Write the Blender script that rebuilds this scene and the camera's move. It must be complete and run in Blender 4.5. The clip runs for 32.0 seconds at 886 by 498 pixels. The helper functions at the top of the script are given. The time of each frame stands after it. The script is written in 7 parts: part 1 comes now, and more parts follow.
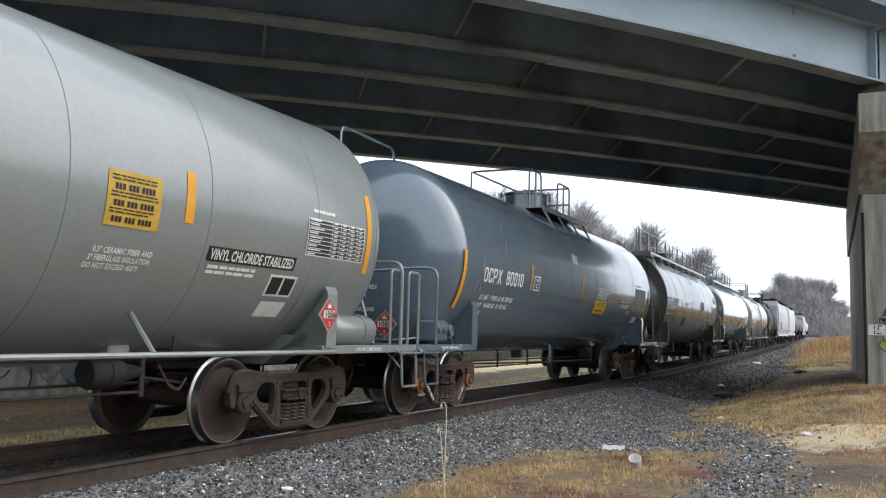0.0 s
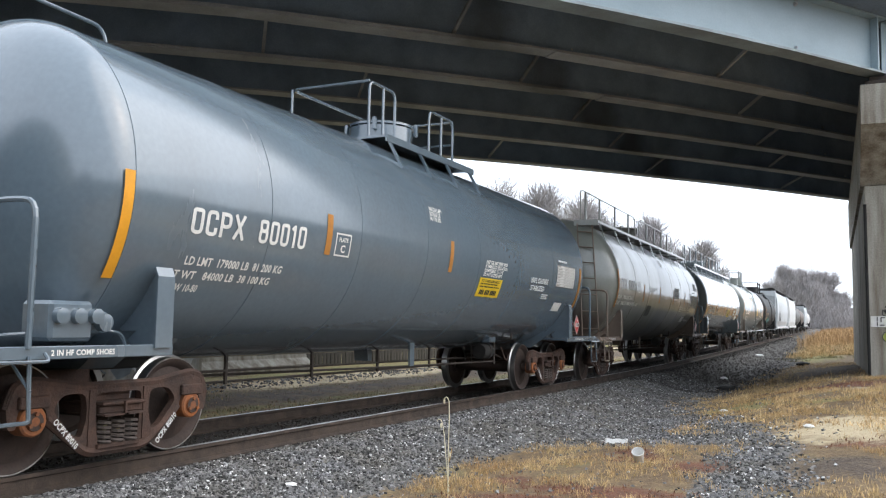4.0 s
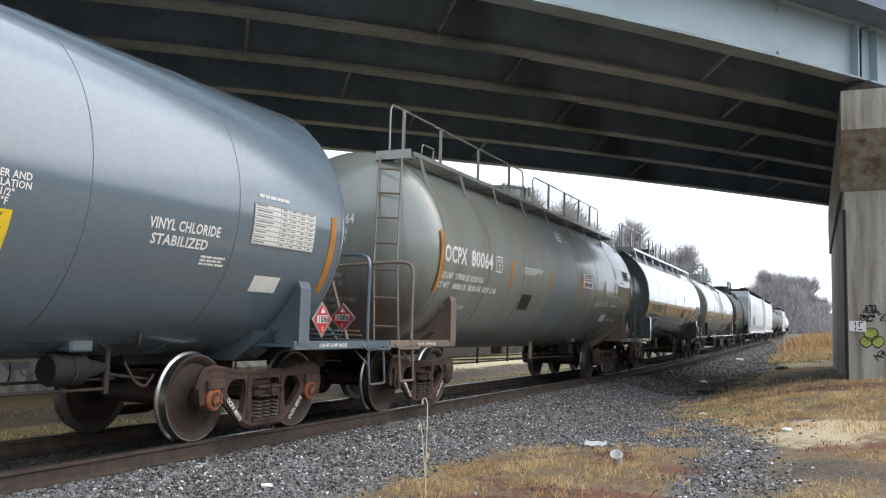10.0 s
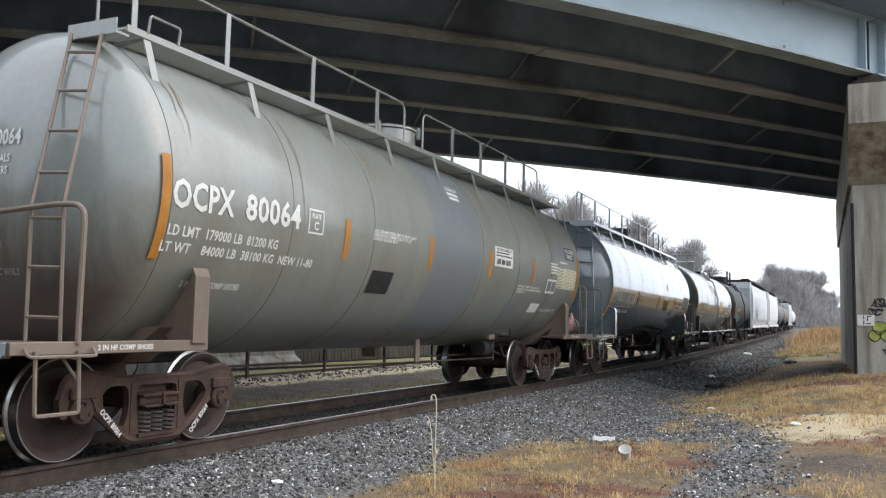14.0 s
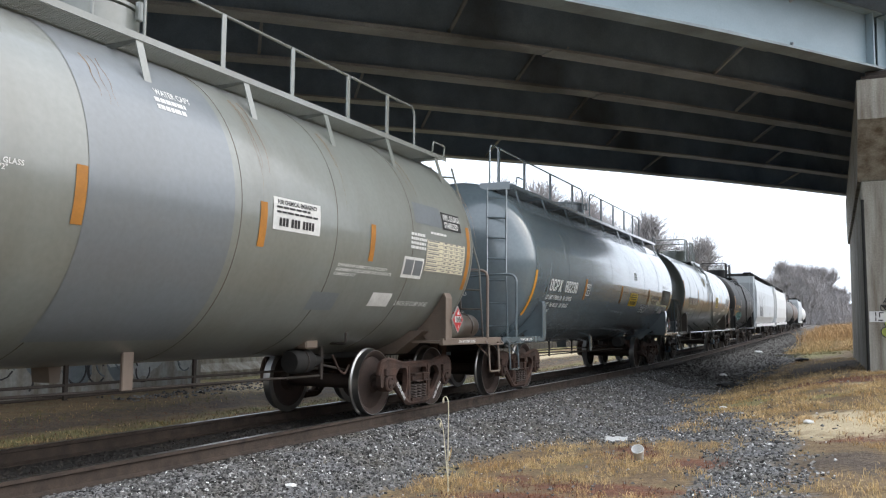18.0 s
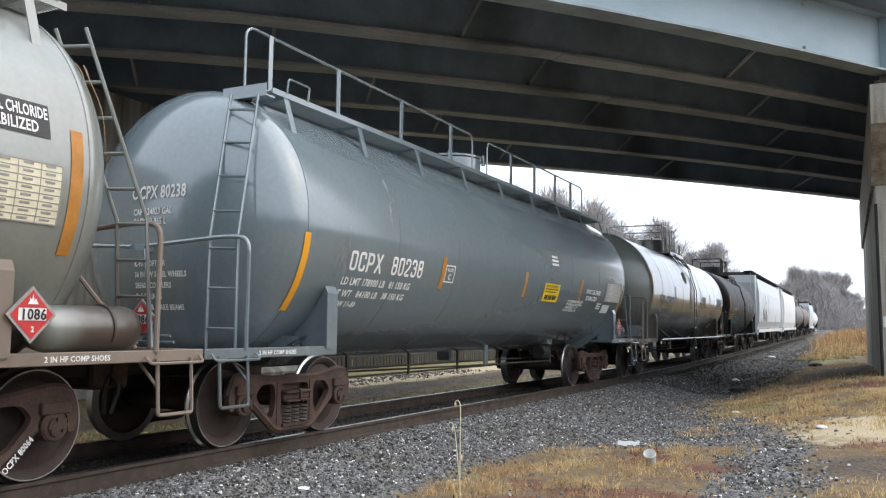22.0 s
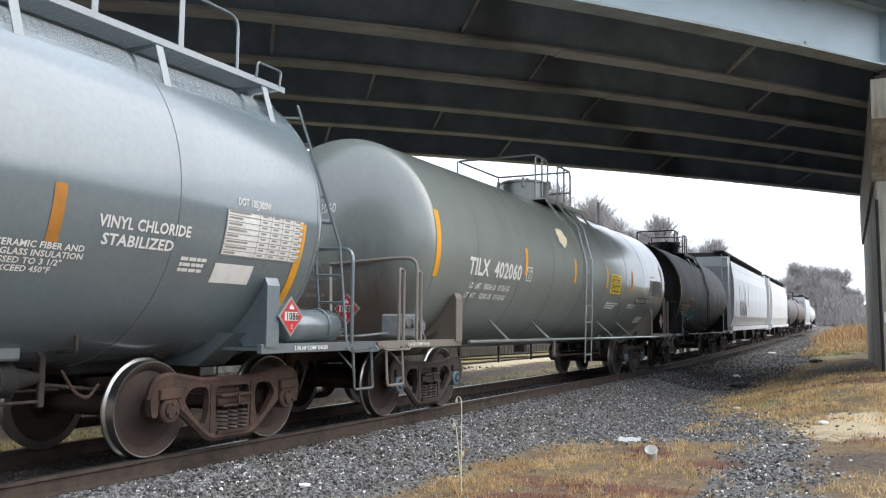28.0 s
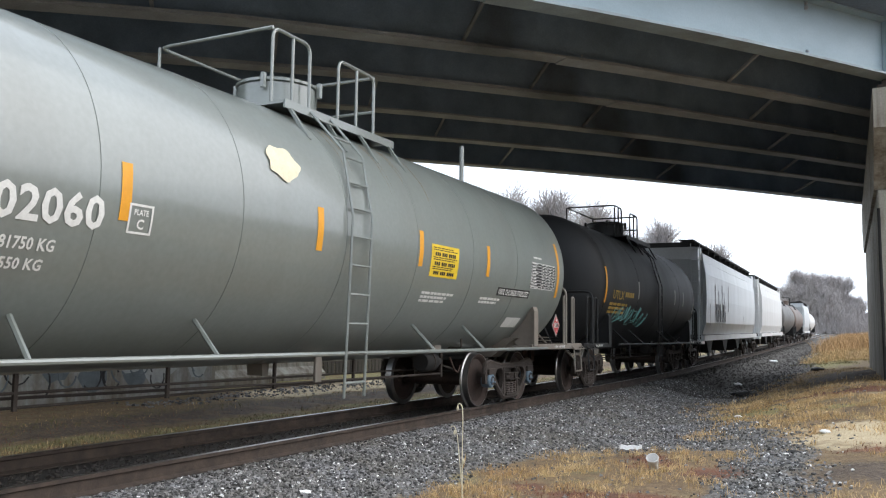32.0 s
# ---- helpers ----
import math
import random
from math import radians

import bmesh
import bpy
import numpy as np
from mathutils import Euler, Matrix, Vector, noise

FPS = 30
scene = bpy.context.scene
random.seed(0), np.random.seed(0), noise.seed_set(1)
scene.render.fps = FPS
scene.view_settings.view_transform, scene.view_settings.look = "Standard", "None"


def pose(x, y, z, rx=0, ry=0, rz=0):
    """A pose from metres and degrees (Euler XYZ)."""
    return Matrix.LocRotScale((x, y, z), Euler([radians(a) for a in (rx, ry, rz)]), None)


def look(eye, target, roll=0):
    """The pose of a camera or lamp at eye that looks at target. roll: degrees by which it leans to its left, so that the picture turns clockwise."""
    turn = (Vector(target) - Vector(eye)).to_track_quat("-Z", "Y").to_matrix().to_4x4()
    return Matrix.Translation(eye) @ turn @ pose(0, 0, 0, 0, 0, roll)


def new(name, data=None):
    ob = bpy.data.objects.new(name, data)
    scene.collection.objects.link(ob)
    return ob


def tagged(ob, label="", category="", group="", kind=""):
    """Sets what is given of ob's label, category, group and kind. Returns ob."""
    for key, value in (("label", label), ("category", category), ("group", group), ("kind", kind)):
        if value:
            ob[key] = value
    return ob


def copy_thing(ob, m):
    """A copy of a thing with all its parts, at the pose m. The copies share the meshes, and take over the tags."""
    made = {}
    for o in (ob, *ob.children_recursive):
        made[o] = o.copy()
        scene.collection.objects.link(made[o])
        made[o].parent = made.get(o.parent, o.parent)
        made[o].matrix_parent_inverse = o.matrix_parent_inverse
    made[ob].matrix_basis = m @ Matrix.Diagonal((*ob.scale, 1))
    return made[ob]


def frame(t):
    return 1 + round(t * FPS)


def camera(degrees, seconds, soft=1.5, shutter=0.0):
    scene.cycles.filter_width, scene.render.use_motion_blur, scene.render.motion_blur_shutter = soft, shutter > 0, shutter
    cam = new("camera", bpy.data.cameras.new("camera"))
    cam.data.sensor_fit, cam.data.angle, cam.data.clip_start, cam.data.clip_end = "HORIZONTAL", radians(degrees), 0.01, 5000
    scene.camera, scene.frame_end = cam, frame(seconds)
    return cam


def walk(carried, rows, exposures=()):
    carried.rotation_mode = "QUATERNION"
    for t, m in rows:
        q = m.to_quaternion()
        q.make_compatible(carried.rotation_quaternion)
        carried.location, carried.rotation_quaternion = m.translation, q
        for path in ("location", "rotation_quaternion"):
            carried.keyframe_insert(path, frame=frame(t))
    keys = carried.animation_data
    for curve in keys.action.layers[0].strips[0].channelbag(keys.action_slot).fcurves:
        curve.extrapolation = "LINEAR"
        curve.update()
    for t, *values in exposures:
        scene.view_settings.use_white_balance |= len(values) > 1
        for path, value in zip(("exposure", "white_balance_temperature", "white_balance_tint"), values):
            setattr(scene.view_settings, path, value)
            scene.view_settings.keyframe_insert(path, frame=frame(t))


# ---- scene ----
cam = camera(54.92, 32.0, soft=1.2)
EYE = Vector((7.001, 0.0, 1.286))


def aim(yaw, pitch, roll, dx, dy, dz):
    """Camera pose: yaw to the left of the track's direction, pitch up, roll, in degrees; and the sway of the arm in metres."""
    a, b = radians(yaw), radians(pitch)
    eye = EYE + Vector((dx, dy, dz))
    return look(eye, eye + Vector((-math.sin(a) * math.cos(b), math.cos(a) * math.cos(b), math.sin(b))), roll)


walk(cam, [(t, aim(*r)) for t, *r in [
    (0, 26.16, 5.39, 1.47, -0.008, -0.014, -0.000), (0.5, 26.16, 5.33, 1.53, -0.008, -0.008, 0.008), (1, 26.15, 5.34, 1.55, -0.009, -0.010, 0.008), (1.5, 26.11, 5.42, 1.54, -0.008, 0.002, -0.003),
    (2, 26.06, 5.42, 1.53, -0.008, 0.003, -0.001), (2.5, 26.11, 5.36, 1.40, 0.002, -0.013, 0.013), (3, 26.18, 5.28, 1.19, -0.001, -0.018, 0.000), (3.5, 26.24, 5.18, 1.24, -0.006, -0.012, 0.012),
    (5.5, 26.16, 4.45, -0.00, -0.005, -0.021, -0.005), (6, 25.92, 4.44, -0.22, -0.003, -0.013, 0.009), (6.5, 25.29, 5.09, 0.61, 0.011, 0.047, 0.008), (7, 24.84, 5.42, 1.25, 0.025, 0.061, 0.024),
    (7.5, 24.76, 5.36, 1.20, 0.015, 0.060, 0.016), (8, 24.70, 5.09, 1.56, 0.010, 0.052, 0.009), (8.5, 24.67, 4.93, 1.44, 0.008, 0.020, 0.001), (9, 24.92, 5.04, 1.41, 0.016, 0.049, -0.003),
    (9.5, 25.12, 5.13, 1.59, 0.012, 0.063, 0.002), (10, 25.17, 5.16, 1.53, 0.005, 0.049, -0.004), (10.5, 25.26, 5.00, 1.42, 0.011, 0.058, -0.005), (11, 25.36, 4.89, 1.36, 0.005, 0.046, 0.002),
    (11.5, 25.30, 5.05, 1.28, 0.007, 0.048, -0.004), (12, 25.31, 5.12, 1.25, 0.012, 0.054, -0.002), (12.5, 25.22, 5.08, 1.16, 0.012, 0.028, 0.008), (13, 25.25, 5.13, 1.12, 0.003, 0.023, -0.002),
    (13.5, 25.43, 4.93, 1.28, 0.003, 0.032, -0.002), (14, 25.60, 4.86, 1.24, 0.004, 0.017, 0.004), (14.5, 25.68, 4.67, 1.03, 0.004, 0.019, 0.000), (16.5, 25.68, 5.01, 0.99, 0.009, 0.020, 0.001),
    (17, 25.82, 5.15, 0.75, 0.010, 0.021, 0.006), (17.5, 26.14, 5.04, 0.60, 0.000, -0.010, 0.008), (18, 26.19, 4.99, 0.50, 0.001, -0.005, 0.005), (18.5, 26.42, 5.13, 0.42, 0.008, -0.027, 0.006),
    (19, 26.56, 5.37, 0.28, 0.001, -0.007, 0.004), (19.5, 26.89, 5.54, 0.52, -0.003, -0.031, 0.008), (20, 27.04, 5.42, 0.66, -0.010, -0.034, -0.003), (20.5, 26.99, 5.25, 0.55, -0.004, -0.040, -0.004),
    (21, 26.99, 5.16, 0.49, -0.004, -0.035, 0.003), (21.5, 26.92, 5.19, 0.43, 0.001, -0.039, 0.000), (22, 26.94, 5.28, 0.59, 0.005, -0.037, -0.000), (22.5, 26.99, 5.26, 0.55, -0.006, -0.034, -0.000),
    (23, 26.99, 5.27, 0.63, -0.006, -0.026, -0.006), (23.5, 26.81, 5.12, 0.61, -0.004, -0.016, -0.006), (24, 26.59, 4.92, 0.76, -0.011, -0.017, -0.009), (24.5, 26.55, 4.99, 0.83, 0.004, -0.007, -0.009),
    (25, 26.58, 5.15, 0.76, 0.005, -0.008, -0.009), (25.5, 26.63, 5.09, 0.78, -0.001, -0.024, -0.003), (27.5, 26.95, 5.25, 0.53, -0.012, -0.023, -0.011), (28, 26.94, 5.08, 0.46, -0.011, -0.021, -0.009),
    (28.5, 26.95, 4.93, 0.48, -0.006, -0.022, -0.016), (29, 26.80, 5.03, 0.39, -0.006, -0.016, -0.014), (29.5, 26.80, 5.22, 0.53, -0.006, -0.025, -0.009), (30, 26.95, 5.34, 0.75, -0.003, -0.034, -0.007),
    (30.5, 27.00, 5.42, 0.70, -0.014, -0.032, -0.012), (31, 27.14, 5.48, 0.69, -0.017, -0.036, -0.004), (31.5, 27.09, 5.52, 0.71, -0.016, -0.035, -0.003), (32, 27.05, 5.51, 0.72, -0.012, -0.025, -0.003)]],
    [(0, 0.31), (3, 0.55), (6, 0.61), (8, 0.52), (10, 0.48), (14, 0.51), (17, 0.43), (19, 0.44), (22, 0.56), (25, 0.56), (28, 0.60), (31, 0.52), (32, 0.52)])

# how far the train has come: seconds, metres
TRAVEL = [(0, 0.00), (1, 1.73), (2, 3.45), (3, 5.11), (3.5, 5.92), (5.5, 9.07), (6, 9.85), (7, 11.38), (8, 12.86), (9, 14.31), (10, 15.74), (11, 17.18), (12, 18.65), (13, 20.17), (14, 21.65), (14.5, 22.40), (16.5, 25.56), (17, 26.36), (18, 27.98), (19, 29.67), (20, 31.47), (21, 33.43), (22, 35.43), (23, 37.44), (24, 39.47), (25, 41.60), (25.5, 42.69), (27.5, 47.06), (28, 48.16), (29, 50.41), (30, 52.70), (31, 54.93), (32, 57.09)]


# ---- light ----
world = bpy.data.worlds.new("overcast_sky")
scene.world = world
world.use_nodes = True
wn = world.node_tree
bg = wn.nodes["Background"]
sky = wn.nodes.new("ShaderNodeTexSky")
sky.sky_type = "NISHITA"
sky.sun_disc = False
sky.sun_elevation, sky.sun_rotation = radians(46), radians(72)
sky.air_density, sky.dust_density, sky.ozone_density = 1.0, 6.0, 1.0
cloud = wn.nodes.new("ShaderNodeMix")
cloud.data_type = "RGBA"
cloud.inputs["Factor"].default_value = 0.82
cloud.inputs["B"].default_value = (7.35, 8.05, 9.1, 1)
wn.links.new(sky.outputs[0], cloud.inputs["A"])
wn.links.new(cloud.outputs["Result"], bg.inputs[0])
bg.inputs[1].default_value = 0.171
sun = new("sun", bpy.data.lights.new("sun", "SUN"))
SUN_EL = radians(46)
sun.data.energy, sun.data.angle, sun.data.color = 0.95, radians(80), (1.0, 0.97, 0.93)
sun.matrix_world = look((0, 0, 30), Vector((0, 0, 30)) - Vector((math.sin(radians(72)) * math.cos(SUN_EL), math.cos(radians(72)) * math.cos(SUN_EL), math.sin(SUN_EL))))


# ---- materials ----
def material(name, color, rough=0.6, metal=0.0, vary=0.25, scale=3.0, dark=None, fine=40.0, bump=0.0, stretch=(1, 1, 1), lo=0.35, hi=0.7, random_tint=0.0, coords="Object"):
    """A procedural surface: a base colour broken up at two scales towards a second colour, with fine relief."""
    m = bpy.data.materials.new(name)
    m.use_nodes = True
    nt = m.node_tree
    b = nt.nodes["Principled BSDF"]
    tc = nt.nodes.new("ShaderNodeTexCoord")
    mp = nt.nodes.new("ShaderNodeMapping")
    mp.inputs["Scale"].default_value = stretch
    nt.links.new(tc.outputs[coords], mp.inputs[0])
    n1 = nt.nodes.new("ShaderNodeTexNoise")
    n1.inputs["Scale"].default_value, n1.inputs["Detail"].default_value, n1.inputs["Roughness"].default_value = scale, 6, 0.62
    n2 = nt.nodes.new("ShaderNodeTexNoise")
    n2.inputs["Scale"].default_value, n2.inputs["Detail"].default_value = fine, 3
    nt.links.new(mp.outputs[0], n1.inputs["Vector"])
    nt.links.new(tc.outputs[coords], n2.inputs["Vector"])
    r1 = nt.nodes.new("ShaderNodeMapRange")
    r1.inputs["From Min"].default_value, r1.inputs["From Max"].default_value = lo, hi
    nt.links.new(n1.outputs[0], r1.inputs["Value"])
    mix = nt.nodes.new("ShaderNodeMix")
    mix.data_type = "RGBA"
    d = dark or tuple(c * (1 - vary) for c in color)
    mix.inputs["A"].default_value, mix.inputs["B"].default_value = (*color, 1), (*d, 1)
    nt.links.new(r1.outputs[0], mix.inputs["Factor"])
    mul = nt.nodes.new("ShaderNodeMix")
    mul.data_type, mul.blend_type = "RGBA", "MULTIPLY"
    mul.inputs["Factor"].default_value = vary
    ramp = nt.nodes.new("ShaderNodeMapRange")
    ramp.inputs["From Min"].default_value, ramp.inputs["From Max"].default_value, ramp.inputs["To Min"].default_value = 0.3, 0.7, 0.35
    nt.links.new(n2.outputs[0], ramp.inputs["Value"])
    nt.links.new(mix.outputs["Result"], mul.inputs["A"])
    nt.links.new(ramp.outputs[0], mul.inputs["B"])
    out = mul.outputs["Result"]
    if random_tint:
        info = nt.nodes.new("ShaderNodeNewGeometry")
        hs = nt.nodes.new("ShaderNodeMapRange")
        hs.inputs["To Min"].default_value, hs.inputs["To Max"].default_value = 1 - random_tint, 1 + random_tint
        nt.links.new(info.outputs["Random Per Island"], hs.inputs["Value"])
        hv = nt.nodes.new("ShaderNodeHueSaturation")
        nt.links.new(hs.outputs[0], hv.inputs["Value"])
        nt.links.new(out, hv.inputs["Color"])
        out = hv.outputs[0]
    nt.links.new(out, b.inputs["Base Color"])
    rr = nt.nodes.new("ShaderNodeMapRange")
    rr.inputs["To Min"].default_value, rr.inputs["To Max"].default_value = max(rough - 0.1, 0.03), min(rough + 0.15, 1)
    nt.links.new(n1.outputs[0], rr.inputs["Value"])
    nt.links.new(rr.outputs[0], b.inputs["Roughness"])
    b.inputs["Metallic"].default_value = metal
    if bump:
        bp = nt.nodes.new("ShaderNodeBump")
        bp.inputs["Strength"].default_value, bp.inputs["Distance"].default_value = bump, 0.02
        nt.links.new(n2.outputs[0], bp.inputs["Height"])
        nt.links.new(bp.outputs[0], b.inputs["Normal"])
    return m


M = {
    "rail_side": material("rusty_rail_steel", (0.085, 0.06, 0.045), 0.85, 0, 0.4, 4, (0.036, 0.028, 0.023), 60, 0.3),
    "rail_head": material("polished_rail_steel", (0.36, 0.34, 0.32), 0.36, 1, 0.3, 3),
    "sleeper": material("creosoted_timber", (0.07, 0.055, 0.045), 0.95, 0, 0.5, 3, (0.03, 0.027, 0.025), 50, 0.6, (8, 1, 8)),
    "cast": material("rusty_cast_steel", (0.088, 0.046, 0.032), 0.8, 0, 0.4, 5, (0.034, 0.023, 0.019), 50, 0.4),
    "cast_grey": material("grimy_cast_steel", (0.055, 0.042, 0.034), 0.8, 0, 0.4, 5, (0.035, 0.028, 0.024), 50, 0.4),
    "wheel": material("brown_wheel_steel", (0.058, 0.036, 0.028), 0.7, 0.1, 0.35, 4, (0.036, 0.025, 0.021), 40, 0.2),
    "tread": material("bright_wheel_tread", (0.42, 0.42, 0.42), 0.32, 1, 0.15, 4),
    "spring": material("dusty_coil_spring", (0.10, 0.08, 0.07), 0.7, 0.2, 0.4, 8),
    "under": material("grimy_underframe_paint", (0.022, 0.021, 0.020), 0.75, 0, 0.4, 3),
    "concrete": material("weathered_concrete", (0.44, 0.42, 0.365), 0.95, 0, 0.4, 0.9, (0.18, 0.15, 0.115), 30, 0.35, (3.6, 3.6, 0.35), 0.38, 0.66),
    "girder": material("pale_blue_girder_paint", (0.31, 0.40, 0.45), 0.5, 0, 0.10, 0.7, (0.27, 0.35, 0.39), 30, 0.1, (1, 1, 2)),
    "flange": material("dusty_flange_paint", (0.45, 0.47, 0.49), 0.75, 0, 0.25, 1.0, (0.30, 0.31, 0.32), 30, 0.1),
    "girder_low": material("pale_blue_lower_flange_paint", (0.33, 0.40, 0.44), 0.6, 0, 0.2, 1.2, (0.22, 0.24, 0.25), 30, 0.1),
    # the outer girder's blue, darkened: shade under the deck is in the colour
    "girder_in": material("shaded_girder_paint", (0.25, 0.33, 0.44), 0.6, 0, 0.25, 1.0, (0.16, 0.21, 0.27), 30, 0.1),
    # darker and bluer than the other concrete, with the underside's shade painted in
    "soffit": material("shaded_deck_soffit", (0.20, 0.25, 0.32), 0.9, 0, 0.3, 0.8, None, 20, 0.2),
    "white_mark": material("white_stencil_paint", (0.78, 0.78, 0.75), 0.5, 0, 0.18, 6),
    "black_mark": material("black_stencil_paint", (0.02, 0.02, 0.02), 0.5, 0, 0.2, 6),
    "orange": material("amber_reflective_tape", (0.75, 0.33, 0.02), 0.4, 0, 0.2, 6),
    "yellow": material("yellow_label_film", (0.85, 0.60, 0.03), 0.4, 0, 0.15, 6),
    "amber_film": material("weathered_amber_label_film", (0.62, 0.39, 0.045), 0.5, 0, 0.3, 6),
    "red": material("red_placard_enamel", (0.55, 0.03, 0.03), 0.4, 0, 0.2, 8),
    "seam": material("grimy_jacket_seam", (0.17, 0.16, 0.145), 0.85, 0, 0.4, 2.5, (0.20, 0.15, 0.10), 9),
    "cream": material("bare_cream_patch", (0.75, 0.69, 0.50), 0.7, 0, 0.15, 8),
}


def sooty(m, x0, width):
    """Exhaust soot on steel over the track, in a ragged strip about x0."""
    nt = m.node_tree
    b = nt.nodes["Principled BSDF"]
    src = b.inputs["Base Color"].links[0].from_socket
    tc = nt.nodes.new("ShaderNodeTexCoord")
    sep = nt.nodes.new("ShaderNodeSeparateXYZ")
    nt.links.new(tc.outputs["Object"], sep.inputs[0])
    n = nt.nodes.new("ShaderNodeTexNoise")
    n.inputs["Scale"].default_value, n.inputs["Detail"].default_value = 1.1, 4
    nt.links.new(tc.outputs["Object"], n.inputs["Vector"])
    ops = []
    for op, v in (("SUBTRACT", x0), ("ABSOLUTE", 0.0), ("DIVIDE", width)):
        q = nt.nodes.new("ShaderNodeMath")
        q.operation = op
        q.inputs[1].default_value = v
        nt.links.new(ops[-1].outputs[0] if ops else sep.outputs["X"], q.inputs[0])
        ops.append(q)
    add = nt.nodes.new("ShaderNodeMath")
    nt.links.new(ops[-1].outputs[0], add.inputs[0]), nt.links.new(n.outputs[0], add.inputs[1])
    f = nt.nodes.new("ShaderNodeMapRange")
    f.inputs["From Min"].default_value, f.inputs["From Max"].default_value = 0.75, 1.6
    f.inputs["To Min"].default_value, f.inputs["To Max"].default_value = 0.6, 0.0
    nt.links.new(add.outputs[0], f.inputs["Value"])
    mix = nt.nodes.new("ShaderNodeMix")
    mix.data_type = "RGBA"
    mix.inputs["B"].default_value = (0.03, 0.028, 0.026, 1)
    nt.links.new(f.outputs[0], mix.inputs["Factor"]), nt.links.new(src, mix.inputs["A"])
    nt.links.new(mix.outputs["Result"], b.inputs["Base Color"])


sooty(M["flange"], 0.2, 0.8), sooty(M["girder_in"], 0.2, 0.6)


def car_paint(name, color, dirt, rough=0.33, amount=0.5, gloss=0.6):
    """Car body paint: faded film with grime that thickens in soft vertical runs."""
    m = material(name, color, rough, 0, 0.16, 0.55, tuple(c * (1 - amount) + e * amount for c, e in zip(color, dirt)), 18, 0.012, (1.0, 2.2, 0.5), 0.42, 0.72)
    b = m.node_tree.nodes["Principled BSDF"]
    b.inputs["Specular IOR Level"].default_value = 0.8
    b.inputs["Coat Weight"].default_value, b.inputs["Coat Roughness"].default_value = gloss, 0.10 if gloss > 0.5 else 0.2
    return m


def head_rust(m, half, colour, z0, amount, x0=-0.4):
    """Rusty spray on the lower part of a tank's ends, in a ragged fan that runs down from the fittings."""
    nt = m.node_tree
    b = nt.nodes["Principled BSDF"]
    src = b.inputs["Base Color"].links[0].from_socket
    tc = nt.nodes.new("ShaderNodeTexCoord")
    sep = nt.nodes.new("ShaderNodeSeparateXYZ")
    nt.links.new(tc.outputs["Object"], sep.inputs[0])
    mp = nt.nodes.new("ShaderNodeMapping")
    mp.inputs["Scale"].default_value = (3.2, 1.0, 0.55)
    nt.links.new(tc.outputs["Object"], mp.inputs[0])
    n = nt.nodes.new("ShaderNodeTexNoise")
    n.inputs["Scale"].default_value, n.inputs["Detail"].default_value, n.inputs["Roughness"].default_value = 1.3, 6, 0.65
    nt.links.new(mp.outputs[0], n.inputs["Vector"])

    def calc(op, a, c):
        q = nt.nodes.new("ShaderNodeMath")
        q.operation, q.use_clamp = op, False
        for i, v in enumerate((a, c)):
            if isinstance(v, (int, float)):
                q.inputs[i].default_value = v
            else:
                nt.links.new(v, q.inputs[i])
        return q.outputs[0]

    def ramp(v, lo, hi):
        r = nt.nodes.new("ShaderNodeMapRange")
        r.inputs["From Min"].default_value, r.inputs["From Max"].default_value = lo, hi
        nt.links.new(v, r.inputs["Value"])
        return r.outputs[0]

    end = ramp(calc("ABSOLUTE", sep.outputs["Y"], 0.0), half - 0.05, half + 0.22)
    side = calc("MULTIPLY", calc("ABSOLUTE", calc("SUBTRACT", sep.outputs["X"], x0), 0.0), 0.35)
    low = ramp(calc("ADD", calc("ADD", sep.outputs["Z"], side), calc("MULTIPLY", n.outputs[0], -1.6)), z0 - 0.8, z0 - 1.75)
    f = calc("MULTIPLY", calc("MULTIPLY", end, low), amount)
    mix = nt.nodes.new("ShaderNodeMix")
    mix.data_type = "RGBA"
    mix.inputs["B"].default_value = (*colour, 1)
    nt.links.new(f, mix.inputs["Factor"]), nt.links.new(src, mix.inputs["A"])
    nt.links.new(mix.outputs["Result"], b.inputs["Base Color"])
    coat = nt.nodes.new("ShaderNodeMath")
    coat.operation = "MULTIPLY_ADD"
    coat.inputs[1].default_value, coat.inputs[2].default_value = -b.inputs["Coat Weight"].default_value, b.inputs["Coat Weight"].default_value
    nt.links.new(f, coat.inputs[0]), nt.links.new(coat.outputs[0], b.inputs["Coat Weight"])


# ---- mesh helpers ----
def part(name, bm, mat, parent=None, label="", smooth=False, m=None):
    """Links a bmesh as one mesh object, under a thing or a part."""
    me = bpy.data.meshes.new(name)
    bm.to_mesh(me)
    bm.free()
    for mt in (mat if isinstance(mat, (list, tuple)) else [mat]):
        me.materials.append(mt)
    if smooth:
        me.shade_smooth()
        me.set_sharp_from_angle(angle=radians(38))
    ob = new(name, me)
    if parent:
        ob.parent = parent
    if m is not None:
        ob.matrix_basis = m
    if label:
        tagged(ob, label)
    return ob


def again(ob, m, parent=None):
    """The same mesh once more at another pose."""
    o = ob.copy()
    scene.collection.objects.link(o)
    o.parent = parent or ob.parent
    o.matrix_basis = m
    return o


def empty(name, x=0, y=0, z=0):
    e = new(name)
    e.location = (x, y, z)
    e.empty_display_size = 0.3
    return e


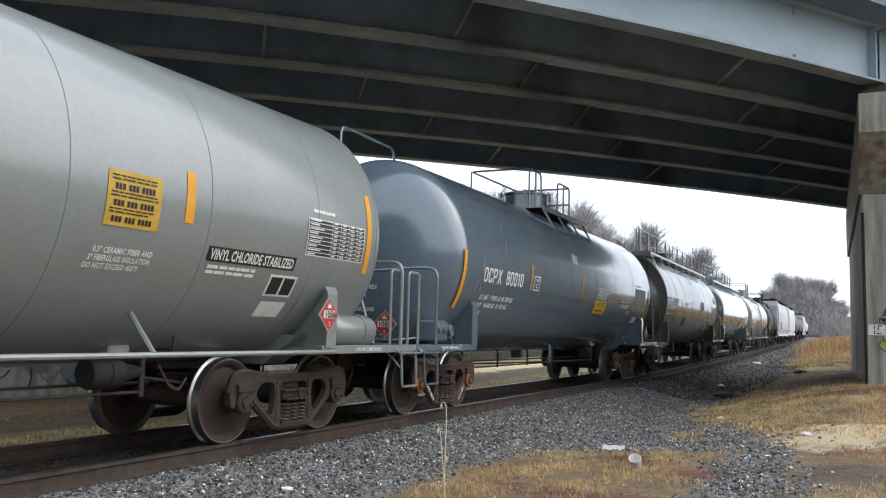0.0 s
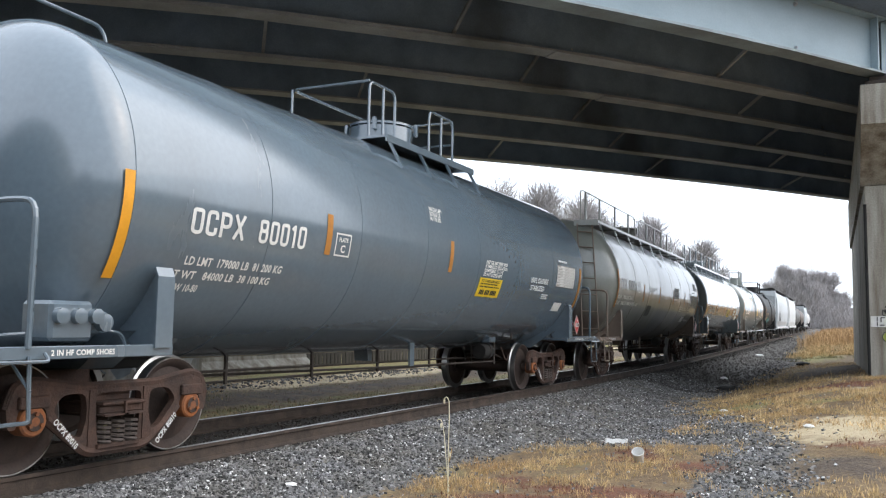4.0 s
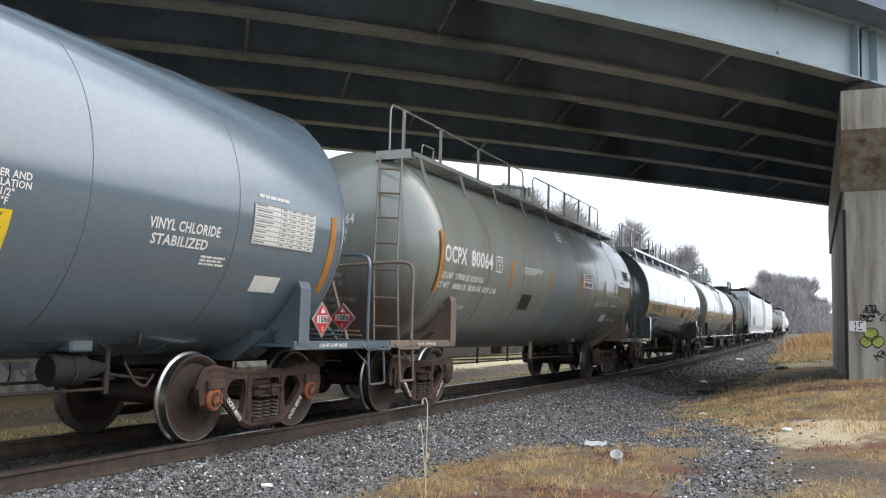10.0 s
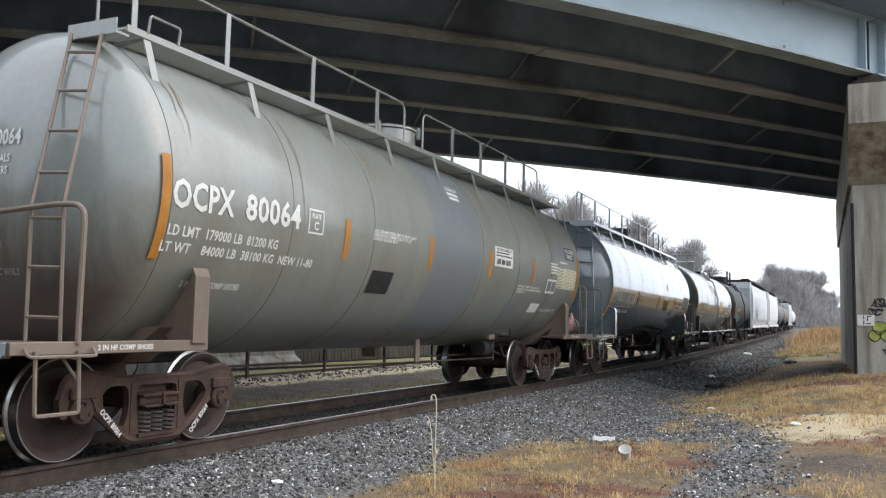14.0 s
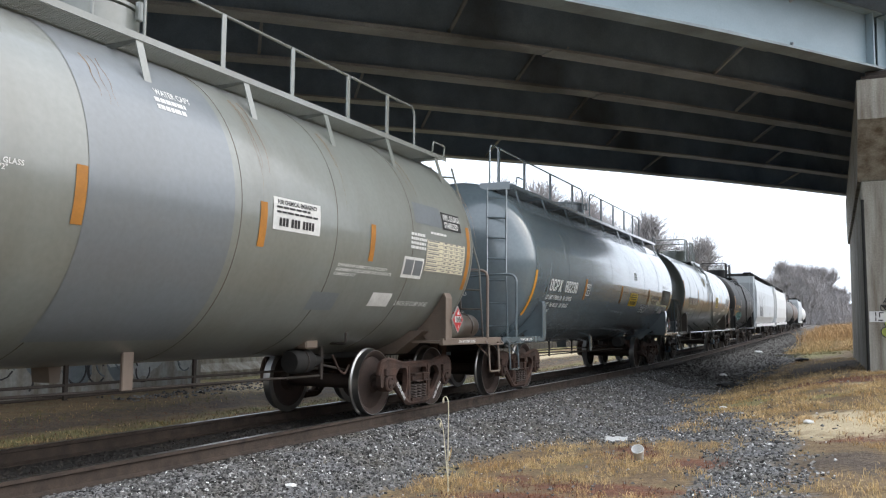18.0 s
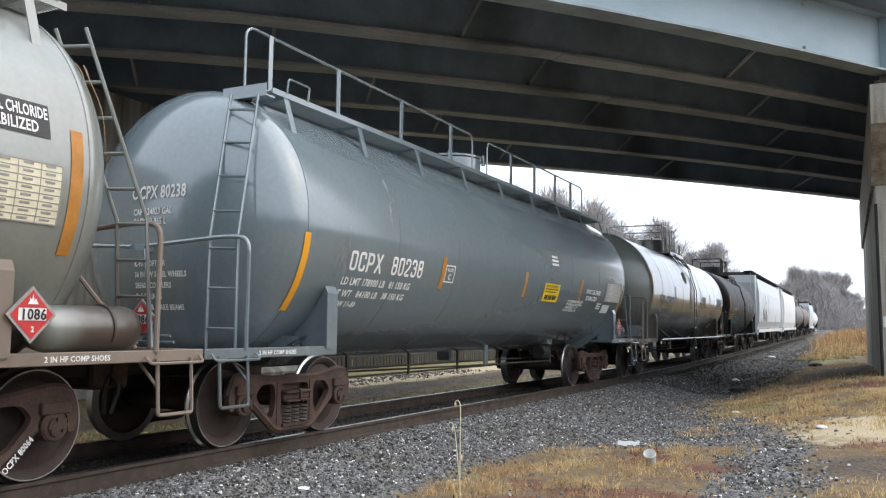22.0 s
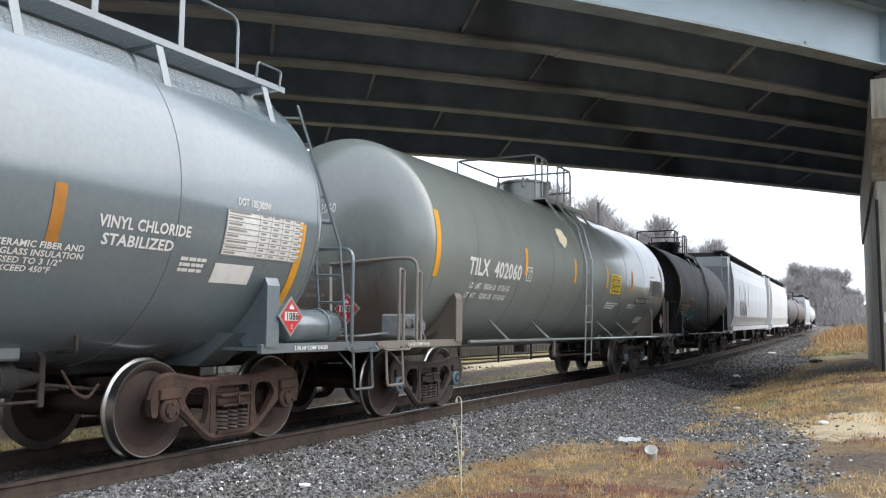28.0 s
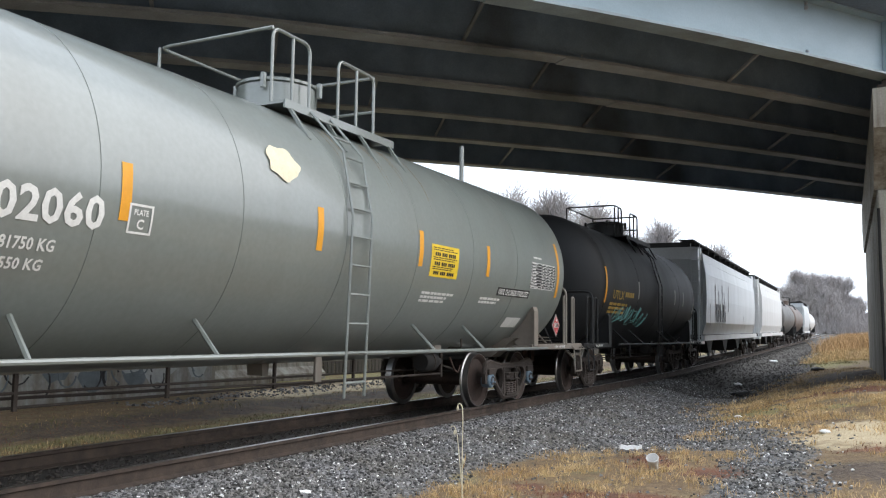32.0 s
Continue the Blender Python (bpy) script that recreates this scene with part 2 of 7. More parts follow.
def box(bm, x0, x1, y0, y1, z0, z1, bevel=0.0, mat=0):
    vs = [bm.verts.new(p) for p in ((x0, y0, z0), (x1, y0, z0), (x1, y1, z0), (x0, y1, z0), (x0, y0, z1), (x1, y0, z1), (x1, y1, z1), (x0, y1, z1))]
    fs = [bm.faces.new([vs[i] for i in q]) for q in ((3, 2, 1, 0), (4, 5, 6, 7), (0, 1, 5, 4), (1, 2, 6, 5), (2, 3, 7, 6), (3, 0, 4, 7))]
    for f in fs:
        f.material_index = mat
    if bevel:
        es = {e for f in fs for e in f.edges}
        bmesh.ops.bevel(bm, geom=list(es), offset=bevel, segments=1, affect="EDGES")
    return bm


def boxes(*args, bevel=0.0):
    bm = bmesh.new()
    for a in args:
        box(bm, *a, bevel=bevel)
    return bm


def lathe(bm, profile, axis="x", seg=32, mats=None, centre=(0, 0, 0), half=False):
    """Revolves (along, radius) pairs about an axis through the centre."""
    rings = []
    c = Vector(centre)
    for a, r in profile:
        if r < 1e-5:
            p = {"x": (a, 0, 0), "y": (0, a, 0), "z": (0, 0, a)}[axis]
            rings.append([bm.verts.new(c + Vector(p))])
            continue
        ring = []
        for i in range(seg):
            u, v = r * math.cos(2 * math.pi * i / seg), r * math.sin(2 * math.pi * i / seg)
            p = {"x": (a, u, v), "y": (v, a, u), "z": (u, v, a)}[axis]
            ring.append(bm.verts.new(c + Vector(p)))
        rings.append(ring)
    for k in range(len(rings) - 1):
        a, b = rings[k], rings[k + 1]
        for i in range(seg):
            j = (i + 1) % seg
            if len(a) == 1 and len(b) == 1:
                continue
            q = [a[0], b[j], b[i]] if len(a) == 1 else [a[i], a[j], b[0]] if len(b) == 1 else [a[i], a[j], b[j], b[i]]
            f = bm.faces.new(q)
            if mats:
                f.material_index = mats[k]
    return bm


def rounded(points, radius, n=4):
    """A polyline with its inner corners rounded."""
    pts = [Vector(p) for p in points]
    out = [pts[0]]
    for i in range(1, len(pts) - 1):
        a, b, c = pts[i - 1], pts[i], pts[i + 1]
        u, v = (a - b), (c - b)
        r = min(radius, u.length * 0.45, v.length * 0.45)
        u.normalize(), v.normalize()
        p, q = b + u * r, b + v * r
        for k in range(n + 1):
            t = k / n
            out.append(p * (1 - t) ** 2 + b * 2 * t * (1 - t) + q * t * t)
    return out + [pts[-1]]


def tube(bm, points, r=0.02, seg=6, round_at=0.0):
    pts = rounded(points, round_at) if round_at else [Vector(p) for p in points]
    last, rings = None, []
    for i, p in enumerate(pts):
        t = (pts[min(i + 1, len(pts) - 1)] - pts[max(i - 1, 0)]).normalized()
        n = last - t * last.dot(t) if last else t.orthogonal()
        if n.length < 1e-6:
            n = t.orthogonal()
        n.normalize()
        last = n
        b = t.cross(n)
        rings.append([bm.verts.new(p + (n * math.cos(2 * math.pi * k / seg) + b * math.sin(2 * math.pi * k / seg)) * r) for k in range(seg)])
    for a, b in zip(rings, rings[1:]):
        for k in range(seg):
            bm.faces.new((a[k], a[(k + 1) % seg], b[(k + 1) % seg], b[k]))
    bm.faces.new(rings[0][::-1]), bm.faces.new(rings[-1])
    return bm


def tubes(lines, r=0.02, seg=6, round_at=0.0):
    bm = bmesh.new()
    for l in lines:
        tube(bm, l, r, seg, round_at)
    return bm


def plate(outline, holes, x0, x1):
    """A plate in the y-z plane with holes, from x0 to x1."""
    bm = bmesh.new()
    loops, edges = [], []
    for ring in (outline, *holes):
        vs = [bm.verts.new((x0, y, z)) for y, z in ring]
        loops.append(vs)
        edges += [bm.edges.new((vs[i], vs[(i + 1) % len(vs)])) for i in range(len(vs))]
    bmesh.ops.triangle_fill(bm, edges=edges, use_beauty=True, use_dissolve=False)
    faces = list(bm.faces)
    ext = bmesh.ops.extrude_face_region(bm, geom=faces)
    for v in ext["geom"]:
        if isinstance(v, bmesh.types.BMVert):
            v.co.x = x1
    bmesh.ops.recalc_face_normals(bm, faces=bm.faces)
    return bm


def prism(points, axis_from, axis_to, plane="xz"):
    """A polygon pulled along the third axis."""
    bm = bmesh.new()
    put = {"xz": lambda a, b, c: (a, c, b), "yz": lambda a, b, c: (c, a, b), "xy": lambda a, b, c: (a, b, c)}[plane]
    lo = [bm.verts.new(put(a, b, axis_from)) for a, b in points]
    hi = [bm.verts.new(put(a, b, axis_to)) for a, b in points]
    n = len(points)
    bm.faces.new(lo), bm.faces.new(hi[::-1])
    for i in range(n):
        bm.faces.new((lo[i], hi[i], hi[(i + 1) % n], lo[(i + 1) % n]))
    bmesh.ops.recalc_face_normals(bm, faces=bm.faces)
    return bm


def from_arrays(name, verts, faces, mat, smooth=False):
    me = bpy.data.meshes.new(name)
    me.from_pydata(verts, [], faces)
    me.materials.append(mat)
    if smooth:
        me.shade_smooth()
    return new(name, me)



# ---- ground and track ----
BEND_Y, BEND_L, BEND_S = 18.0, 12.0, 0.027
CLIMB = 0.008


def bend(y):
    """How far the track has swung to the left at y: a slight turn under the bridge, straight before and after."""
    y = np.asarray(y, float)
    d = np.clip(y - BEND_Y, 0, BEND_L)
    return -BEND_S * (d * d / (2 * BEND_L) + np.maximum(y - BEND_Y - BEND_L, 0))


def climb(y):
    """How far the line has risen at y, past the bridge."""
    d = np.clip(np.asarray(y, float) - 24, 0, 300)
    return CLIMB * d * d / (d + 14)


def track_pose(y):
    return pose(float(bend(y)), y, float(climb(y)), math.degrees(float(climb(y + 1) - climb(y - 1)) / 2), 0, math.degrees(math.atan(BEND_S * min(max(y - BEND_Y, 0) / BEND_L, 1))))


def ground_z(x, y):
    """Height of the ground over the rail tops: ballast bed, gravel verge, a bank that rises towards the pier."""
    x, y = np.asarray(x, float), np.asarray(y, float)
    x = x - bend(np.minimum(y, 400))
    bed = np.interp(np.abs(x), [0, 1.5, 2.5, 2.7], [-0.19, -0.185, -0.42, -0.45])
    right = np.interp(x, [2.7, 4.5, 7.0, 12, 30], [-0.45, -0.43, -0.34, -0.1, 0.4])
    rise = np.interp(y, [6, 20, 25, 43, 120], [0.0, 0.64, 0.66, 0.22, 0.25]) * np.interp(x, [3.6, 6.8, 9], [0.0, 0.9, 1.0])
    left = np.interp(-x, [2.7, 4.2, 8, 30], [-0.45, -0.55, -0.45, -0.2])
    z = np.where(np.abs(x) < 2.7, bed, np.where(x > 0, right + rise, left))
    bumps = 0.018 * np.sin(4.1 * x + 2.3 * y) * np.sin(3.3 * y - 1.9 * x) * np.clip((np.abs(x) - 3.2) / 2, 0, 1) + 0.03 * np.sin(1.7 * x + 0.6 * y) * np.sin(0.9 * y - 0.5 * x) * np.clip((np.abs(x) - 2.4) / 2, 0, 1)
    return z + bumps + climb(y)


def axis_steps(lo, hi, fine_lo, fine_hi, step, grow=1.25):
    mid = list(np.arange(fine_lo, fine_hi + 1e-6, step))
    up, d = [], step
    v = mid[-1]
    while v < hi:
        d *= grow
        v = min(v + d, hi)
        up.append(v)
    down, d, v = [], step, mid[0]
    while v > lo:
        d *= grow
        v = max(v - d, lo)
        down.append(v)
    return np.array(down[::-1] + mid + up)


def ground_material():
    """Earth, gravel and short dry grass, by place and by ragged noise."""
    m = bpy.data.materials.new("gravel_and_dry_grass_ground")
    m.use_nodes = True
    nt = m.node_tree
    N, L = nt.nodes, nt.links
    b = N["Principled BSDF"]
    tc = N.new("ShaderNodeTexCoord")
    sep = N.new("ShaderNodeSeparateXYZ")
    L.new(tc.outputs["Object"], sep.inputs[0])

    def noise_node(scale, detail=5, rough=0.6):
        n = N.new("ShaderNodeTexNoise")
        n.inputs["Scale"].default_value, n.inputs["Detail"].default_value, n.inputs["Roughness"].default_value = scale, detail, rough
        L.new(tc.outputs["Object"], n.inputs["Vector"])
        return n.outputs[0]

    def remap(v, a, c, lo=0.0, hi=1.0):
        r = N.new("ShaderNodeMapRange")
        r.inputs["From Min"].default_value, r.inputs["From Max"].default_value = a, c
        r.inputs["To Min"].default_value, r.inputs["To Max"].default_value = lo, hi
        L.new(v, r.inputs["Value"])
        return r.outputs[0]

    def calc(op, a, c):
        r = N.new("ShaderNodeMath")
        r.operation = op
        for i, v in enumerate((a, c)):
            if isinstance(v, (int, float)):
                r.inputs[i].default_value = v
            else:
                L.new(v, r.inputs[i])
        return r.outputs[0]

    def blend(f, a, c):
        r = N.new("ShaderNodeMix")
        r.data_type = "RGBA"
        L.new(f, r.inputs["Factor"])
        for k, v in (("A", a), ("B", c)):
            if isinstance(v, tuple):
                r.inputs[k].default_value = (*v, 1)
            else:
                L.new(v, r.inputs[k])
        return r.outputs["Result"]

    big, mid, fine = noise_node(0.35), noise_node(1.6), noise_node(22, 5, 0.75)
    vor = N.new("ShaderNodeTexVoronoi")
    vor.inputs["Scale"].default_value = 26
    L.new(tc.outputs["Object"], vor.inputs["Vector"])
    stone = blend(remap(vor.outputs["Color"], 0.1, 0.95), (0.05, 0.048, 0.046), (0.25, 0.246, 0.238))
    stone = blend(remap(fine, 0.4, 0.7), stone, (0.13, 0.12, 0.105))
    stone = blend(remap(big, 0.46, 0.62), stone, (0.14, 0.125, 0.10))
    straw = blend(remap(fine, 0.35, 0.65), (0.30, 0.21, 0.11), (0.12, 0.08, 0.045))
    clump = noise_node(5.0, 4, 0.7)
    straw = blend(remap(clump, 0.42, 0.6), straw, (0.14, 0.095, 0.055))
    straw = blend(remap(mid, 0.52, 0.66), straw, (0.20, 0.165, 0.085))
    wear = N.new("ShaderNodeAttribute")
    wear.attribute_name = "wear"
    ws = N.new("ShaderNodeSeparateColor")
    L.new(wear.outputs["Color"], ws.inputs[0])
    green = blend(remap(fine, 0.35, 0.65), (0.17, 0.175, 0.07), (0.29, 0.235, 0.105))
    sand = blend(remap(fine, 0.3, 0.7), (0.66, 0.56, 0.37), (0.38, 0.30, 0.19))
    zone = N.new("ShaderNodeAttribute")
    zone.attribute_name = "zone"
    zs = N.new("ShaderNodeSeparateColor")
    L.new(zone.outputs["Color"], zs.inputs[0])
    rag = calc("ADD", calc("MULTIPLY", calc("SUBTRACT", mid, 0.5), 0.9), calc("MULTIPLY", calc("SUBTRACT", fine, 0.5), 0.5))
    g = remap(calc("ADD", zs.outputs[0], rag), 0.42, 0.58)
    sa = remap(calc("ADD", zs.outputs[1], rag), 0.42, 0.62)
    gr = remap(calc("ADD", zs.outputs[2], rag), 0.42, 0.62)
    oily = remap(calc("ADD", calc("ABSOLUTE", calc("ADD", sep.outputs["X"], 0.75), 0.0), calc("MULTIPLY", calc("SUBTRACT", mid, 0.5), 0.5)), 1.6, 2.1, 0.0, 1.0)
    stone = blend(oily, (0.03, 0.027, 0.024), stone)
    col = blend(g, stone, straw)
    col = blend(gr, col, green)
    # dark soil and gravel, darkened further for the shade under the bridge
    earth_and_shade = blend(remap(vor.outputs["Color"], 0.2, 0.9), (0.06, 0.044, 0.032), (0.13, 0.10, 0.075))
    cinder_and_shade = blend(remap(vor.outputs["Color"], 0.1, 0.95), (0.05, 0.047, 0.043), (0.12, 0.112, 0.10))
    col = blend(remap(calc("ADD", ws.outputs[2], rag), 0.35, 0.7), col, cinder_and_shade)
    col = blend(remap(calc("ADD", ws.outputs[1], rag), 0.35, 0.7), col, earth_and_shade)
    rusty = blend(remap(clump, 0.35, 0.65), (0.19, 0.082, 0.046), (0.11, 0.055, 0.036))
    col = blend(remap(calc("ADD", ws.outputs[0], rag), 0.38, 0.62), col, rusty)
    col = blend(sa, col, sand)
    L.new(col, b.inputs["Base Color"])
    b.inputs["Roughness"].default_value = 0.95
    bp = N.new("ShaderNodeBump")
    bp.inputs["Strength"].default_value, bp.inputs["Distance"].default_value = 0.7, 0.03
    L.new(calc("ADD", vor.outputs["Distance"], fine), bp.inputs["Height"])
    L.new(bp.outputs[0], b.inputs["Normal"])
    return m


M["ground"] = ground_material()
gx = axis_steps(-1500, 1500, -9, 12, 0.2)
gy = axis_steps(-300, 2500, 0, 46, 0.4)
GX, GY = np.meshgrid(gx, gy)
GZ = ground_z(GX, GY)
verts = np.stack([GX.ravel(), GY.ravel(), GZ.ravel()], 1)
nx, ny = len(gx), len(gy)
ii = (np.arange(ny - 1)[:, None] * nx + np.arange(nx - 1)[None, :]).ravel()
ground = from_arrays("ground", verts.tolist(), np.stack([ii, ii + 1, ii + nx + 1, ii + nx], 1).tolist(), M["ground"], True)


def zones(x, y):
    """Shares of dry grass, bare sand and green turf over the ground."""
    x = x - bend(np.minimum(y, 400))
    edge = np.interp(y, [5, 9, 12, 14, 17, 19.5, 21.5, 25, 30, 38, 60, 150], [6.3, 6.3, 6.2, 5.5, 4.4, 3.7, 3.5, 3.6, 4.2, 4.5, 4.3, 4.1])
    soft = lambda d, w: np.clip(0.5 + d / w, 0, 1)
    spot = lambda cx, cy, rx, ry: np.clip(1.25 - np.sqrt(((x - cx) / rx) ** 2 + ((y - cy) / ry) ** 2), 0, 1)
    patch = np.minimum.reduce([soft(x - 2.55 - 0.25 * np.maximum(y - 10.6, 0), 0.7), soft(5.35 - x, 0.9), soft(12.3 - y, 1.0)])
    grass = np.maximum.reduce([soft(x - edge, 1.7), patch, soft(-x - 3.3, 0.8), 0.55 * spot(4.5, 14.3, 0.5, 0.9)])
    sand = np.maximum.reduce([0.78 * spot(6.75, 13.5, 1.5, 2.1), 0.70 * spot(9.0, 13.8, 2.6, 2.1), 0.55 * spot(7.4, 19.3, 1.5, 0.6), 0.82 * np.exp(-((x + 7.6) / 1.2) ** 2) * np.clip((y - 15) / 4, 0, 1)])
    turf = np.maximum.reduce([0.9 * spot(4.8, 17.9, 1.1, 1.4), 0.7 * spot(6.4, 17.3, 1.3, 0.7), 0.5 * spot(8.5, 21.0, 2.4, 1.2), 0.5 * spot(4.9, 11.4, 0.5, 0.5), 0.62 * np.exp(-((x + 4.3) / 0.7) ** 2), 0.45 * np.exp(-((x + 6.4) / 0.6) ** 2), 0.6 * (x < -9), 0.7 * spot(5.4, 50, 2.2, 12)])
    rust = np.maximum.reduce([spot(cx, cy, rx, ry) for cx, cy, rx, ry in ((4.4, 10.95, 0.6, 0.35), (5.2, 10.35, 0.55, 0.5), (4.5, 8.75, 1.2, 0.45), (3.9, 7.9, 1.0, 0.5), (4.2, 11.7, 0.5, 0.3), (7.4, 12.0, 1.3, 0.4), (3.4, 9.3, 0.35, 0.3), (6.6, 20.2, 2.4, 0.8))])
    # the spot about y = 30 is bare soil plus painted bridge shade
    bare = np.maximum.reduce([0.95 * spot(6.3, 30, 1.9, 8.0), 0.7 * spot(7.0, 10.3, 1.4, 1.4), 0.72 * soft(-x - 3.2, 0.8) * soft(3.9 + x, 0.5), 0.62 * soft(-x - 4.9, 0.6) * soft(7.0 + x, 1.0)])
    # dark road gravel; from its skewed near edge it also carries the bridge's shade
    road = np.minimum.reduce([soft(x - 1.5, 0.8), soft(edge + 0.2 - x, 1.0), soft(y - 21.0 - 0.6 * (x - 1.5), 4.0)])
    return grass, sand, turf, rust, bare, road


def surface(x, y):
    return zones(x, y)[:3]


za, zb, zc, zd, ze, zf = zones(GX.ravel(), GY.ravel())
attr = ground.data.attributes.new("zone", "FLOAT_COLOR", "POINT")
attr.data.foreach_set("color", np.stack([za, zb, zc, np.ones_like(za)], 1).astype(np.float32).ravel())
attr = ground.data.attributes.new("wear", "FLOAT_COLOR", "POINT")
attr.data.foreach_set("color", np.stack([zd, ze, zf, np.ones_like(za)], 1).astype(np.float32).ravel())
tagged(ground, "grey gravel verge beside dry brown grass and bare sand", "ground", kind="structure")


def rail(x, name):
    """A tee rail with worn bright head, along the track."""
    half = [(0.0, 0.0), (0.036, -0.004), (0.037, -0.038), (0.012, -0.05), (0.01, -0.145), (0.075, -0.165), (0.075, -0.178)]
    prof = half + [(-a, b) for a, b in reversed(half[1:])]
    bm = bmesh.new()
    ys = [-30, 0, 10, 18, 20, 22, 24, 26, 28, 30, 34, 38, 43, 50, 60, 80, 100, 140, 200, 300, 420]
    rings = [[bm.verts.new((x + u + float(bend(y)), y, v + float(climb(y)))) for u, v in prof] for y in ys]
    n = len(prof)
    for a, b in zip(rings, rings[1:]):
        for i in range(n):
            f = bm.faces.new((a[i], b[i], b[(i + 1) % n], a[(i + 1) % n]))
            f.material_index = 1 if i in (0, n - 1) else 0
    bmesh.ops.recalc_face_normals(bm, faces=bm.faces)
    ob = part(name, bm, [M["rail_side"], M["rail_head"]])
    return tagged(ob, "rust-brown steel rail with a bright worn top", "rail", "rails of the track", "structure")


rail(0.755, "rail"), rail(-0.755, "rail")
sleepers = tagged(empty("sleepers", 0, 0, -0.19), "dark creosoted timber sleepers bedded in ballast", "sleeper", kind="structure")
tie = part("sleeper", boxes((-1.3, 1.3, -0.115, 0.115, -0.17, 0.0), bevel=0.012), M["sleeper"], sleepers)
tie.location.y = 2.0
for i in range(1, 90):
    again(tie, pose(random.uniform(-0.04, 0.04) + float(bend(2.0 + i * 0.53)), 2.0 + i * 0.53, random.uniform(-0.01, 0.0) + float(climb(2.0 + i * 0.53)), 0, 0, random.uniform(-1, 1)))


# ---- overpass ----
ZB = 7.0
GIRDERS = 6
JOINT_X = 7.45
GIRDER_Y = (15.0, 18.8, 22.6, 26.8, 30.8, 35.9)         # where each girder's line passes x = 3


def girder_line(k, x):
    """A girder's line in plan: a road on a gentle curve over the track, straight further out. Gives y and slope."""
    b, c = 1.2274 + 0.0123 * k, 0.0311 - 0.0029 * k
    u = min(max(x - 3, -10.5), 5.0)
    slope = b + 2 * c * u
    return GIRDER_Y[k] + b * u + c * u * u + slope * (x - 3 - u), slope


def girder_at(k, x, off=0.0):
    """A point beside the girder's line, off metres towards the near side of the bridge."""
    y, s = girder_line(k, x)
    n = math.hypot(1, s)
    return Vector((x + off * s / n, y - off / n, 0))


def along(k, xs, o0, o1, z0, z1):
    """A bar of rectangular section that follows a girder's line."""
    bm = bmesh.new()
    rings = [[bm.verts.new(girder_at(k, x, o) + Vector((0, 0, ZB + z))) for o, z in ((o0, z0), (o1, z0), (o1, z1), (o0, z1))] for x in xs]
    for a, b in zip(rings, rings[1:]):
        for i in range(4):
            bm.faces.new((a[i], a[(i + 1) % 4], b[(i + 1) % 4], b[i]))
    bm.faces.new(rings[0]), bm.faces.new(rings[-1][::-1])
    bmesh.ops.recalc_face_normals(bm, faces=bm.faces)
    return bm


def i_beam(k, x0, x1, stiff, plates, mat, low):
    """One plate girder: flanges, web, end stiffeners and thicker flange lengths, each a part under it."""
    h = 1.25
    xs = list(np.linspace(x0, x1, 16))
    g = part("girder", along(k, xs, -0.012, 0.012, 0.045, h), mat, overpass)
    part("bottom_flange", along(k, xs, -0.21, 0.21, 0.0, 0.045), low, g)
    part("top_flange", along(k, xs, -0.21, 0.21, h, h + 0.04), mat, g)
    for a, b in plates:
        part("flange_plate", along(k, list(np.linspace(a, b, 8)), -0.225, 0.225, -0.028, -0.001), low, g)
    for x in stiff:
        for s in (-1, 1):
            part("stiffener", along(k, [x - 0.007, x + 0.007], *sorted((s * 0.013, s * 0.19)), 0.046, h - 0.001), mat, g)
    return g


overpass = tagged(empty("overpass"), "steel girder road overpass with a pale blue painted side", "bridge")
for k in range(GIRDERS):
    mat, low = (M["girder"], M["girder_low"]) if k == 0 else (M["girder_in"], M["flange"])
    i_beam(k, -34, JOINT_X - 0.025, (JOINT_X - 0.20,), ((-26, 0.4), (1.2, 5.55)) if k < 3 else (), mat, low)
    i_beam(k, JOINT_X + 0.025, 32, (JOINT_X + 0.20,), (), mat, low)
    if k:
        # cross frames square to the girders
        for j in range(8):
            x = 4.05 - 4.35 * j
            a = girder_at(k, x, 0.02)
            y, sl = girder_line(k - 1, x)
            ya, sa = girder_line(k, x)
            d = (ya - y) / math.hypot(1, sa)
            b = girder_at(k, x, d * 1.0 - 0.02)
            for p1, p2, r in ((a + Vector((0, 0, ZB + 0.12)), b + Vector((0, 0, ZB + 1.12)), 0.045), (a + Vector((0, 0, ZB + 1.14)), b + Vector((0, 0, ZB + 0.16)), 0.03), (a + Vector((0, 0, ZB + 1.2)), b + Vector((0, 0, ZB + 1.2)), 0.03)):
                part("cross_brace", tubes([[p1, p2]], r, 4), M["flange"], overpass)


near_edge = [girder_at(0, x, 0.95) for x in np.linspace(-34, 32, 34)]
far_edge = [girder_at(GIRDERS - 1, x, -0.95) for x in np.linspace(32, -34, 34)]
bm = bmesh.new()
lo, hi = [[[bm.verts.new((p.x, p.y, ZB + z)) for p in e] for e in (near_edge, far_edge[::-1])] for z in (1.295, 1.55)]
for i in range(33):
    bm.faces.new((lo[0][i], lo[1][i], lo[1][i + 1], lo[0][i + 1])), bm.faces.new((hi[0][i], hi[0][i + 1], hi[1][i + 1], hi[1][i]))
    for j, w in ((0, 1), (1, -1)):
        bm.faces.new((lo[j][i], lo[j][i + 1], hi[j][i + 1], hi[j][i])[::w])
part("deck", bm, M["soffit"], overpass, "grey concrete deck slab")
for k, a, b in ((0, 0.55, 0.95), (5, -0.95, -0.55)):
    for j in range(-6, 4):
        part("parapet", along(k, list(np.linspace(j * 6.4 - 0.4, j * 6.4 + 5.98, 5)), a, b, 1.554, 2.4), M["concrete"], overpass, "stained grey concrete parapet panel")


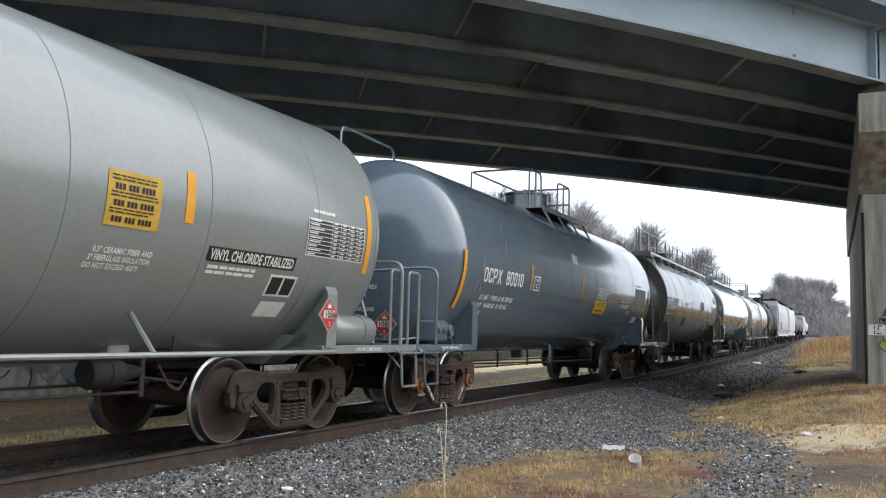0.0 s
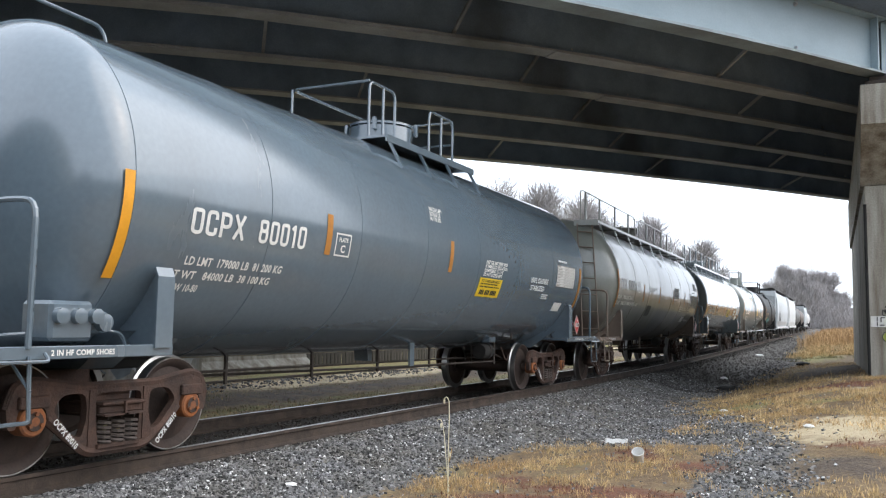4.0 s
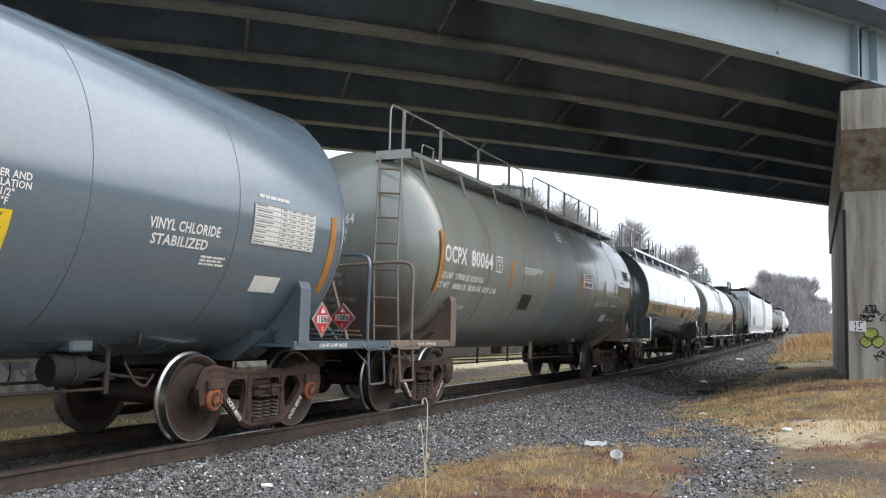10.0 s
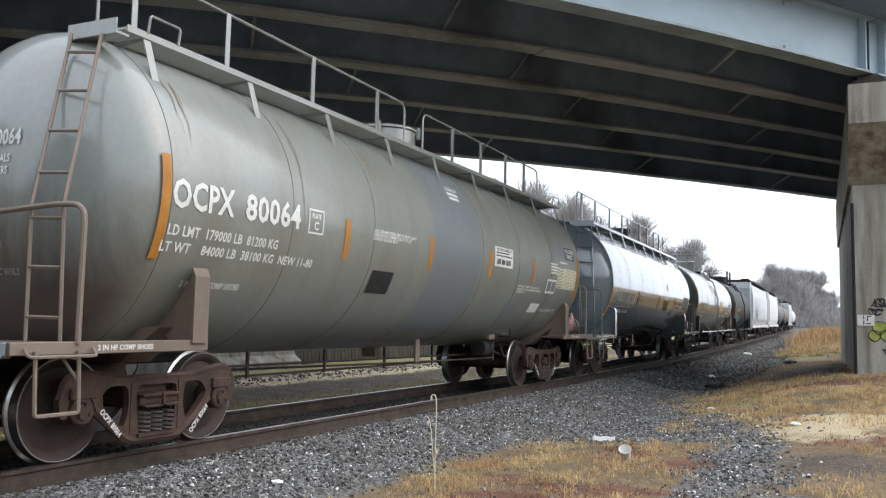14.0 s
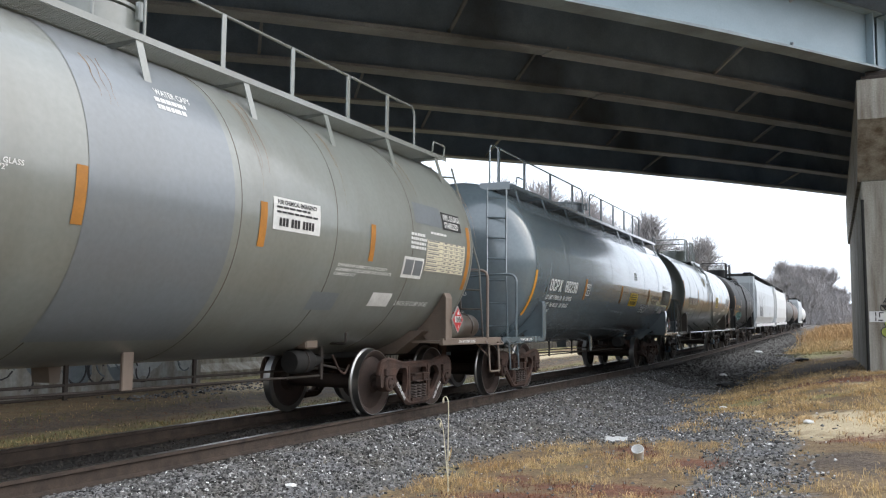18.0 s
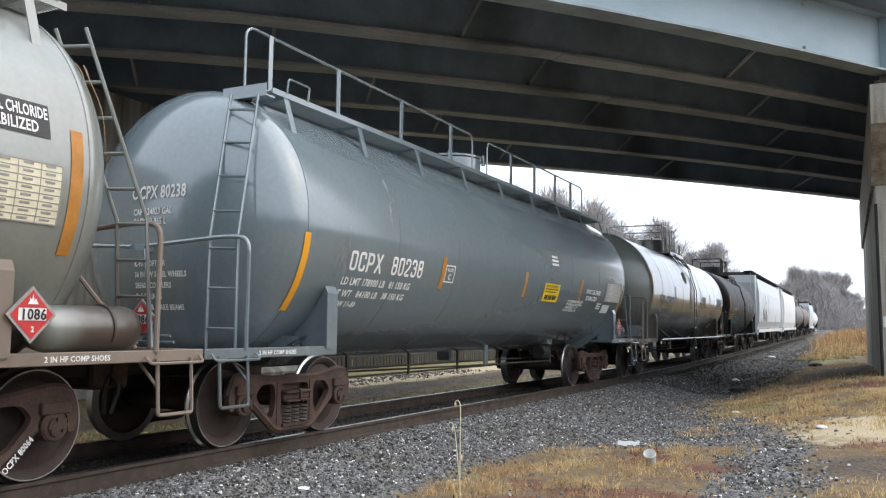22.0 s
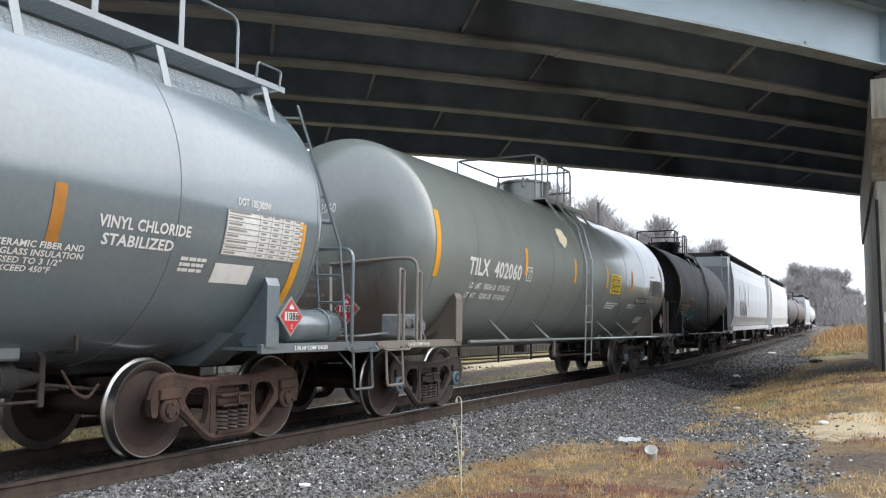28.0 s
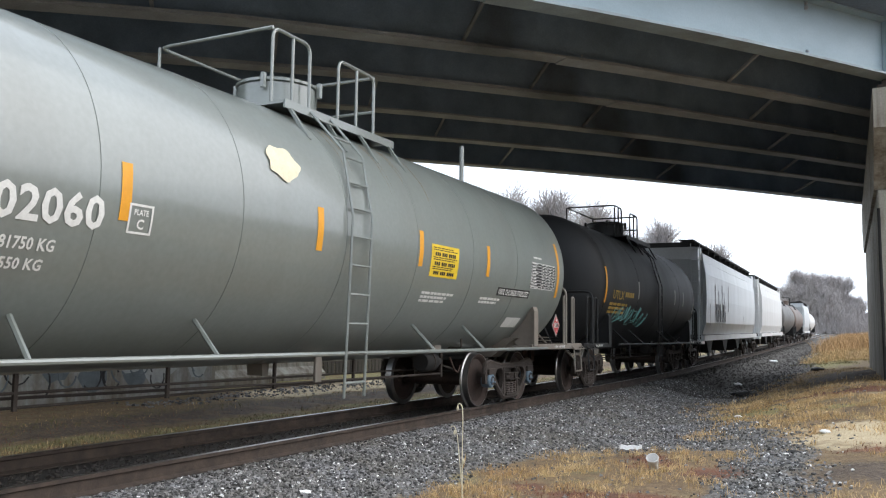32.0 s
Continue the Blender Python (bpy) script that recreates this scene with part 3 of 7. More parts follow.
# piers: walls with hammerhead caps, in line with the track
def bridge_pier(x, ya, yb, flip, label):
    pier = tagged(empty("bridge_pier"), label, "pier")
    pier.matrix_basis = pose(x, 0, 0) if flip else pose(x, ya, 0, 0, 0, 1.55) @ pose(0, -ya, 0)
    s = -1 if flip else 1
    part("pier_cap", prism([(ya - 1.7, 6.76), (ya - 1.7, 5.87), (ya + 0.1, 4.75), (yb - 0.1, 4.75), (yb + 1.7, 5.87), (yb + 1.7, 6.76)], *sorted((0.025 * s, 1.75 * s)), "yz"), M["concrete"], pier)
    part("pier_wall", boxes((*sorted((0.1 * s, 1.65 * s)), ya, yb, -0.9, 4.746), bevel=0.03), M["concrete"], pier)
    return pier


pier = bridge_pier(6.96, 22.4, 39.6, False, "weathered concrete hammerhead pier with graffiti")
pier_far = bridge_pier(-9.0, -1.0, 18.0, True, "shaded concrete pier with graffiti along its foot")
for k in range(GIRDERS):
    y = max(girder_line(k, 7.3)[0], 21.0)
    part("bearing", boxes((0.12, 0.75, y - 0.28, y + 0.28, 6.764, 6.84), (0.22, 0.65, y - 0.16, y + 0.16, 6.84, 6.965), bevel=0.01), M["cast_grey"], pier)
# wall added out of view to keep side sky light from under the bridge
ends = [girder_at(0, 30, 0.9), girder_at(0, 31.5, 0.9), girder_at(5, 31.5, -0.9), girder_at(5, 30, -0.9)]
tagged(part("abutment_wall", prism([(p.x, p.y) for p in ends], -0.8, ZB - 0.01, "xy"), M["concrete"]), "unseen concrete wall added to shade the near end of the bridge", "wall", kind="structure")
ab = tagged(part("abutment_wall", boxes((-27.5, -26.6, -30, 30, -0.8, 6.9)), M["concrete"]), "concrete abutment wall closing the far side of the bridge", "wall", kind="structure")


# ---- a wooded bank behind the open ground, outside the view, dimming low sky light ----
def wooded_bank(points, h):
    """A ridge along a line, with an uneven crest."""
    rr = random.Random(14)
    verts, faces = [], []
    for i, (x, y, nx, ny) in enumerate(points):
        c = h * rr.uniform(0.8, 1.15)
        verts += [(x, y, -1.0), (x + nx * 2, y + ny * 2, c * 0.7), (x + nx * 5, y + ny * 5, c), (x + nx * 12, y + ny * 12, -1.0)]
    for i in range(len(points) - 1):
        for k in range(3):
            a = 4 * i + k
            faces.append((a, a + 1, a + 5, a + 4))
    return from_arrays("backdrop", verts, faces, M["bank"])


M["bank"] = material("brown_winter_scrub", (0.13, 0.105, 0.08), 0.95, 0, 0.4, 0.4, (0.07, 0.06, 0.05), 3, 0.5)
# the run along y = -24 is added only to darken the cars' ends
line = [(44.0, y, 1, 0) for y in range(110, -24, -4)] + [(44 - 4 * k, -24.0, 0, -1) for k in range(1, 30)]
tagged(wooded_bank(line, 8.5), "unseen brown wooded bank closing the open ground and dimming low sky light", "bank", kind="structure")



# ---- railway cars ----
WHEEL_R = 0.457
TANK_Z, TANK_R, KNUCKLE = 2.43, 1.585, 0.58


def make_wheelset():
    """An axle with its two wheels."""
    bm = bmesh.new()
    lathe(bm, [(-1.08, 0), (-1.08, 0.075), (-0.62, 0.085), (-0.6, 0.1), (0.6, 0.1), (0.62, 0.085), (1.08, 0.075), (1.08, 0)], "x", 16)
    axle = part("wheelset", bm, M["wheel"], None, "", True)
    prof = [(0.80, 0.0), (0.80, 0.14), (0.775, 0.17), (0.74, 0.36), (0.79, 0.40), (0.80, 0.44), (0.80, 0.452), (0.705, 0.458), (0.69, 0.484), (0.668, 0.482), (0.662, 0.40), (0.70, 0.36), (0.70, 0.17), (0.65, 0.14), (0.65, 0.0)]
    mats = [0, 0, 0, 0, 0, 1, 1, 1, 1, 1, 0, 0, 0, 0]
    for sgn in (1, -1):
        bm = lathe(bmesh.new(), [(a * sgn, r) for a, r in prof], "x", 48, mats)
        bmesh.ops.recalc_face_normals(bm, faces=bm.faces)
        part("wheel", bm, [M["wheel"], M["tread"]], axle, "brown steel wheel with a bright tread", True)
    return axle


def rounded_ring(pts, r=0.05, n=3):
    """A closed outline with rounded corners, as (a, b) pairs."""
    out = []
    k = len(pts)
    for i in range(k):
        a, b, c = (Vector((*pts[j % k], 0)) for j in (i - 1, i, i + 1))
        u, v = (a - b), (c - b)
        q = min(r, u.length * 0.4, v.length * 0.4)
        u.normalize(), v.normalize()
        p, w = b + u * q, b + v * q
        for j in range(n + 1):
            t = j / n
            s = p * (1 - t) ** 2 + b * 2 * t * (1 - t) + w * t * t
            out.append((s.x, s.y))
    return out


def add_truck(car, y, mat, cap=None, words=""):
    """A three-piece truck under a car: side frames, bolster, springs, bearings, two wheelsets."""
    half_out = [(0.0, 0.715), (0.45, 0.72), (0.70, 0.765), (0.90, 0.79), (1.06, 0.76), (1.13, 0.60), (1.10, 0.40), (1.03, 0.40), (1.02, 0.56), (0.76, 0.56), (0.74, 0.42), (0.37, 0.15), (0.28, 0.12), (0.0, 0.115)]
    out = half_out + [(-a, b) for a, b in reversed(half_out[1:-1])]
    holes = [[(-0.70, 0.53), (-0.60, 0.645), (-0.37, 0.65), (-0.345, 0.45), (-0.40, 0.27), (-0.50, 0.31)], [(0.70, 0.53), (0.50, 0.31), (0.40, 0.27), (0.345, 0.45), (0.37, 0.65), (0.60, 0.645)], [(-0.225, 0.21), (-0.265, 0.64), (0.265, 0.64), (0.225, 0.21)]]
    for sgn in (1, -1):
        bm = plate(rounded_ring([(a + y, b) for a, b in out], 0.06), [rounded_ring([(a + y, b) for a, b in hole], 0.07) for hole in holes], 0.96 * sgn, 1.03 * sgn)
        for pts, r in (([(-1.11, 0.56), (-1.05, 0.74), (-0.90, 0.775), (-0.70, 0.745), (-0.45, 0.70), (0.45, 0.70), (0.70, 0.745), (0.90, 0.775), (1.05, 0.74), (1.11, 0.56)], 0.04), ([(-0.74, 0.46), (-0.37, 0.17), (-0.28, 0.14), (0.28, 0.14), (0.37, 0.17), (0.74, 0.46)], 0.045)):
            tube(bm, [(1.0 * sgn, y + a, b) for a, b in pts], r, 6, 0.08)
        for u in (-0.305, 0.305):
            box(bm, 0.93 * sgn, 1.04 * sgn, y + u - 0.028, y + u + 0.028, 0.20, 0.67)
        box(bm, 0.90 * sgn, 1.06 * sgn, y - 0.24, y + 0.24, 0.165, 0.20)
        bmesh.ops.recalc_face_normals(bm, faces=bm.faces)
        sf = part("side_frame", bm, mat, car, "", True)
        for u in (-0.889, 0.889):
            bm = lathe(bmesh.new(), [(0.9 * sgn, 0.125), (1.045 * sgn, 0.125), (1.06 * sgn, 0.11), (1.06 * sgn, 0.08), (1.078 * sgn, 0.075), (1.082 * sgn, 0.0)], "x", 16, None, (0, y + u, WHEEL_R))
            for a in range(3):
                q = math.radians(90 + 120 * a)
                lathe(bm, [(1.06 * sgn, 0.018), (1.098 * sgn, 0.018), (1.098 * sgn, 0.0)], "x", 6, None, (0, y + u + 0.06 * math.cos(q), WHEEL_R + 0.06 * math.sin(q)))
            bmesh.ops.recalc_face_normals(bm, faces=bm.faces)
            part("bearing", bm, cap or mat, sf, "", True)
            part("bearing_adapter", boxes((0.92 * sgn if sgn > 0 else 1.07 * sgn, 1.07 * sgn if sgn > 0 else 0.92 * sgn, y + u - 0.14, y + u + 0.14, WHEEL_R + 0.10, WHEEL_R + 0.20), bevel=0.01), mat, sf)
        if sgn == 1:
            for u in (-0.15, 0.0, 0.15):
                bm = bmesh.new()
                helix = [(1.0 + 0.066 * math.sin(a), y + u + 0.066 * math.cos(a), 0.205 + 0.205 * a / (2 * math.pi * 5)) for a in np.linspace(0, 2 * math.pi * 5, 46)]
                tube(bm, helix, 0.017, 5)
                part("spring", bm, M["spring"], sf, "", True)
            if words:
                for a, flip in (((-0.71, 0.43), -46), ((0.46, 0.13), 46)):
                    ob = flat_text(words, 0.052, sf, M["white_mark"], 0.78)
                    ob.matrix_basis = Matrix.Translation((1.056, y + a[0], a[1])) @ Matrix(((0, 0, 1, 0), (1, 0, 0, 0), (0, 1, 0, 0), (0, 0, 0, 1))) @ Matrix.Rotation(radians(flip), 4, "Z")
    bm = boxes((-1.10, 1.10, y - 0.24, y + 0.24, 0.44, 0.46), (-1.06, 1.06, y - 0.24, y + 0.24, 0.46, 0.53), (-1.10, 1.10, y - 0.24, y + 0.24, 0.53, 0.56), (-0.95, 0.95, y - 0.2, y + 0.2, 0.56, 0.66), bevel=0.008)
    box(bm, -0.3, 0.3, y - 0.3, y + 0.3, 0.66, 0.80)
    for sgn in (1, -1):
        # pockets in the bolster's end
        for u in (-0.13, 0.13):
            box(bm, 1.101 * sgn if sgn > 0 else 1.125 * sgn, 1.125 * sgn if sgn > 0 else 1.101 * sgn, y + u - 0.105, y + u + 0.105, 0.44, 0.455)
        box(bm, 1.101 * sgn if sgn > 0 else 1.125 * sgn, 1.125 * sgn if sgn > 0 else 1.101 * sgn, y - 0.012, y + 0.012, 0.455, 0.56)
    part("bolster", bm, mat, car)
    for u in (-0.45, 0.45):
        part("brake_beam", tubes([[(-0.78, y + u, 0.36), (0.78, y + u, 0.36)]], 0.045, 6), M["cast_grey"], car)
    for u in (-0.889, 0.889):
        ws = copy_thing(WHEELSET, pose(0, y + u, WHEEL_R))
        ws.parent = car
        WHEELS.append(ws)


def add_tank(car, mat, half, seams=(), dish=KNUCKLE, r=TANK_R, zc=TANK_Z):
    """A jacketed tank with dished ends and lapped jacket seams."""
    prof = [(-half - dish, 0.0)]
    for k in range(1, 15):
        a = math.pi / 2 * k / 14
        prof.append((-half - dish * math.cos(a), r * math.sin(a) ** 0.8))
    n = len(prof)
    for s in sorted(seams):
        prof += [(s - 0.009, r), (s - 0.007, r - 0.003), (s - 0.001, r - 0.003), (s, r + 0.0025), (s + 0.035, r + 0.0025), (s + 0.036, r)]
    prof += [(-a, b) for a, b in reversed(prof[:n])]
    mats = [0] * (len(prof) - 1)
    for k in range(len(tuple(seams))):
        for i in range(3):
            mats[n + 6 * k + i] = 1
    bm = lathe(bmesh.new(), prof, "y", 96, mats, (0, 0, zc))
    bmesh.ops.recalc_face_normals(bm, faces=bm.faces)
    return part("tank", bm, [mat, M["seam"] if mat is OLIVE else mat], car, "", True)


# ---- lettering and labels ----
TEXTS = {}


def text_mesh(words, height):
    """The built-in font as flat triangles, its capitals of that height, starting at the origin."""
    key = words
    if key not in TEXTS:
        cu = bpy.data.curves.new("lettering", "FONT")
        cu.body, cu.size, cu.resolution_u, cu.space_character = words, 1.0, 2, 1.05
        cu.offset = 0.026
        ob = new("lettering", cu)
        me = bpy.data.meshes.new_from_object(ob.evaluated_get(bpy.context.evaluated_depsgraph_get()))
        bpy.data.objects.remove(ob)
        TEXTS[key] = me
    bm = bmesh.new()
    bm.from_mesh(TEXTS[key])
    k = height / 0.69
    for v in bm.verts:
        v.co *= k
    return bm


def flat_text(words, height, parent, mat, squeeze=1.0):
    bm = text_mesh(words, height)
    for v in bm.verts:
        v.co.x *= squeeze
    return part("lettering", bm, mat, parent)


def wrap(v, u, half=None, off=0.006, vm=None):
    """A point of the tank's near side: v up round a 1.5 m gauge circle inside the jacket, u along it."""
    a = 0.1059 + 0.6492 * v + 0.0524 * v * v
    vm = v if vm is None else vm
    u += -0.04 + 0.2188 * vm + 0.0188 * vm * vm + 0.056 * vm ** 3
    return Vector(((TANK_R + off) * math.cos(a), u, TANK_Z + (TANK_R + off) * math.sin(a)))


def letters(bm, mat, parent):
    """Each letter of a large lettering as a part of its own."""
    bm.verts.ensure_lookup_table()
    left = set(bm.verts)
    first = None
    while left:
        group, todo = set(), [next(v for v in bm.verts if v in left)]
        while todo:
            v = todo.pop()
            if v in group:
                continue
            group.add(v)
            todo += [e.other_vert(v) for e in v.link_edges if e.other_vert(v) not in group]
        left -= group
        one = bmesh.new()
        made = {v: one.verts.new(v.co) for v in bm.verts if v in group}
        for f in bm.faces:
            if f.verts[0] in group:
                one.faces.new([made[v] for v in f.verts])
        first = part("letter", one, mat, parent)
    bm.free()
    return first


def side_text(words, u0, u1, v0, v1, parent, mat, off=0.007, vm=None):
    """Lettering that fills u0..u1 and v0 (foot)..v1 (cap) on the jacket."""
    bm = text_mesh(words, 1.0)
    w = max(v.co.x for v in bm.verts)
    for k in range(1, 5):
        g = bm.verts[:] + bm.edges[:] + bm.faces[:]
        bmesh.ops.bisect_plane(bm, geom=g, plane_co=(0, k / 5, 0), plane_no=(0, 1, 0))
    for v in bm.verts:
        v.co = wrap(v0 + (v1 - v0) * v.co.y, u0 + (u1 - u0) * v.co.x / w, off=off, vm=(v0 + v1) / 2 if vm is None else vm)
    return letters(bm, mat, parent) if v1 - v0 > 0.085 else part("lettering", bm, mat, parent)


LOOP = lambda x0, x1, y0, y1: [((x0 + x1) / 2, y1), (x1, y1), (x1, y0), (x0, y0), (x0, y1), ((x0 + x1) / 2, y1)]
GLYPHS = {
    "O": (0.55, [LOOP(0.075, 0.475, 0.075, 0.925)]), "0": (0.53, [LOOP(0.075, 0.455, 0.075, 0.925)]),
    "C": (0.55, [[(0.475, 0.66), (0.475, 0.925), (0.075, 0.925), (0.075, 0.075), (0.475, 0.075), (0.475, 0.34)]]),
    "P": (0.55, [[(0.075, 0.0), (0.075, 1.0)], [(0.10, 0.925), (0.475, 0.925), (0.475, 0.45), (0.10, 0.45)]]),
    "X": (0.60, [[(0.06, 0.0), (0.54, 1.0)], [(0.06, 1.0), (0.54, 0.0)]]),
    "1": (0.36, [[(0.22, 0.0), (0.22, 1.0)], [(0.20, 0.93), (0.03, 0.78)]]),
    "2": (0.54, [[(0.075, 0.68), (0.075, 0.925), (0.46, 0.925), (0.46, 0.56), (0.085, 0.20), (0.085, 0.075), (0.50, 0.075)]]),
    "3": (0.54, [[(0.075, 0.70), (0.075, 0.925), (0.46, 0.925), (0.46, 0.53), (0.20, 0.53)], [(0.20, 0.53), (0.46, 0.53), (0.46, 0.075), (0.075, 0.075), (0.075, 0.30)]]),
    "8": (0.54, [LOOP(0.09, 0.45, 0.53, 0.925), LOOP(0.075, 0.465, 0.075, 0.53)]),
}


def narrow_text(words, u0, u1, v0, v1, parent, mat):
    """Tall narrow sign-painter's letters in even strokes, each one a part."""
    w = sum(GLYPHS[c][0] + 0.13 for c in words) - 0.13
    x = 0.0
    for c in words:
        wide, strokes = GLYPHS[c]
        bm = bmesh.new()
        for k, line in enumerate(strokes):
            pts = [p.xy for p in rounded([(a, b, 0) for a, b in line], 0.17)] if len(line) > 2 else [Vector(p) for p in line]
            fine = [pts[0]]
            for a, b in zip(pts, pts[1:]):
                n = max(1, int((b - a).length / 0.11))
                fine += [a.lerp(b, (i + 1) / n) for i in range(n)]
            sides = []
            for i, p in enumerate(fine):
                closed = (fine[0] - fine[-1]).length < 1e-6
                a = fine[i - 1] if i else (fine[-2] if closed else fine[0])
                b = fine[i + 1] if i + 1 < len(fine) else (fine[1] if closed else fine[-1])
                d = (b - a).normalized()
                q = Vector((-d.y, d.x)) * 0.075
                sides.append([bm.verts.new(wrap(v0 + (v1 - v0) * (p.y + e * q.y), u0 + (u1 - u0) * (x + p.x + e * q.x) / w, off=0.007 + 0.0015 * k, vm=(v0 + v1) / 2)) for e in (-1, 1)])
            for a, b in zip(sides, sides[1:]):
                bm.faces.new((a[0], b[0], b[1], a[1]))
        part("letter", bm, mat, parent)
        x += wide + 0.13


def curved_rect(bm, u0, u1, v0, v1, off, mat=0, vm=None):
    n = max(1, int(abs(v1 - v0) / 0.07) + 1)
    cols = [[bm.verts.new(wrap(v0 + (v1 - v0) * k / n, u, off=off, vm=(v0 + v1) / 2 if vm is None else vm)) for k in range(n + 1)] for u in (u0, u1)]
    for k in range(n):
        f = bm.faces.new((cols[0][k], cols[1][k], cols[1][k + 1], cols[0][k + 1]))
        f.material_index = mat


def side_mark(name, u0, u1, v0, v1, parent, mat, label="", off=0.006):
    bm = bmesh.new()
    curved_rect(bm, u0, u1, v0, v1, off)
    return part(name, bm, mat, parent, label, True)


def text_bars(bm, u0, u1, v0, v1, lines, off, mat=0, rnd=None, fill=0.62, vm=None):
    """Writing too small to read: one row of short bars per line."""
    rnd = rnd or random.Random(3)
    h = (v1 - v0) / lines
    for i in range(lines):
        u, top = u0, v1 - i * h
        end = u1 - rnd.uniform(0, 0.25) * (u1 - u0)
        while u < end - 0.02:
            w = min(rnd.uniform(0.08, 0.22) * max(u1 - u0, 0.5) / 1.0, end - u)
            curved_rect(bm, u, u + w * 0.86, top - h * fill, top, off, mat, (v0 + v1) / 2 if vm is None else vm)
            u += w


def side_bars(u0, u1, v0, v1, lines, parent, mat, off=0.007, seed=3):
    bm = bmesh.new()
    text_bars(bm, u0, u1, v0, v1, lines, off, 0, random.Random(seed))
    return part("stencil_lines", bm, mat, parent)


def label_panel(u0, u1, v0, v1, parent, ground_mat, ink, lines, label, seed=1, columns=0):
    """A printed panel: a film, a frame and rows of print."""
    p = side_mark("label_panel", u0, u1, v0, v1, parent, ground_mat, label)
    bm = bmesh.new()
    w, h, o, vm = u1 - u0, v1 - v0, 0.009, (v0 + v1) / 2
    e = 0.012
    for a in ((u0, u1, v0, v0 + e), (u0, u1, v1 - e, v1), (u0, u0 + e, v0, v1), (u1 - e, u1, v0, v1)):
        curved_rect(bm, *a, o, vm=vm)
    if columns:
        for k in range(1, lines):
            y = v1 - h * k / lines
            curved_rect(bm, u0, u1, y - 0.004, y + 0.004, o, vm=vm)
        for k in range(1, columns):
            x = u0 + w * (0.4 + 0.6 * (k - 1) / (columns - 1))
            curved_rect(bm, x - 0.004, x + 0.004, v0, v1, o, vm=vm)
        rnd = random.Random(seed)
        for k in range(lines):
            y = v1 - h * (k + 0.25) / lines
            curved_rect(bm, u0 + 0.03, u0 + w * rnd.uniform(0.15, 0.32), y - h / lines * 0.32, y, o, vm=vm)
            for c in range(columns - 1):
                x = u0 + w * (0.43 + 0.6 * c / (columns - 1))
                curved_rect(bm, x, x + w * 0.6 / (columns - 1) * 0.45, y - h / lines * 0.3, y, o, vm=vm)
    else:
        text_bars(bm, u0 + 0.05 * w, u1 - 0.03 * w, v0 + 0.08 * h, v1 - 0.08 * h, lines, o, 0, random.Random(seed), 0.4, vm)
    part("print", bm, ink if ink is not INK or ground_mat is YEL else M["grey_ink"], p)
    return p


def emergency_notice(u0, u1, v0, v1, parent, ground_mat, ink, label, heading="", numbers=1):
    """A printed notice: a heading, fine lines and large numbers, which stay plain bars."""
    p = side_mark("label_panel", u0, u1, v0, v1, parent, ground_mat, label)
    w, h, vm = u1 - u0, v1 - v0, (v0 + v1) / 2
    if heading:
        side_text(heading, u0 + 0.08 * w, u1 - 0.08 * w, v1 - 0.20 * h, v1 - 0.07 * h, p, ink, 0.009, vm)
    rr = random.Random(int(w * 1000))
    bm = bmesh.new()
    top, row = v1 - (0.26 if heading else 0.08) * h, (h * (0.70 if heading else 0.88)) / numbers
    for k in range(numbers):
        a = top - k * row
        text_bars(bm, u0 + 0.06 * w, u1 - 0.04 * w, a - 0.42 * row, a, 2, 0.009, 0, rr, 0.45, vm)
        x = u0 + 0.12 * w
        for n in (3, 3, 4):
            for i in range(n):
                curved_rect(bm, x, x + 0.052 * w, a - 0.88 * row, a - 0.50 * row, 0.009, vm=vm)
                x += 0.066 * w
            x += 0.045 * w
    part("print", bm, ink, p)
    return p


def plate_mark(u0, u1, v0, v1, car):
    """The small boxed clearance mark."""
    bm = bmesh.new()
    e, vm = 0.02, (v0 + v1) / 2
    for a in ((u0, u1, v0, v0 + e), (u0, u1, v1 - e, v1), (u0, u0 + e, v0, v1), (u1 - e, u1, v0, v1)):
        curved_rect(bm, *a, 0.007, vm=vm)
    part("plate_mark", bm, M["white_mark"], car, "white outlined clearance mark")
    w, h = u1 - u0, v1 - v0
    side_text("PLATE", u0 + 0.2 * w, u1 - 0.2 * w, v1 - 0.36 * h, v1 - 0.18 * h, car, M["white_mark"], vm=vm)
    side_text("C", u0 + 0.36 * w, u1 - 0.34 * w, v0 + 0.18 * h, v0 + 0.5 * h, car, M["white_mark"], vm=vm)


def head_y(x, z, half, dish=KNUCKLE):
    r = min(math.hypot(x, z - TANK_Z) / TANK_R, 0.999)
    a = math.asin(r ** (1 / 0.8))
    return -half - dish * math.cos(a) - 0.012


def head_text(words, x0, x1, z, h, half, parent, mat, dish=KNUCKLE):
    bm = text_mesh(words, h)
    w = max(v.co.x for v in bm.verts)
    g = bm.verts[:] + bm.edges[:] + bm.faces[:]
    bmesh.ops.bisect_plane(bm, geom=g, plane_co=(0, h / 2, 0), plane_no=(0, 1, 0))
    for v in bm.verts:
        x, zz = x0 + (x1 - x0) * v.co.x / w, z + v.co.y
        v.co = (x, head_y(x, zz, half, dish), zz)
    return letters(bm, mat, parent) if h > 0.1 else part("lettering", bm, mat, parent)


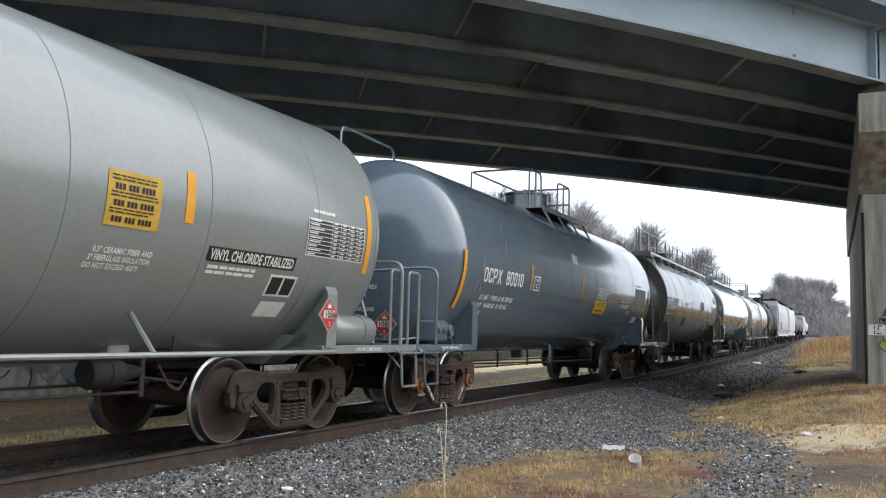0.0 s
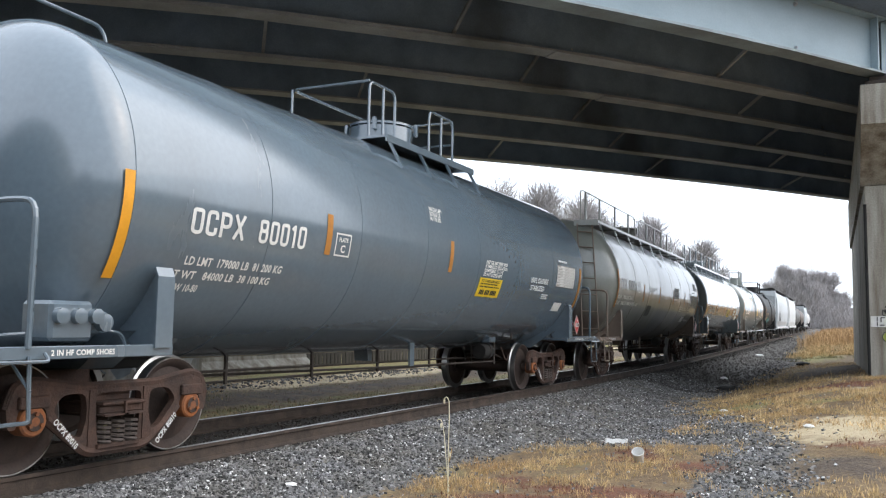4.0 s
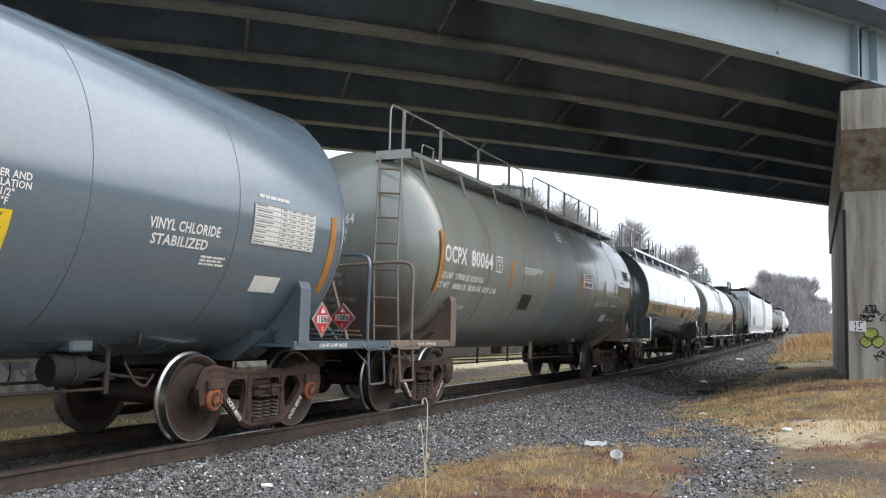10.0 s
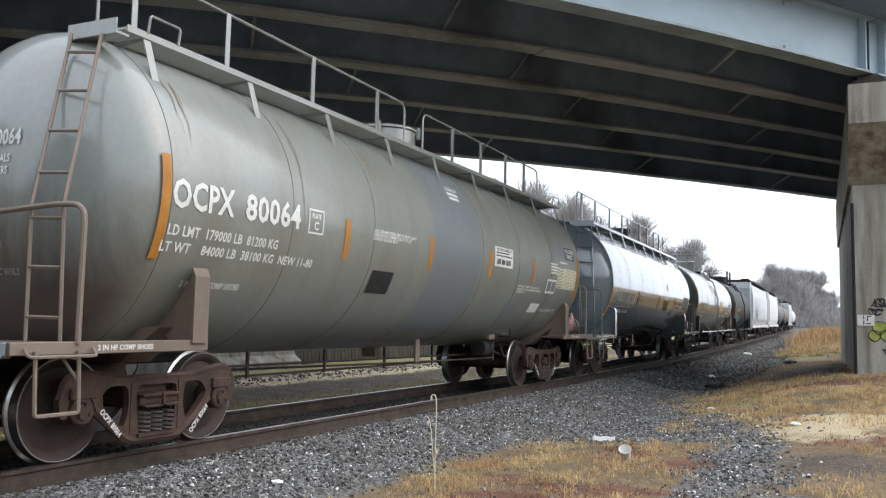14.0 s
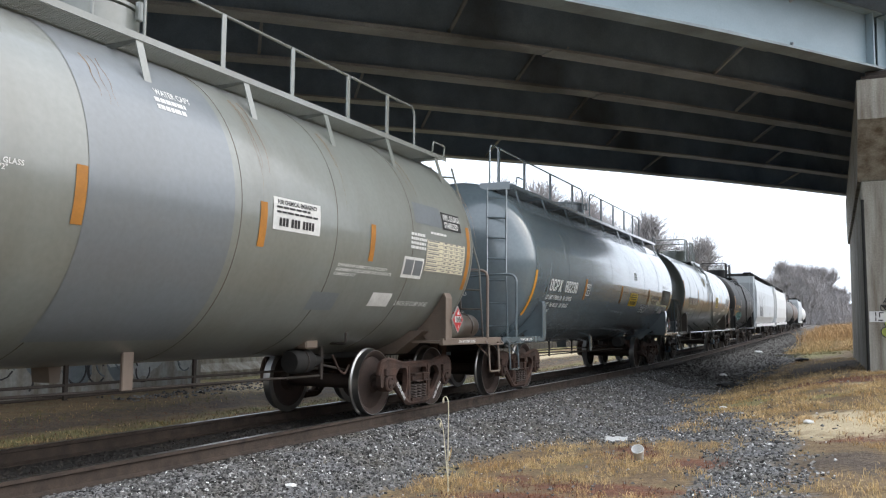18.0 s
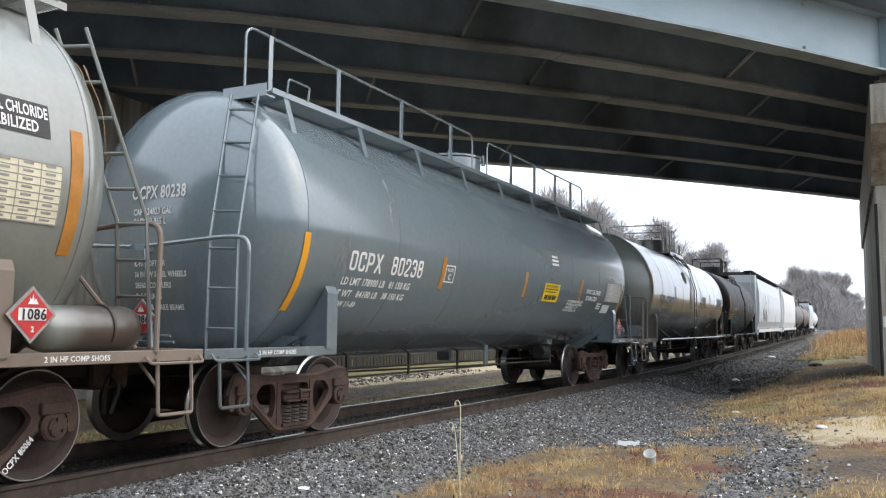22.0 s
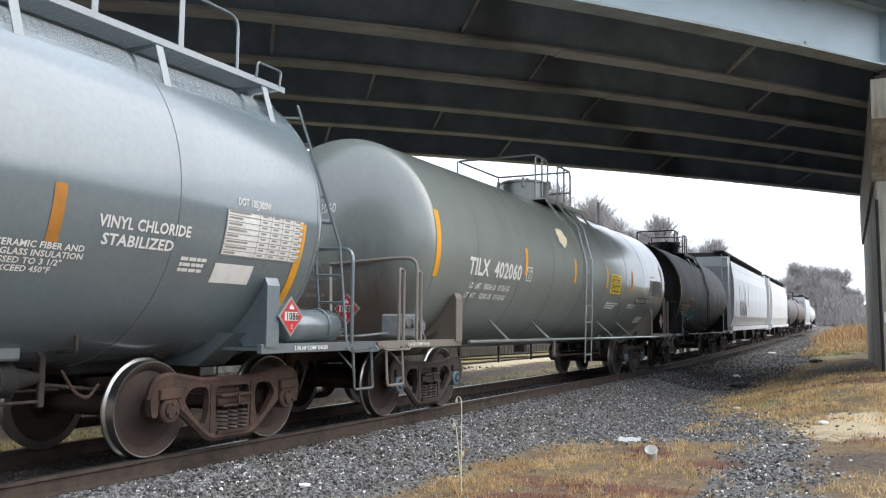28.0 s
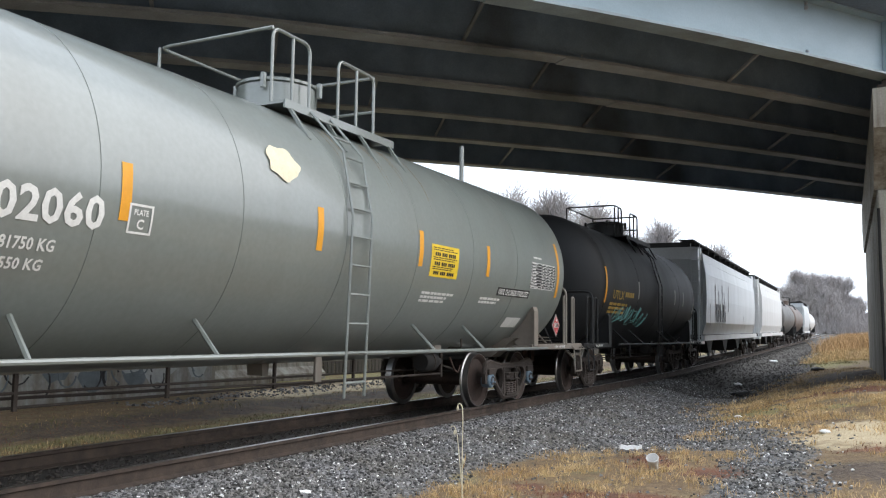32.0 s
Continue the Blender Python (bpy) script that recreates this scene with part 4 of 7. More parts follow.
def placard(car, m):
    """A red diamond hazard placard in a metal holder; its face looks along the pose's z."""
    r = 0.178
    bm = bmesh.new()
    d = [(0, -r - 0.03), (r + 0.03, 0), (0, r + 0.03), (-r - 0.03, 0)]
    lo = [bm.verts.new((a, b, -0.012)) for a, b in d]
    hi = [bm.verts.new((a, b, 0)) for a, b in d]
    bm.faces.new(lo[::-1]), bm.faces.new(hi)
    for i in range(4):
        bm.faces.new((lo[i], lo[(i + 1) % 4], hi[(i + 1) % 4], hi[i]))
    p = part("placard", bm, M["holder"], car, "red flammable gas placard in a grey holder")
    p.matrix_basis = m

    def face(pts, mat, z, name):
        b = bmesh.new()
        b.faces.new([b.verts.new((x, y, z)) for x, y in pts])
        return part(name, b, mat, p)

    face([(0, -r), (r, 0), (0, r), (-r, 0)], M["red"], 0.004, "placard_face")
    face([(-0.115, -0.042), (0.115, -0.042), (0.115, 0.048), (-0.115, 0.048)], M["white_mark"], 0.008, "number_panel")
    ob = flat_text("1086", 0.075, p, M["black_mark"], 0.95)
    ob.location = (-0.10, -0.034, 0.012)
    ob = flat_text("2", 0.04, p, M["white_mark"])
    ob.location = (-0.012, -0.125, 0.010)
    face([(-0.045, 0.075), (0.045, 0.075), (0.03, 0.10), (0.022, 0.12), (0.008, 0.105), (0.0, 0.15), (-0.012, 0.11), (-0.03, 0.125), (-0.03, 0.10)], M["white_mark"], 0.010, "flame_mark")
    return p


FACE_SIDE = Matrix(((0, 0, 1, 0), (1, 0, 0, 0), (0, 1, 0, 0), (0, 0, 0, 1)))       # a thing's x runs along the car, y up, facing the near side
FACE_END = Matrix(((1, 0, 0, 0), (0, 0, -1, 0), (0, 1, 0, 0), (0, 0, 0, 1)))       # facing the front of the train
M["holder"] = material("worn_grey_holder", (0.38, 0.36, 0.34), 0.6, 0.2, 0.3, 9)
M["blue_cap"] = material("blue_bearing_cap", (0.15, 0.22, 0.28), 0.6, 0, 0.3, 9)
M["orange_cap"] = material("rusty_orange_bearing_cap", (0.33, 0.11, 0.03), 0.8, 0, 0.4, 9, (0.16, 0.07, 0.04))
M["valve"] = material("grey_valve_casting", (0.25, 0.27, 0.28), 0.6, 0.1, 0.3, 6)


def add_ladder(car, rails, mat, rungs=8, r=0.016, name="ladder"):
    """Two rails as polylines of equal length and rungs between them."""
    lad = part(name, tubes(rails, 0.017, 6), mat, car)
    a, b = [[Vector(p) for p in q] for q in rails]

    def at(line, t):
        lens = [(line[i + 1] - line[i]).length for i in range(len(line) - 1)]
        d = t * sum(lens)
        for i, l in enumerate(lens):
            if d <= l or i == len(lens) - 1:
                return line[i].lerp(line[i + 1], d / l)
            d -= l
    for k in range(rungs):
        t = (k + 0.5) / rungs
        part("rung", tubes([[at(a, t), at(b, t)]], r, 6), mat, lad)
    return lad


def add_end(car, half, truck, sgn, mat, rail_at):
    """Everything on one end of a tank car, sgn -1 for the front of the train, 1 for the rear."""
    L = half + 1.45                                     # end of the platform
    S = lambda a, b: tuple(sorted((sgn * a, sgn * b)))
    part("stub_sill", boxes((-0.26, 0.26, *S(truck - 1.4, L), 0.78, 1.02), bevel=0.02), M["under"], car)
    plat = part("platform", boxes((-1.438, 1.438, *S(truck - 0.12, L - 0.062), 1.0, 1.035)), mat, car)
    for x in (-1.5, 1.44):
        part("edge_channel", boxes((x, x + 0.06, *S(truck - 0.14, L), 0.97, 1.07), bevel=0.006), mat, plat)
    ob = flat_text("2 IN HF COMP SHOES", 0.042, plat, M["white_mark"])
    ob.matrix_basis = Matrix.Translation((1.503, sgn * (half + 0.2) - 0.45, 0.998)) @ FACE_SIDE
    part("end_channel", boxes((-1.44, 1.44, *S(L - 0.06, L + 0.004), 0.95, 1.07), bevel=0.006), mat, plat)
    y = half + 1.5
    cp = part("coupler", boxes((-0.11, 0.11, *S(L + 0.004, half + 1.42), 0.80, 0.95), bevel=0.02) if L + 0.01 < half + 1.42 else boxes((-0.11, 0.11, *S(L - 0.2, half + 1.5), 0.76, 0.94), bevel=0.03), M["cast"], car, "rusty knuckle coupler")
    part("knuckle", boxes((-0.17, 0.17, *S(half + 1.3, half + 1.56), 0.70, 0.98), bevel=0.05), M["cast"], cp)
    part("draft_gear_box", boxes((-0.33, 0.33, *S(L - 0.25, L + 0.03), 0.66, 0.96), bevel=0.03), M["cast"], car, "rusty striker casting")
    part("air_hose", tubes([[(0.3, sgn * (L - 0.05), 0.86), (0.36, sgn * (L + 0.08), 0.7), (0.3, sgn * (half + 1.48), 0.42)]], 0.022, 6, 0.1), M["black_mark"], car)
    # saddles: an upright plate with a gusset, each side
    for s2 in (1, -1):
        ya, yb = S(truck - 0.10, truck + 0.10)
        web = prism([(1.50 * s2, 1.04), (1.50 * s2, 1.70), (1.43 * s2, 1.72), (0.98 * s2, 1.22), (1.16 * s2, 1.04)], *S(truck - 0.01, truck + 0.01), "xz")
        sd = part("saddle", web, mat, car)
        part("saddle_flange", prism([(1.502, 1.04), (1.525, 1.04), (1.525, 1.66), (1.49, 1.74), (1.468, 1.73), (1.502, 1.66)] if s2 > 0 else [(-1.502, 1.04), (-1.525, 1.04), (-1.525, 1.66), (-1.49, 1.74), (-1.468, 1.73), (-1.502, 1.66)], ya, yb, "xz"), mat, sd)
    part("body_bolster", prism([(-1.2, 1.18), (-0.72, 0.83), (0.72, 0.83), (1.2, 1.18)], *S(truck - 0.2, truck + 0.2), "xz"), mat, car)
    # corner handrails, stirrup steps and grab irons
    yl = half + rail_at
    for s2 in (1, -1):
        part("corner_handrail", tubes([[(0.1 * s2, sgn * yl, 2.12), (1.2 * s2, sgn * yl, 2.18), (1.5 * s2, sgn * yl, 2.16), (1.5 * s2, sgn * yl, 1.05)]], 0.024, 8, 0.16), mat, car)
        ys = half + 1.05
        bm = tubes([[(1.52 * s2, sgn * (ys - 0.2), 1.0), (1.55 * s2, sgn * (ys - 0.2), 0.52), (1.55 * s2, sgn * (ys + 0.2), 0.52), (1.52 * s2, sgn * (ys + 0.2), 1.0)]], 0.017, 6, 0.03)
        tube(bm, [(1.3 * s2, sgn * (ys - 0.2), 0.97), (1.55 * s2, sgn * (ys - 0.2), 0.74)], 0.014, 6)
        part("stirrup_step", bm, mat, car)
        part("grab_iron", tubes([[(1.52 * s2, sgn * (ys - 0.33), 1.02), (1.58 * s2, sgn * (ys - 0.33), 0.96), (1.58 * s2, sgn * (ys + 0.30), 0.96), (1.52 * s2, sgn * (ys + 0.30), 1.02)]], 0.014, 6, 0.04), mat, car)
    for x in (-0.15,):
        part("rail_bracket", boxes((x, x + 0.10, *S(half + KNUCKLE * 0.75, yl), 2.08, 2.15)), mat, car)
    part("brace", tubes([[(0.1, sgn * yl, 2.08), (0.75, sgn * (L - 0.12), 1.06)]], 0.022, 6), mat, car)
    for zz, xx in ((1.12, 0.9), (1.18, 0.85)):
        part("brake_rod", tubes([[(-1.3, sgn * (L - 0.25), zz), (xx, sgn * (L - 0.25), zz)]], 0.014, 6), mat, car)


def add_valves(car, y, mat):
    """Brake valve castings on the platform, with pipes."""
    v = part("brake_valve", boxes((1.0, 1.35, y - 0.3, y + 0.12, 1.10, 1.42), (1.05, 1.3, y + 0.12, y + 0.34, 1.16, 1.34), bevel=0.03), mat, car)
    bm = bmesh.new()
    for k in range(3):
        lathe(bm, [(1.35, 0.07), (1.40, 0.065), (1.41, 0.0)], "x", 10, None, (0, y - 0.22 + 0.17 * k, 1.30))
    lathe(bm, [(1.30, 0.08), (1.36, 0.075), (1.37, 0.0)], "x", 12, None, (0, y + 0.24, 1.25))
    part("valve_cap", bm, mat, v, "", True)
    part("air_pipe", tubes([[(1.1, y - 0.3, 1.16), (0.9, y - 0.7, 1.12), (-0.6, y - 0.75, 1.12)], [(1.15, y + 0.34, 1.2), (1.2, y + 0.55, 1.16), (1.2, y + 0.6, 1.06)]], 0.016, 6, 0.08), mat, v)


def add_reservoir(car, y, mat):
    """An air tank lying on the rear platform's near side, with its strap."""
    bm = lathe(bmesh.new(), [(-0.52, 0), (-0.51, 0.10), (-0.45, 0.17), (-0.38, 0.19), (0.38, 0.19), (0.45, 0.17), (0.51, 0.10), (0.52, 0)], "y", 20, None, (1.2, y, 1.25))
    bmesh.ops.recalc_face_normals(bm, faces=bm.faces)
    a = part("air_reservoir", bm, mat, car, "", True)
    part("strap", tubes([[(1.2 + 0.2 * math.cos(q), y + 0.15, 1.25 + 0.2 * math.sin(q)) for q in np.linspace(-0.6, 3.6, 14)]], 0.012, 6), mat, a)


def add_brake_wheel(car, y, sgn, mat):
    bm = tubes([[(-0.55 + 0.28 * math.cos(q), y, 1.98 + 0.28 * math.sin(q)) for q in np.linspace(0, 2 * math.pi, 25)]], 0.016, 6)
    for k in range(5):
        q = 2 * math.pi * k / 5
        tube(bm, [(-0.55, y, 1.98), (-0.55 + 0.28 * math.cos(q), y, 1.98 + 0.28 * math.sin(q))], 0.011, 5)
    part("brake_wheel", bm, mat, car)
    part("gear_housing", boxes((-0.70, -0.38, *sorted((y - sgn * 0.04, y - sgn * 0.20)), 1.72, 2.2), bevel=0.04), M["valve"], car)
    part("brake_chain", tubes([[(-0.45, y - sgn * 0.1, 1.72), (-0.43, y - sgn * 0.1, 1.06)]], 0.02, 5), M["cast"], car)


def add_dome(car, u, mat, r=0.52):
    """The valve housing on top with its hinged cover."""
    bm = lathe(bmesh.new(), [(4.02, r), (4.40, r), (4.41, r - 0.03), (4.42, r + 0.02), (4.455, r + 0.02), (4.475, r - 0.03), (4.48, 0)], "z", 32, None, (0, u, 0))
    bmesh.ops.recalc_face_normals(bm, faces=bm.faces)
    d = part("valve_dome", bm, mat, car, "", True)
    for q in (20, 100, 200, 290):
        a = radians(q)
        x, y = (r + 0.05) * math.cos(a), u + (r + 0.05) * math.sin(a)
        part("dome_latch", boxes((x - 0.03, x + 0.03, y - 0.03, y + 0.03, 4.30, 4.50), bevel=0.01), mat, d)
    part("lift_handle", tubes([[(0.1, u - 0.1, 4.47), (0.1, u - 0.1, 4.56), (0.1, u + 0.1, 4.56), (0.1, u + 0.1, 4.47)]], 0.012, 6, 0.03), mat, d)


def add_walkway(car, half, mat, rail_posts, z=3.93, x0=0.62, x1=1.08):
    """A bar grating along the near shoulder of the tank on flat brackets, with handrails on its inner side."""
    a, b = -half - 0.12, half + 0.12
    bm = bmesh.new()
    for x in np.linspace(x0 + 0.03, x1 - 0.03, 12):
        box(bm, x - 0.004, x + 0.004, a + 0.01, b - 0.01, z - 0.030, z)
    for u in np.arange(a + 0.1, b - 0.05, 0.1):
        box(bm, x0 + 0.013, x1 - 0.013, u - 0.004, u + 0.004, z - 0.012, z - 0.002)
    w = part("walkway", bm, mat, car, "grey steel bar grating walkway")
    part("edge_angle", boxes((x1 - 0.012, x1, a, b, z - 0.055, z + 0.010)), mat, w)
    part("edge_angle", boxes((x0, x0 + 0.012, a, b, z - 0.055, z + 0.010)), mat, w)
    part("end_step", boxes((x0 - 0.12, x1 + 0.03, a - 0.16, a - 0.004, z - 0.12, z - 0.10), (x0 - 0.12, x1 + 0.03, a - 0.16, a - 0.15, z - 0.10, z + 0.02)), mat, w)
    for u in np.linspace(a + 0.25, b - 0.35, 9):
        # a flat strap from the outer edge down to the jacket, and a cleat under the grating
        q = [(x1 - 0.03, z - 0.035), (x1 - 0.018, z - 0.035), (1.205, TANK_Z + 1.03), (1.193, TANK_Z + 1.03)]
        part("bracket", prism(q, u - 0.045, u + 0.045, "xz"), mat, w)
        part("cleat", prism([(x1 - 0.03, z - 0.058), (x1 - 0.03, z - 0.036), (0.62, z - 0.036), (0.62, z - 0.10)], u - 0.006, u + 0.006, "xz"), mat, w)
    for line in rail_posts:
        ys = line
        top = z + 0.82
        xr = x0 - 0.01
        h = part("handrail", tubes([[(xr, ys[0], z), (xr, ys[0], top), (xr, ys[-1], top), (xr, ys[-1], z)]], 0.017, 8, 0.16), mat, w)
        for y in ys[1:-1]:
            part("post", boxes((xr + 0.018, xr + 0.028, y - 0.035, y + 0.035, z, top), (xr - 0.03, xr + 0.018, y + 0.025, y + 0.035, z, top)), mat, h)
    for y in (a + 0.25, b - 0.5):
        part("grab_iron", tubes([[(x1, y, z), (x1 + 0.02, y, z + 0.17), (x1 + 0.02, y + 0.4, z + 0.17), (x1, y + 0.4, z)]], 0.014, 6, 0.04), mat, w)


def add_under(car, half, truck, mat, kind):
    """Outlet skid, brake pipe with hangers, brake cylinder, levers and rods under the belly."""
    p = part("brake_pipe", tubes([[(0.25, -truck + 1.5, 0.70), (0.25, truck - 1.5, 0.66)], [(0.15, -truck + 1.2, 0.56), (0.15, truck - 2.5, 0.56)]], 0.015, 6), M["cast_grey"], car)
    for y in np.linspace(-truck + 2.2, truck - 2.2, 5):
        part("hanger", boxes((0.235, 0.265, y - 0.02, y + 0.02, 0.54, 1.16)), M["cast_grey"], p)
    part("outlet_skid", prism([(-0.13, 1.14), (0.08, 1.14), (0.04, 0.70), (-0.07, 0.70)], -0.12, 0.12, "yz"), mat, car)
    part("skid_brace", boxes((0.62, 0.66, 0.30, 0.44, 0.62, 1.22), bevel=0.008), mat, car)
    y = truck - 2.4
    bm = lathe(bmesh.new(), [(y - 0.26, 0), (y - 0.26, 0.13), (y - 0.22, 0.15), (y + 0.1, 0.15), (y + 0.16, 0.10), (y + 0.40, 0.045), (y + 0.40, 0)], "y", 18, None, (0.62, 0, 0.80))
    bmesh.ops.recalc_face_normals(bm, faces=bm.faces)
    c = part("brake_cylinder", bm, M["under"], car, "", True)
    part("cylinder_band", tubes([[(0.62 + 0.155 * math.cos(q), y - 0.05, 0.80 + 0.155 * math.sin(q)) for q in np.linspace(0, 6.283, 17)]], 0.012, 5), M["cast_grey"], c)
    part("cylinder_bracket", boxes((0.54, 0.80, y - 0.16, y + 0.10, 0.96, 1.22), bevel=0.02), mat, car)
    part("brake_lever", boxes((0.60, 0.64, y + 0.40, y + 0.46, 0.55, 1.10), bevel=0.006), M["cast_grey"], car)
    part("lever_guide", tubes([[(0.30, y + 0.5, 1.02), (0.95, y + 0.5, 1.02), (0.95, y + 0.5, 1.18)]], 0.018, 6, 0.04), M["cast_grey"], car)
    part("brake_rod", tubes([[(0.62, y + 0.43, 0.74), (0.40, truck - 1.0, 0.62)]], 0.018, 6), M["cast_grey"], car)
    part("brake_rod", tubes([[(0.62, y + 0.43, 0.60), (0.5, 0.0, 0.62), (-0.3, -truck + 1.5, 0.62)]], 0.016, 6), M["cast_grey"], car)
    part("chain", tubes([[(0.72, y + 0.55, 0.86), (0.74, y + 0.68, 0.66), (0.74, y + 0.82, 0.60), (0.72, y + 0.95, 0.72)]], 0.016, 5, 0.05), M["cast"], car)


def add_side_rail(car, half, mat):
    """A long handrail low along the near and far side on slanted struts."""
    for s2 in (1, -1):
        r = part("side_handrail", tubes([[(1.6 * s2, -half + 0.95, 1.03), (1.6 * s2, half - 0.85, 1.0)]], 0.026, 8), mat, car)
        for y in (-0.643 * half, -0.364 * half, 0.247 * half, 0.479 * half):
            part("strut", tubes([[(1.6 * s2, y, 1.02), (1.18 * s2, y + 0.12, 1.36)]], 0.024, 6), mat, r)


def tank_car(label, paint, trim, truck_mat, half=6.3, truck=5.7, cap=None, words="", seams=(-4.45, -2.7, -0.95, 0.85, 2.55, 4.4), dish=KNUCKLE, rail_at=0.85):
    car = tagged(empty("tank_car"), label, "railway car", "freight cars of the train")
    add_tank(car, paint, half, (-half + 0.015, *seams, half + 0.005), dish)
    front, rear = truck if isinstance(truck, tuple) else (truck, truck)
    for y in (-front, rear):
        add_truck(car, y, truck_mat, cap, words)
    for sgn, tr in ((-1, front), (1, rear)):
        add_end(car, half, tr, sgn, trim, rail_at)
    add_under(car, half, min(front, rear), trim, "")
    return car


def tape(car, u, v0, v1, mat, w=0.11):
    return side_mark("reflective_tape", u - w / 2, u + w / 2, v0, v1, car, mat, "amber reflective tape strip")



# ---- the train, front to rear ----
WHEELS = []
WHEELSET = make_wheelset()
PALE = car_paint("pale_grey_green_paint", (0.213, 0.236, 0.23), (0.165, 0.16, 0.142), 0.32, 0.25, 0.75)
BLUE = car_paint("blue_grey_gloss_paint", (0.120, 0.163, 0.200), (0.10, 0.122, 0.14), 0.2, 0.35, 1.0)
OLIVE = car_paint("faded_olive_grey_paint", (0.216, 0.230, 0.207), (0.125, 0.115, 0.088), 0.33, 0.45, 0.7)
SLATE = car_paint("slate_grey_paint", (0.150, 0.190, 0.208), (0.12, 0.138, 0.147), 0.2, 0.35, 1.0)
GREEN = car_paint("grey_green_paint", (0.198, 0.222, 0.207), (0.148, 0.15, 0.133), 0.32, 0.3, 0.75)
RUSTY = car_paint("rust_stained_trim_paint", (0.19, 0.145, 0.11), (0.10, 0.065, 0.045), 0.6, 0.6, 0.0)
GRIMY = car_paint("grimy_dark_grey_paint", (0.065, 0.065, 0.062), (0.05, 0.043, 0.037), 0.55, 0.5, 0.0)
BEIGE = car_paint("dusty_beige_trim_paint", (0.20, 0.178, 0.148), (0.12, 0.085, 0.062), 0.55, 0.6, 0.0)
BLACK = car_paint("sooty_black_paint", (0.013, 0.014, 0.015), (0.024, 0.023, 0.022), 0.55, 0.3, 0.0)
BLACK.node_tree.nodes["Principled BSDF"].inputs["Specular IOR Level"].default_value = 0.35
BROWN = car_paint("rust_brown_car_paint", (0.10, 0.065, 0.048), (0.06, 0.048, 0.043), 0.55, 0.5, 0.0)
WHITE = car_paint("chalky_white_car_paint", (0.62, 0.63, 0.63), (0.45, 0.44, 0.42), 0.5, 0.35, 0.1)
HOPGREY = car_paint("pale_grey_hopper_paint", (0.44, 0.47, 0.49), (0.30, 0.31, 0.31), 0.45, 0.35, 0.3)
M["patch_grey"] = car_paint("patched_blue_grey_paint", (0.165, 0.185, 0.20), (0.15, 0.15, 0.14), 0.35, 0.3)
M["streak"] = material("thin_grime_run", (0.40, 0.405, 0.41), 0.7, 0, 0.4, 2, None, 12, 0, (3, 3, 0.6))
M["rust_streak"] = material("rust_streak", (0.30, 0.20, 0.11), 0.85, 0, 0.5, 6)
M["grey_ink"] = material("grey_print", (0.30, 0.29, 0.27), 0.6, 0, 0.2, 9)
head_rust(OLIVE, 6.3, (0.045, 0.026, 0.018), 2.85, 0.88)
head_rust(GREEN, 7.08, (0.062, 0.034, 0.021), 2.55, 0.85, 0.5)
head_rust(SLATE, 6.45, (0.06, 0.055, 0.05), 2.2, 0.6)
head_rust(BLUE, 6.3, (0.06, 0.055, 0.05), 2.0, 0.5)
INK, WHT, YEL = M["black_mark"], M["white_mark"], M["yellow"]
TRAIN = []


def put(car, y):
    car.location.y = y
    TRAIN.append(car)


def platform_with_rails(car, u0, u1, mat, gap=(0.0, 0.75), xf=-0.75, t=4.80, x1=0.98):
    """A short grating on the near shoulder by the dome, brackets below, and guard rails round the dome."""
    z, x0 = 3.95, 0.50
    p = part("top_platform", boxes((x0, x1, u0, u1, z - 0.03, z), (x1 - 0.015, x1 + 0.012, u0, u1, z - 0.09, z + 0.012)), mat, car, "steel grating beside the valve dome")
    for u in np.linspace(u0 + 0.12, u1 - 0.12, 4):
        part("bracket", tubes([[(x1 - 0.03, u, z - 0.05), (1.19, u, TANK_Z + 1.04)]], 0.026, 4), mat, p)
    xr = 0.62
    g = [[(xr, u0 + 0.1, z), (xr, u0 + 0.1, t), (xr, u0 + gap[0] + 0.85, t), (xr, u0 + gap[0] + 0.85, z)],
         [(xr, u1 - 1.0, z), (xr, u1 - 1.0, t), (xr, u1 - 0.1, t), (xr, u1 - 0.1, z)],
         [(xr, u0 + 0.1, t), (xf, u0 + 0.1, t), (xf, u1 - 0.1, t), (xr, u1 - 0.1, t)],
         [(xf, u0 + 0.1, z - 0.2), (xf, u0 + 0.1, t)], [(xf, u1 - 0.1, z - 0.2), (xf, u1 - 0.1, t)], [(xr, u1 - 0.55, z), (xr, u1 - 0.55, t)],
         [(xr, u0 + 0.5, z), (xr, u0 + 0.5, t)], [(xr, u1 - 0.1, z + 0.45), (xf, u1 - 0.1, z + 0.45)]]
    for line in g:
        part("guard_rail", tubes([line], 0.022, 8, 0.14), mat, p)


def rust_runs(car, spots):
    """Thin rusty trickles down the jacket from the top fittings, two or three from each spot, wavering and thinning out."""
    rr = random.Random(len(spots) * 7 + 1)
    for u, v1, ln in spots:
        for k in range(rr.choice((2, 3, 3))):
            uu, l, w, ph = u + rr.uniform(-0.10, 0.10), ln * rr.uniform(0.45, 1.15), rr.uniform(0.004, 0.009), rr.uniform(0, 6)
            bm = bmesh.new()
            n = 12
            cols = [[bm.verts.new(wrap(v1 - l * i / n, uu + 0.012 * math.sin(ph + 0.9 * i) + sd * w * (1 - 0.85 * i / n), off=0.005, vm=v1)) for i in range(n + 1)] for sd in (-1, 1)]
            for i in range(n):
                bm.faces.new((cols[0][i], cols[1][i], cols[1][i + 1], cols[0][i + 1]))
            part("rust_run", bm, M["rust_streak"], car)


